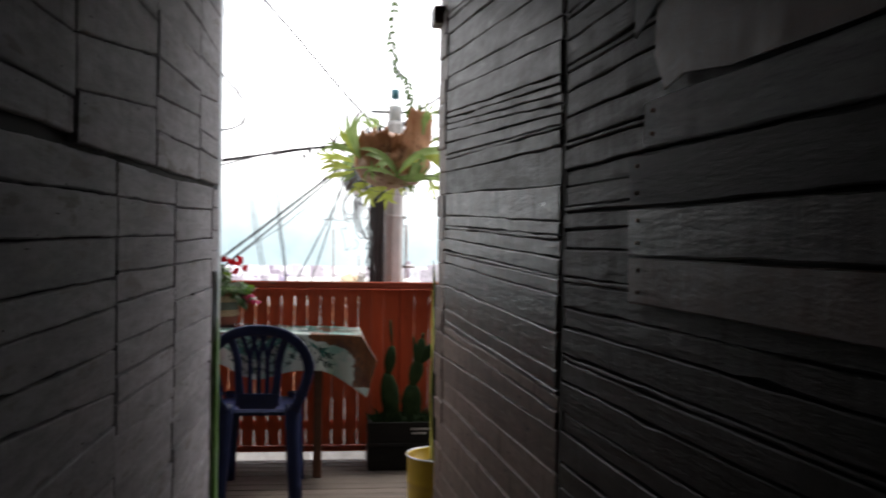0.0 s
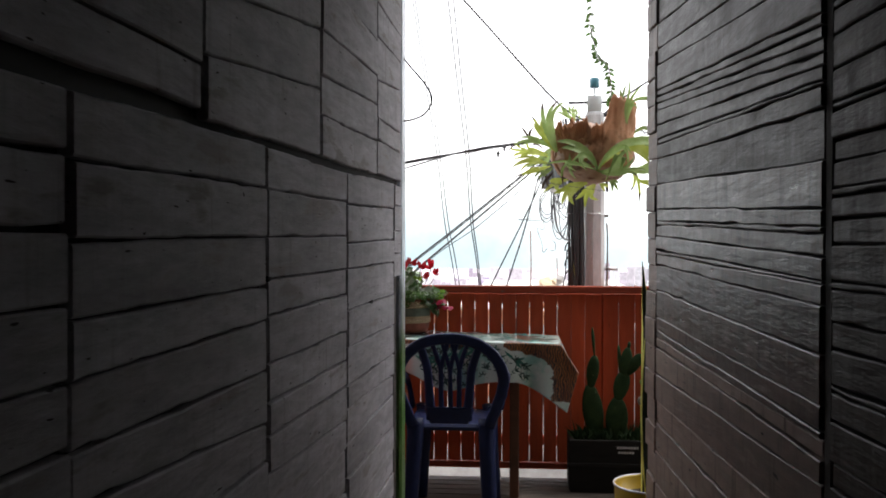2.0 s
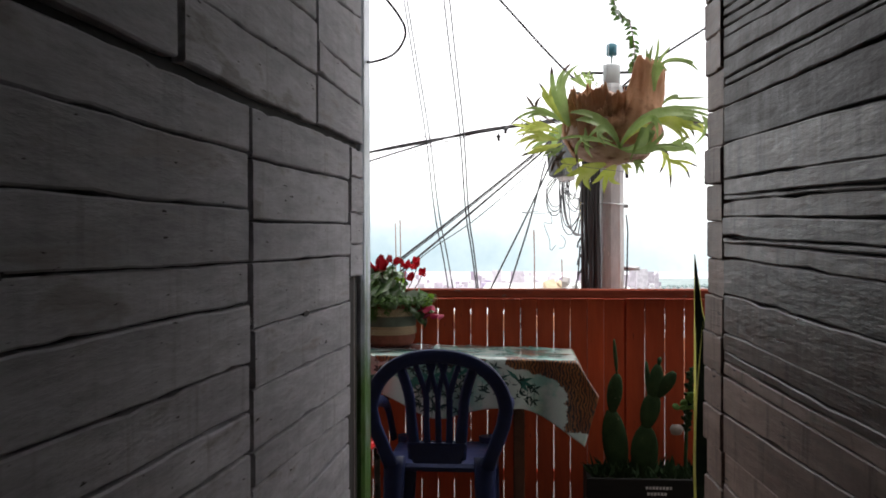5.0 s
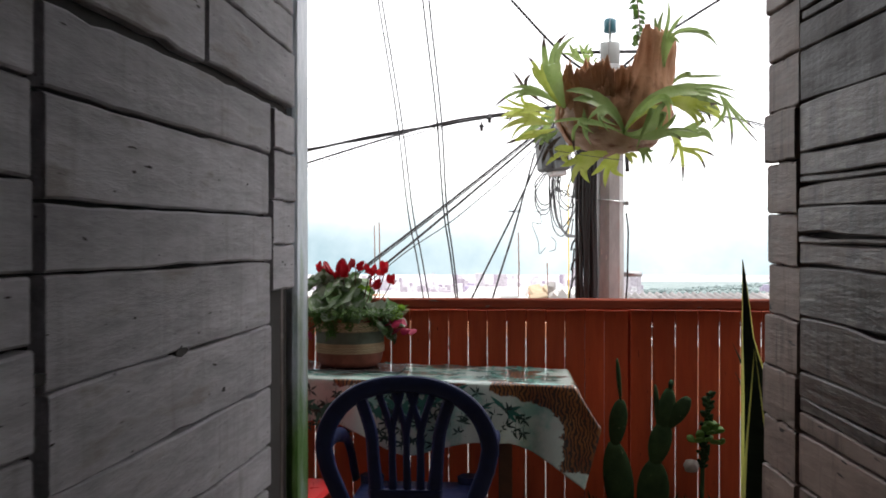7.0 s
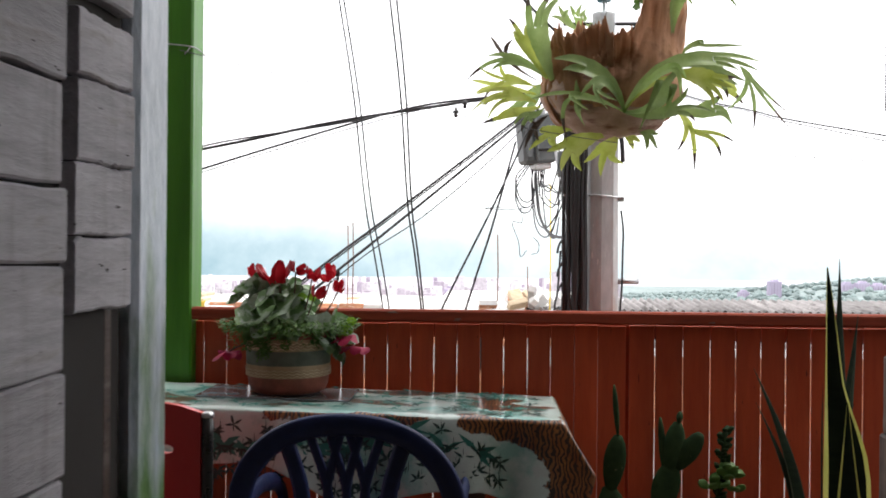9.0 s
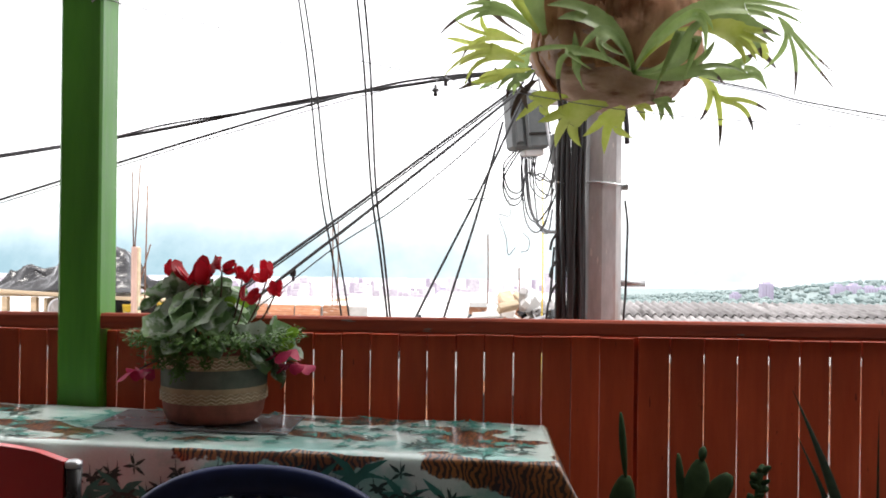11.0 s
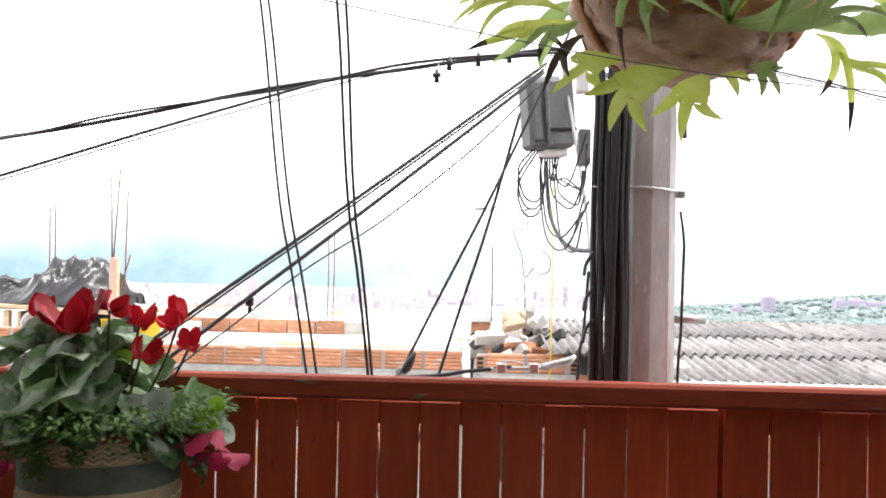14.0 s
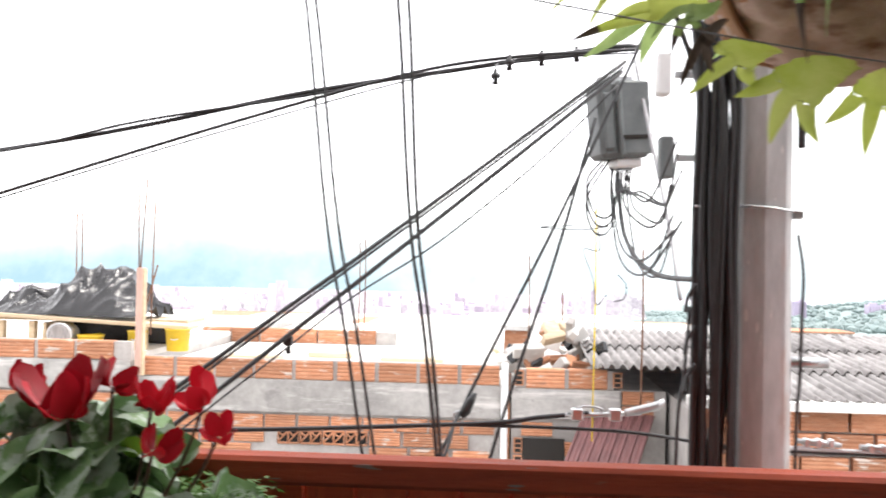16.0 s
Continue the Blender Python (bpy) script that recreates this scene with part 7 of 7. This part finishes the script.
def clad_left():
    rng = random.Random(1)
    def clad(y0, y1, joints, **k):
        lay_planks(wall_left, y0, y1, joints, left_face, 1, white_wood, rng, **k)
    low = 0.0
    J = [(1.403, 1.41), (1.336, 1.343), (1.266, 1.267), (1.188, 1.192), (1.115, 1.117), (1.042, 1.048)]
    clad(-5.3, -4.17, J + downwards(1.045, 0.075, low, rng), gap=0.009)
    clad(-6.4, -5.31, J + downwards(1.045, 0.08, low, rng))
    J = [(1.409, 1.420), (1.338, 1.347), (1.256, 1.262), (1.176, 1.178), (1.113, 1.121), (1.040, 1.034), (0.985, 0.945)]
    clad(-4.163, -3.492, J + downwards(0.955, 0.075, low, rng), gap=0.008)
    J = [(1.417, 1.418), (1.344, 1.347), (1.262, 1.265), (1.189, 1.187), (1.127, 1.127), (1.043, 1.039), (0.976, 0.968), (0.920, 0.907), (0.853, 0.825)]
    clad(-3.484, -2.832, J + downwards(0.825, 0.075, low, rng))
    J = [(1.420, 1.436), (1.342, 1.355), (1.248, 1.258), (1.186, 1.187), (1.086, 1.087), (0.997, 0.991), (0.905, 0.900), (0.849, 0.833)]
    clad(-2.818, -2.118, J + downwards(0.835, 0.08, low, rng))
    clad(-2.098, -1.962, same(1.432, 1.366, 1.285, 1.213, 1.138), gap=0.005)
    top = ALLEY_TOP - 0.02
    clad(-6.4, -3.795, upwards(1.62, 0.115, top, rng) + [(1.60, 1.61), (1.501, 1.501), (1.418, 1.436)])
    clad(-3.788, -3.10, upwards(1.66, 0.12, top, rng) + [(1.613, 1.70), (1.515, 1.575), (1.424, 1.434)])
    clad(-3.085, -2.41, upwards(1.72, 0.105, top, rng) + [(1.705, 1.722), (1.609, 1.640), (1.523, 1.535), (1.434, 1.440)])
    clad(-2.40, -1.962, upwards(1.73, 0.11, top, rng) + [(1.712, 1.747), (1.604, 1.608), (1.543, 1.542), (1.445, 1.447)])

    # a broken knot and chipped plank corners, as dark patches for their shade
    for y, z, s in ((-2.50, 1.088, 0.012), (-3.72, 1.30, 0.007), (-2.83, 1.10, 0.010), (-2.35, 1.02, 0.006), (-3.48, 1.19, 0.008)):
        bm = bmesh.new()
        rim = [(1.9 * s * rng.uniform(0.6, 1.2) * math.cos(t), 0.75 * s * rng.uniform(0.6, 1.2) * math.sin(t)) for t in (2 * math.pi * k / 11 for k in range(11))]
        low = [bm.verts.new((left_face(y) - 0.006, y + u, z + v)) for u, v in rim]
        top = [bm.verts.new((left_face(y) + 0.0035, y + 0.9 * u, z + 0.9 * v)) for u, v in rim]
        bm.faces.new(top)
        for k in range(11):
            bm.faces.new((low[k], low[(k + 1) % 11], top[(k + 1) % 11], top[k]))
        bmesh.ops.recalc_face_normals(bm, faces=bm.faces)
        part("knot", bm, gap_dark, wall_left)


clad_left()


def clad_right():
    rng = random.Random(2)
    def clad(y0, y1, joints, mat=dark_wood, **k):
        # joints are given from the near end to the far end
        lay_planks(wall_right, y0, y1, joints, right_face, -1, mat, rng, **k)
    top = ALLEY_TOP - 0.02
    J = [(1.562, 1.655), (1.540, 1.610), (1.515, 1.567), (1.507, 1.550), (1.471, 1.506), (1.385, 1.429), (1.310, 1.352), (1.279, 1.316), (1.270, 1.306), (1.230, 1.270), (1.193, 1.228),
         (1.186, 1.215), (1.152, 1.182), (1.071, 1.105), (0.991, 1.022), (0.949, 0.983), (0.936, 0.961), (0.905, 0.930), (0.864, 0.848), (0.768, 0.763)]
    up = []
    z = (1.562, 1.655)
    while z[0] < top:
        s = rng.choice((0.02, 0.05, 0.075, 0.09))
        z = (z[0] + s, z[1] + s * 1.02)
        up.insert(0, z)
    sawn = dict(gap=0.0045, proud=0.005, rough_edge=0.003)
    # Three board tones by height carry the wall's falloff of light.
    clad(-3.508, -2.108, up + J[:6], upper_dim_wood, **sawn)
    clad(-3.508, -2.108, J[5:17], dark_wood, **sawn)
    clad(-3.508, -2.108, J[16:] + downwards(0.766, 0.09, 0.0, rng), lightened_wood, **sawn)
    E = [1.26 + 0.083 * k for k in range(14, -16, -1)]
    clad(-2.106, -1.955, [(z, z + 0.004) for z in E if 0 <= z <= top], lightened_wood, gap=0.004, proud=0.010)
    N = [1.745, 1.730, 1.686, 1.633, 1.620, 1.580, 1.527, 1.474, 1.462, 1.416, 1.381, 1.340, 1.328, 1.293, 1.253, 1.195, 1.184, 1.132, 1.091, 1.034, 1.022, 0.977]
    near = upwards(1.75, 0.055, top, rng) + [(z + 0.005, z - 0.002) for z in N] + downwards(0.975, 0.055, 0.0, rng)
    for y0, y1 in ((-4.75, -3.545), (-6.4, -4.755)):
        clad(y0, y1, near, near_dim_wood, gap=0.007, proud=0.004)


clad_right()
seam = part("trim_seam", boxed((0.815, -3.542, 0), (0.845, -3.512, ALLEY_TOP)), gap_dark)
tagged(seam, kind="structure")


def nailed_boards():
    """Four loose boards and a rusty sheet nailed over the near end of the wall."""
    rng = random.Random(3)
    def proud(y):
        return right_face(y) - 0.016
    for y1, lo, hi, mat, lab in ((-4.005, 1.417, 1.493, pale_board, "pale grey board nailed over the dark wall"), (-3.945, 1.327, 1.411, grey_board, "weathered grey board nailed over the dark wall"),
                                 (-3.95, 1.247, 1.323, dark_wood, "dark board nailed over the wall"), (-3.955, 1.168, 1.243, brown_board, "brown board nailed over the dark wall")):
        b = empty("nailed_board", lab, "board", "nailed boards")
        me = plank_mesh(-5.6, y1, (lo, lo), (hi, hi), proud, -1, 0.014, rng, rng.uniform(0, 0.004))
        me.materials.append(mat)
        new("board", me).parent = b
        for z in (lo + 0.02, hi - 0.02):
            bm = bmesh.new()
            bmesh.ops.create_cone(bm, cap_ends=True, segments=8, radius1=0.004, radius2=0.003, depth=0.004,
                                  matrix=Matrix.Translation((proud(y1 - 0.05) - 0.006, y1 - 0.05, z)) @ Matrix.Rotation(-math.pi / 2, 4, "Y"))
            part("nail", bm, rust, b)
    s = empty("rusty_sheet", "rust-brown sheet with torn lower edge on the wall", "sheet", "nailed boards")
    bm = bmesh.new()
    ring = [(-4.06, 1.70), (-4.05, 1.56), (-4.09, 1.50), (-4.16, 1.515), (-4.3, 1.50), (-4.55, 1.498), (-5.6, 1.51), (-5.6, 2.1), (-4.08, 2.1)]
    a = [bm.verts.new((proud(y) - 0.002, y, z)) for y, z in ring]
    b = [bm.verts.new((proud(y) + 0.001, y, z)) for y, z in ring]
    bm.faces.new(a)
    bm.faces.new(b[::-1])
    for k in range(len(ring)):
        bm.faces.new((a[k], a[(k + 1) % len(ring)], b[(k + 1) % len(ring)], b[k]))
    bmesh.ops.recalc_face_normals(bm, faces=bm.faces)
    part("sheet", bm, brown_board, s)
    g = empty("sheet_scrap", "small grey metal scrap nailed to the wall", "sheet", "nailed boards")
    bm = bmesh.new()
    ring = [(-3.975, 1.60), (-3.97, 1.75), (-4.25, 1.75), (-4.12, 1.66)]
    a = [bm.verts.new((proud(y) - 0.006, y, z)) for y, z in ring]
    b = [bm.verts.new((proud(y) - 0.003, y, z)) for y, z in ring]
    bm.faces.new(a)
    bm.faces.new(b[::-1])
    for k in range(4):
        bm.faces.new((a[k], a[(k + 1) % 4], b[(k + 1) % 4], b[k]))
    bmesh.ops.recalc_face_normals(bm, faces=bm.faces)
    part("sheet", bm, pale_board, g)


nailed_boards()


def deck_boards():
    rng = random.Random(7)
    y = -0.035
    while y > -2.0:
        w = rng.uniform(0.085, 0.11)
        o = part("deck_board", boxed((-2.95, y - w + 0.004, -0.029 + rng.uniform(-0.001, 0.001)), (3.1, y - 0.001, rng.uniform(-0.002, 0.0)), 0.003), deck_wood, floor)
        y -= w
    while y > -6.3:
        w = rng.uniform(0.085, 0.11)
        o = part("deck_board", boxed((left_face(y) - 0.01, y - w + 0.004, -0.029 + rng.uniform(-0.001, 0.001)), (right_face(y) + 0.01, y - 0.001, rng.uniform(-0.002, 0.0)), 0.003), deck_wood, floor)
        y -= w


deck_boards()
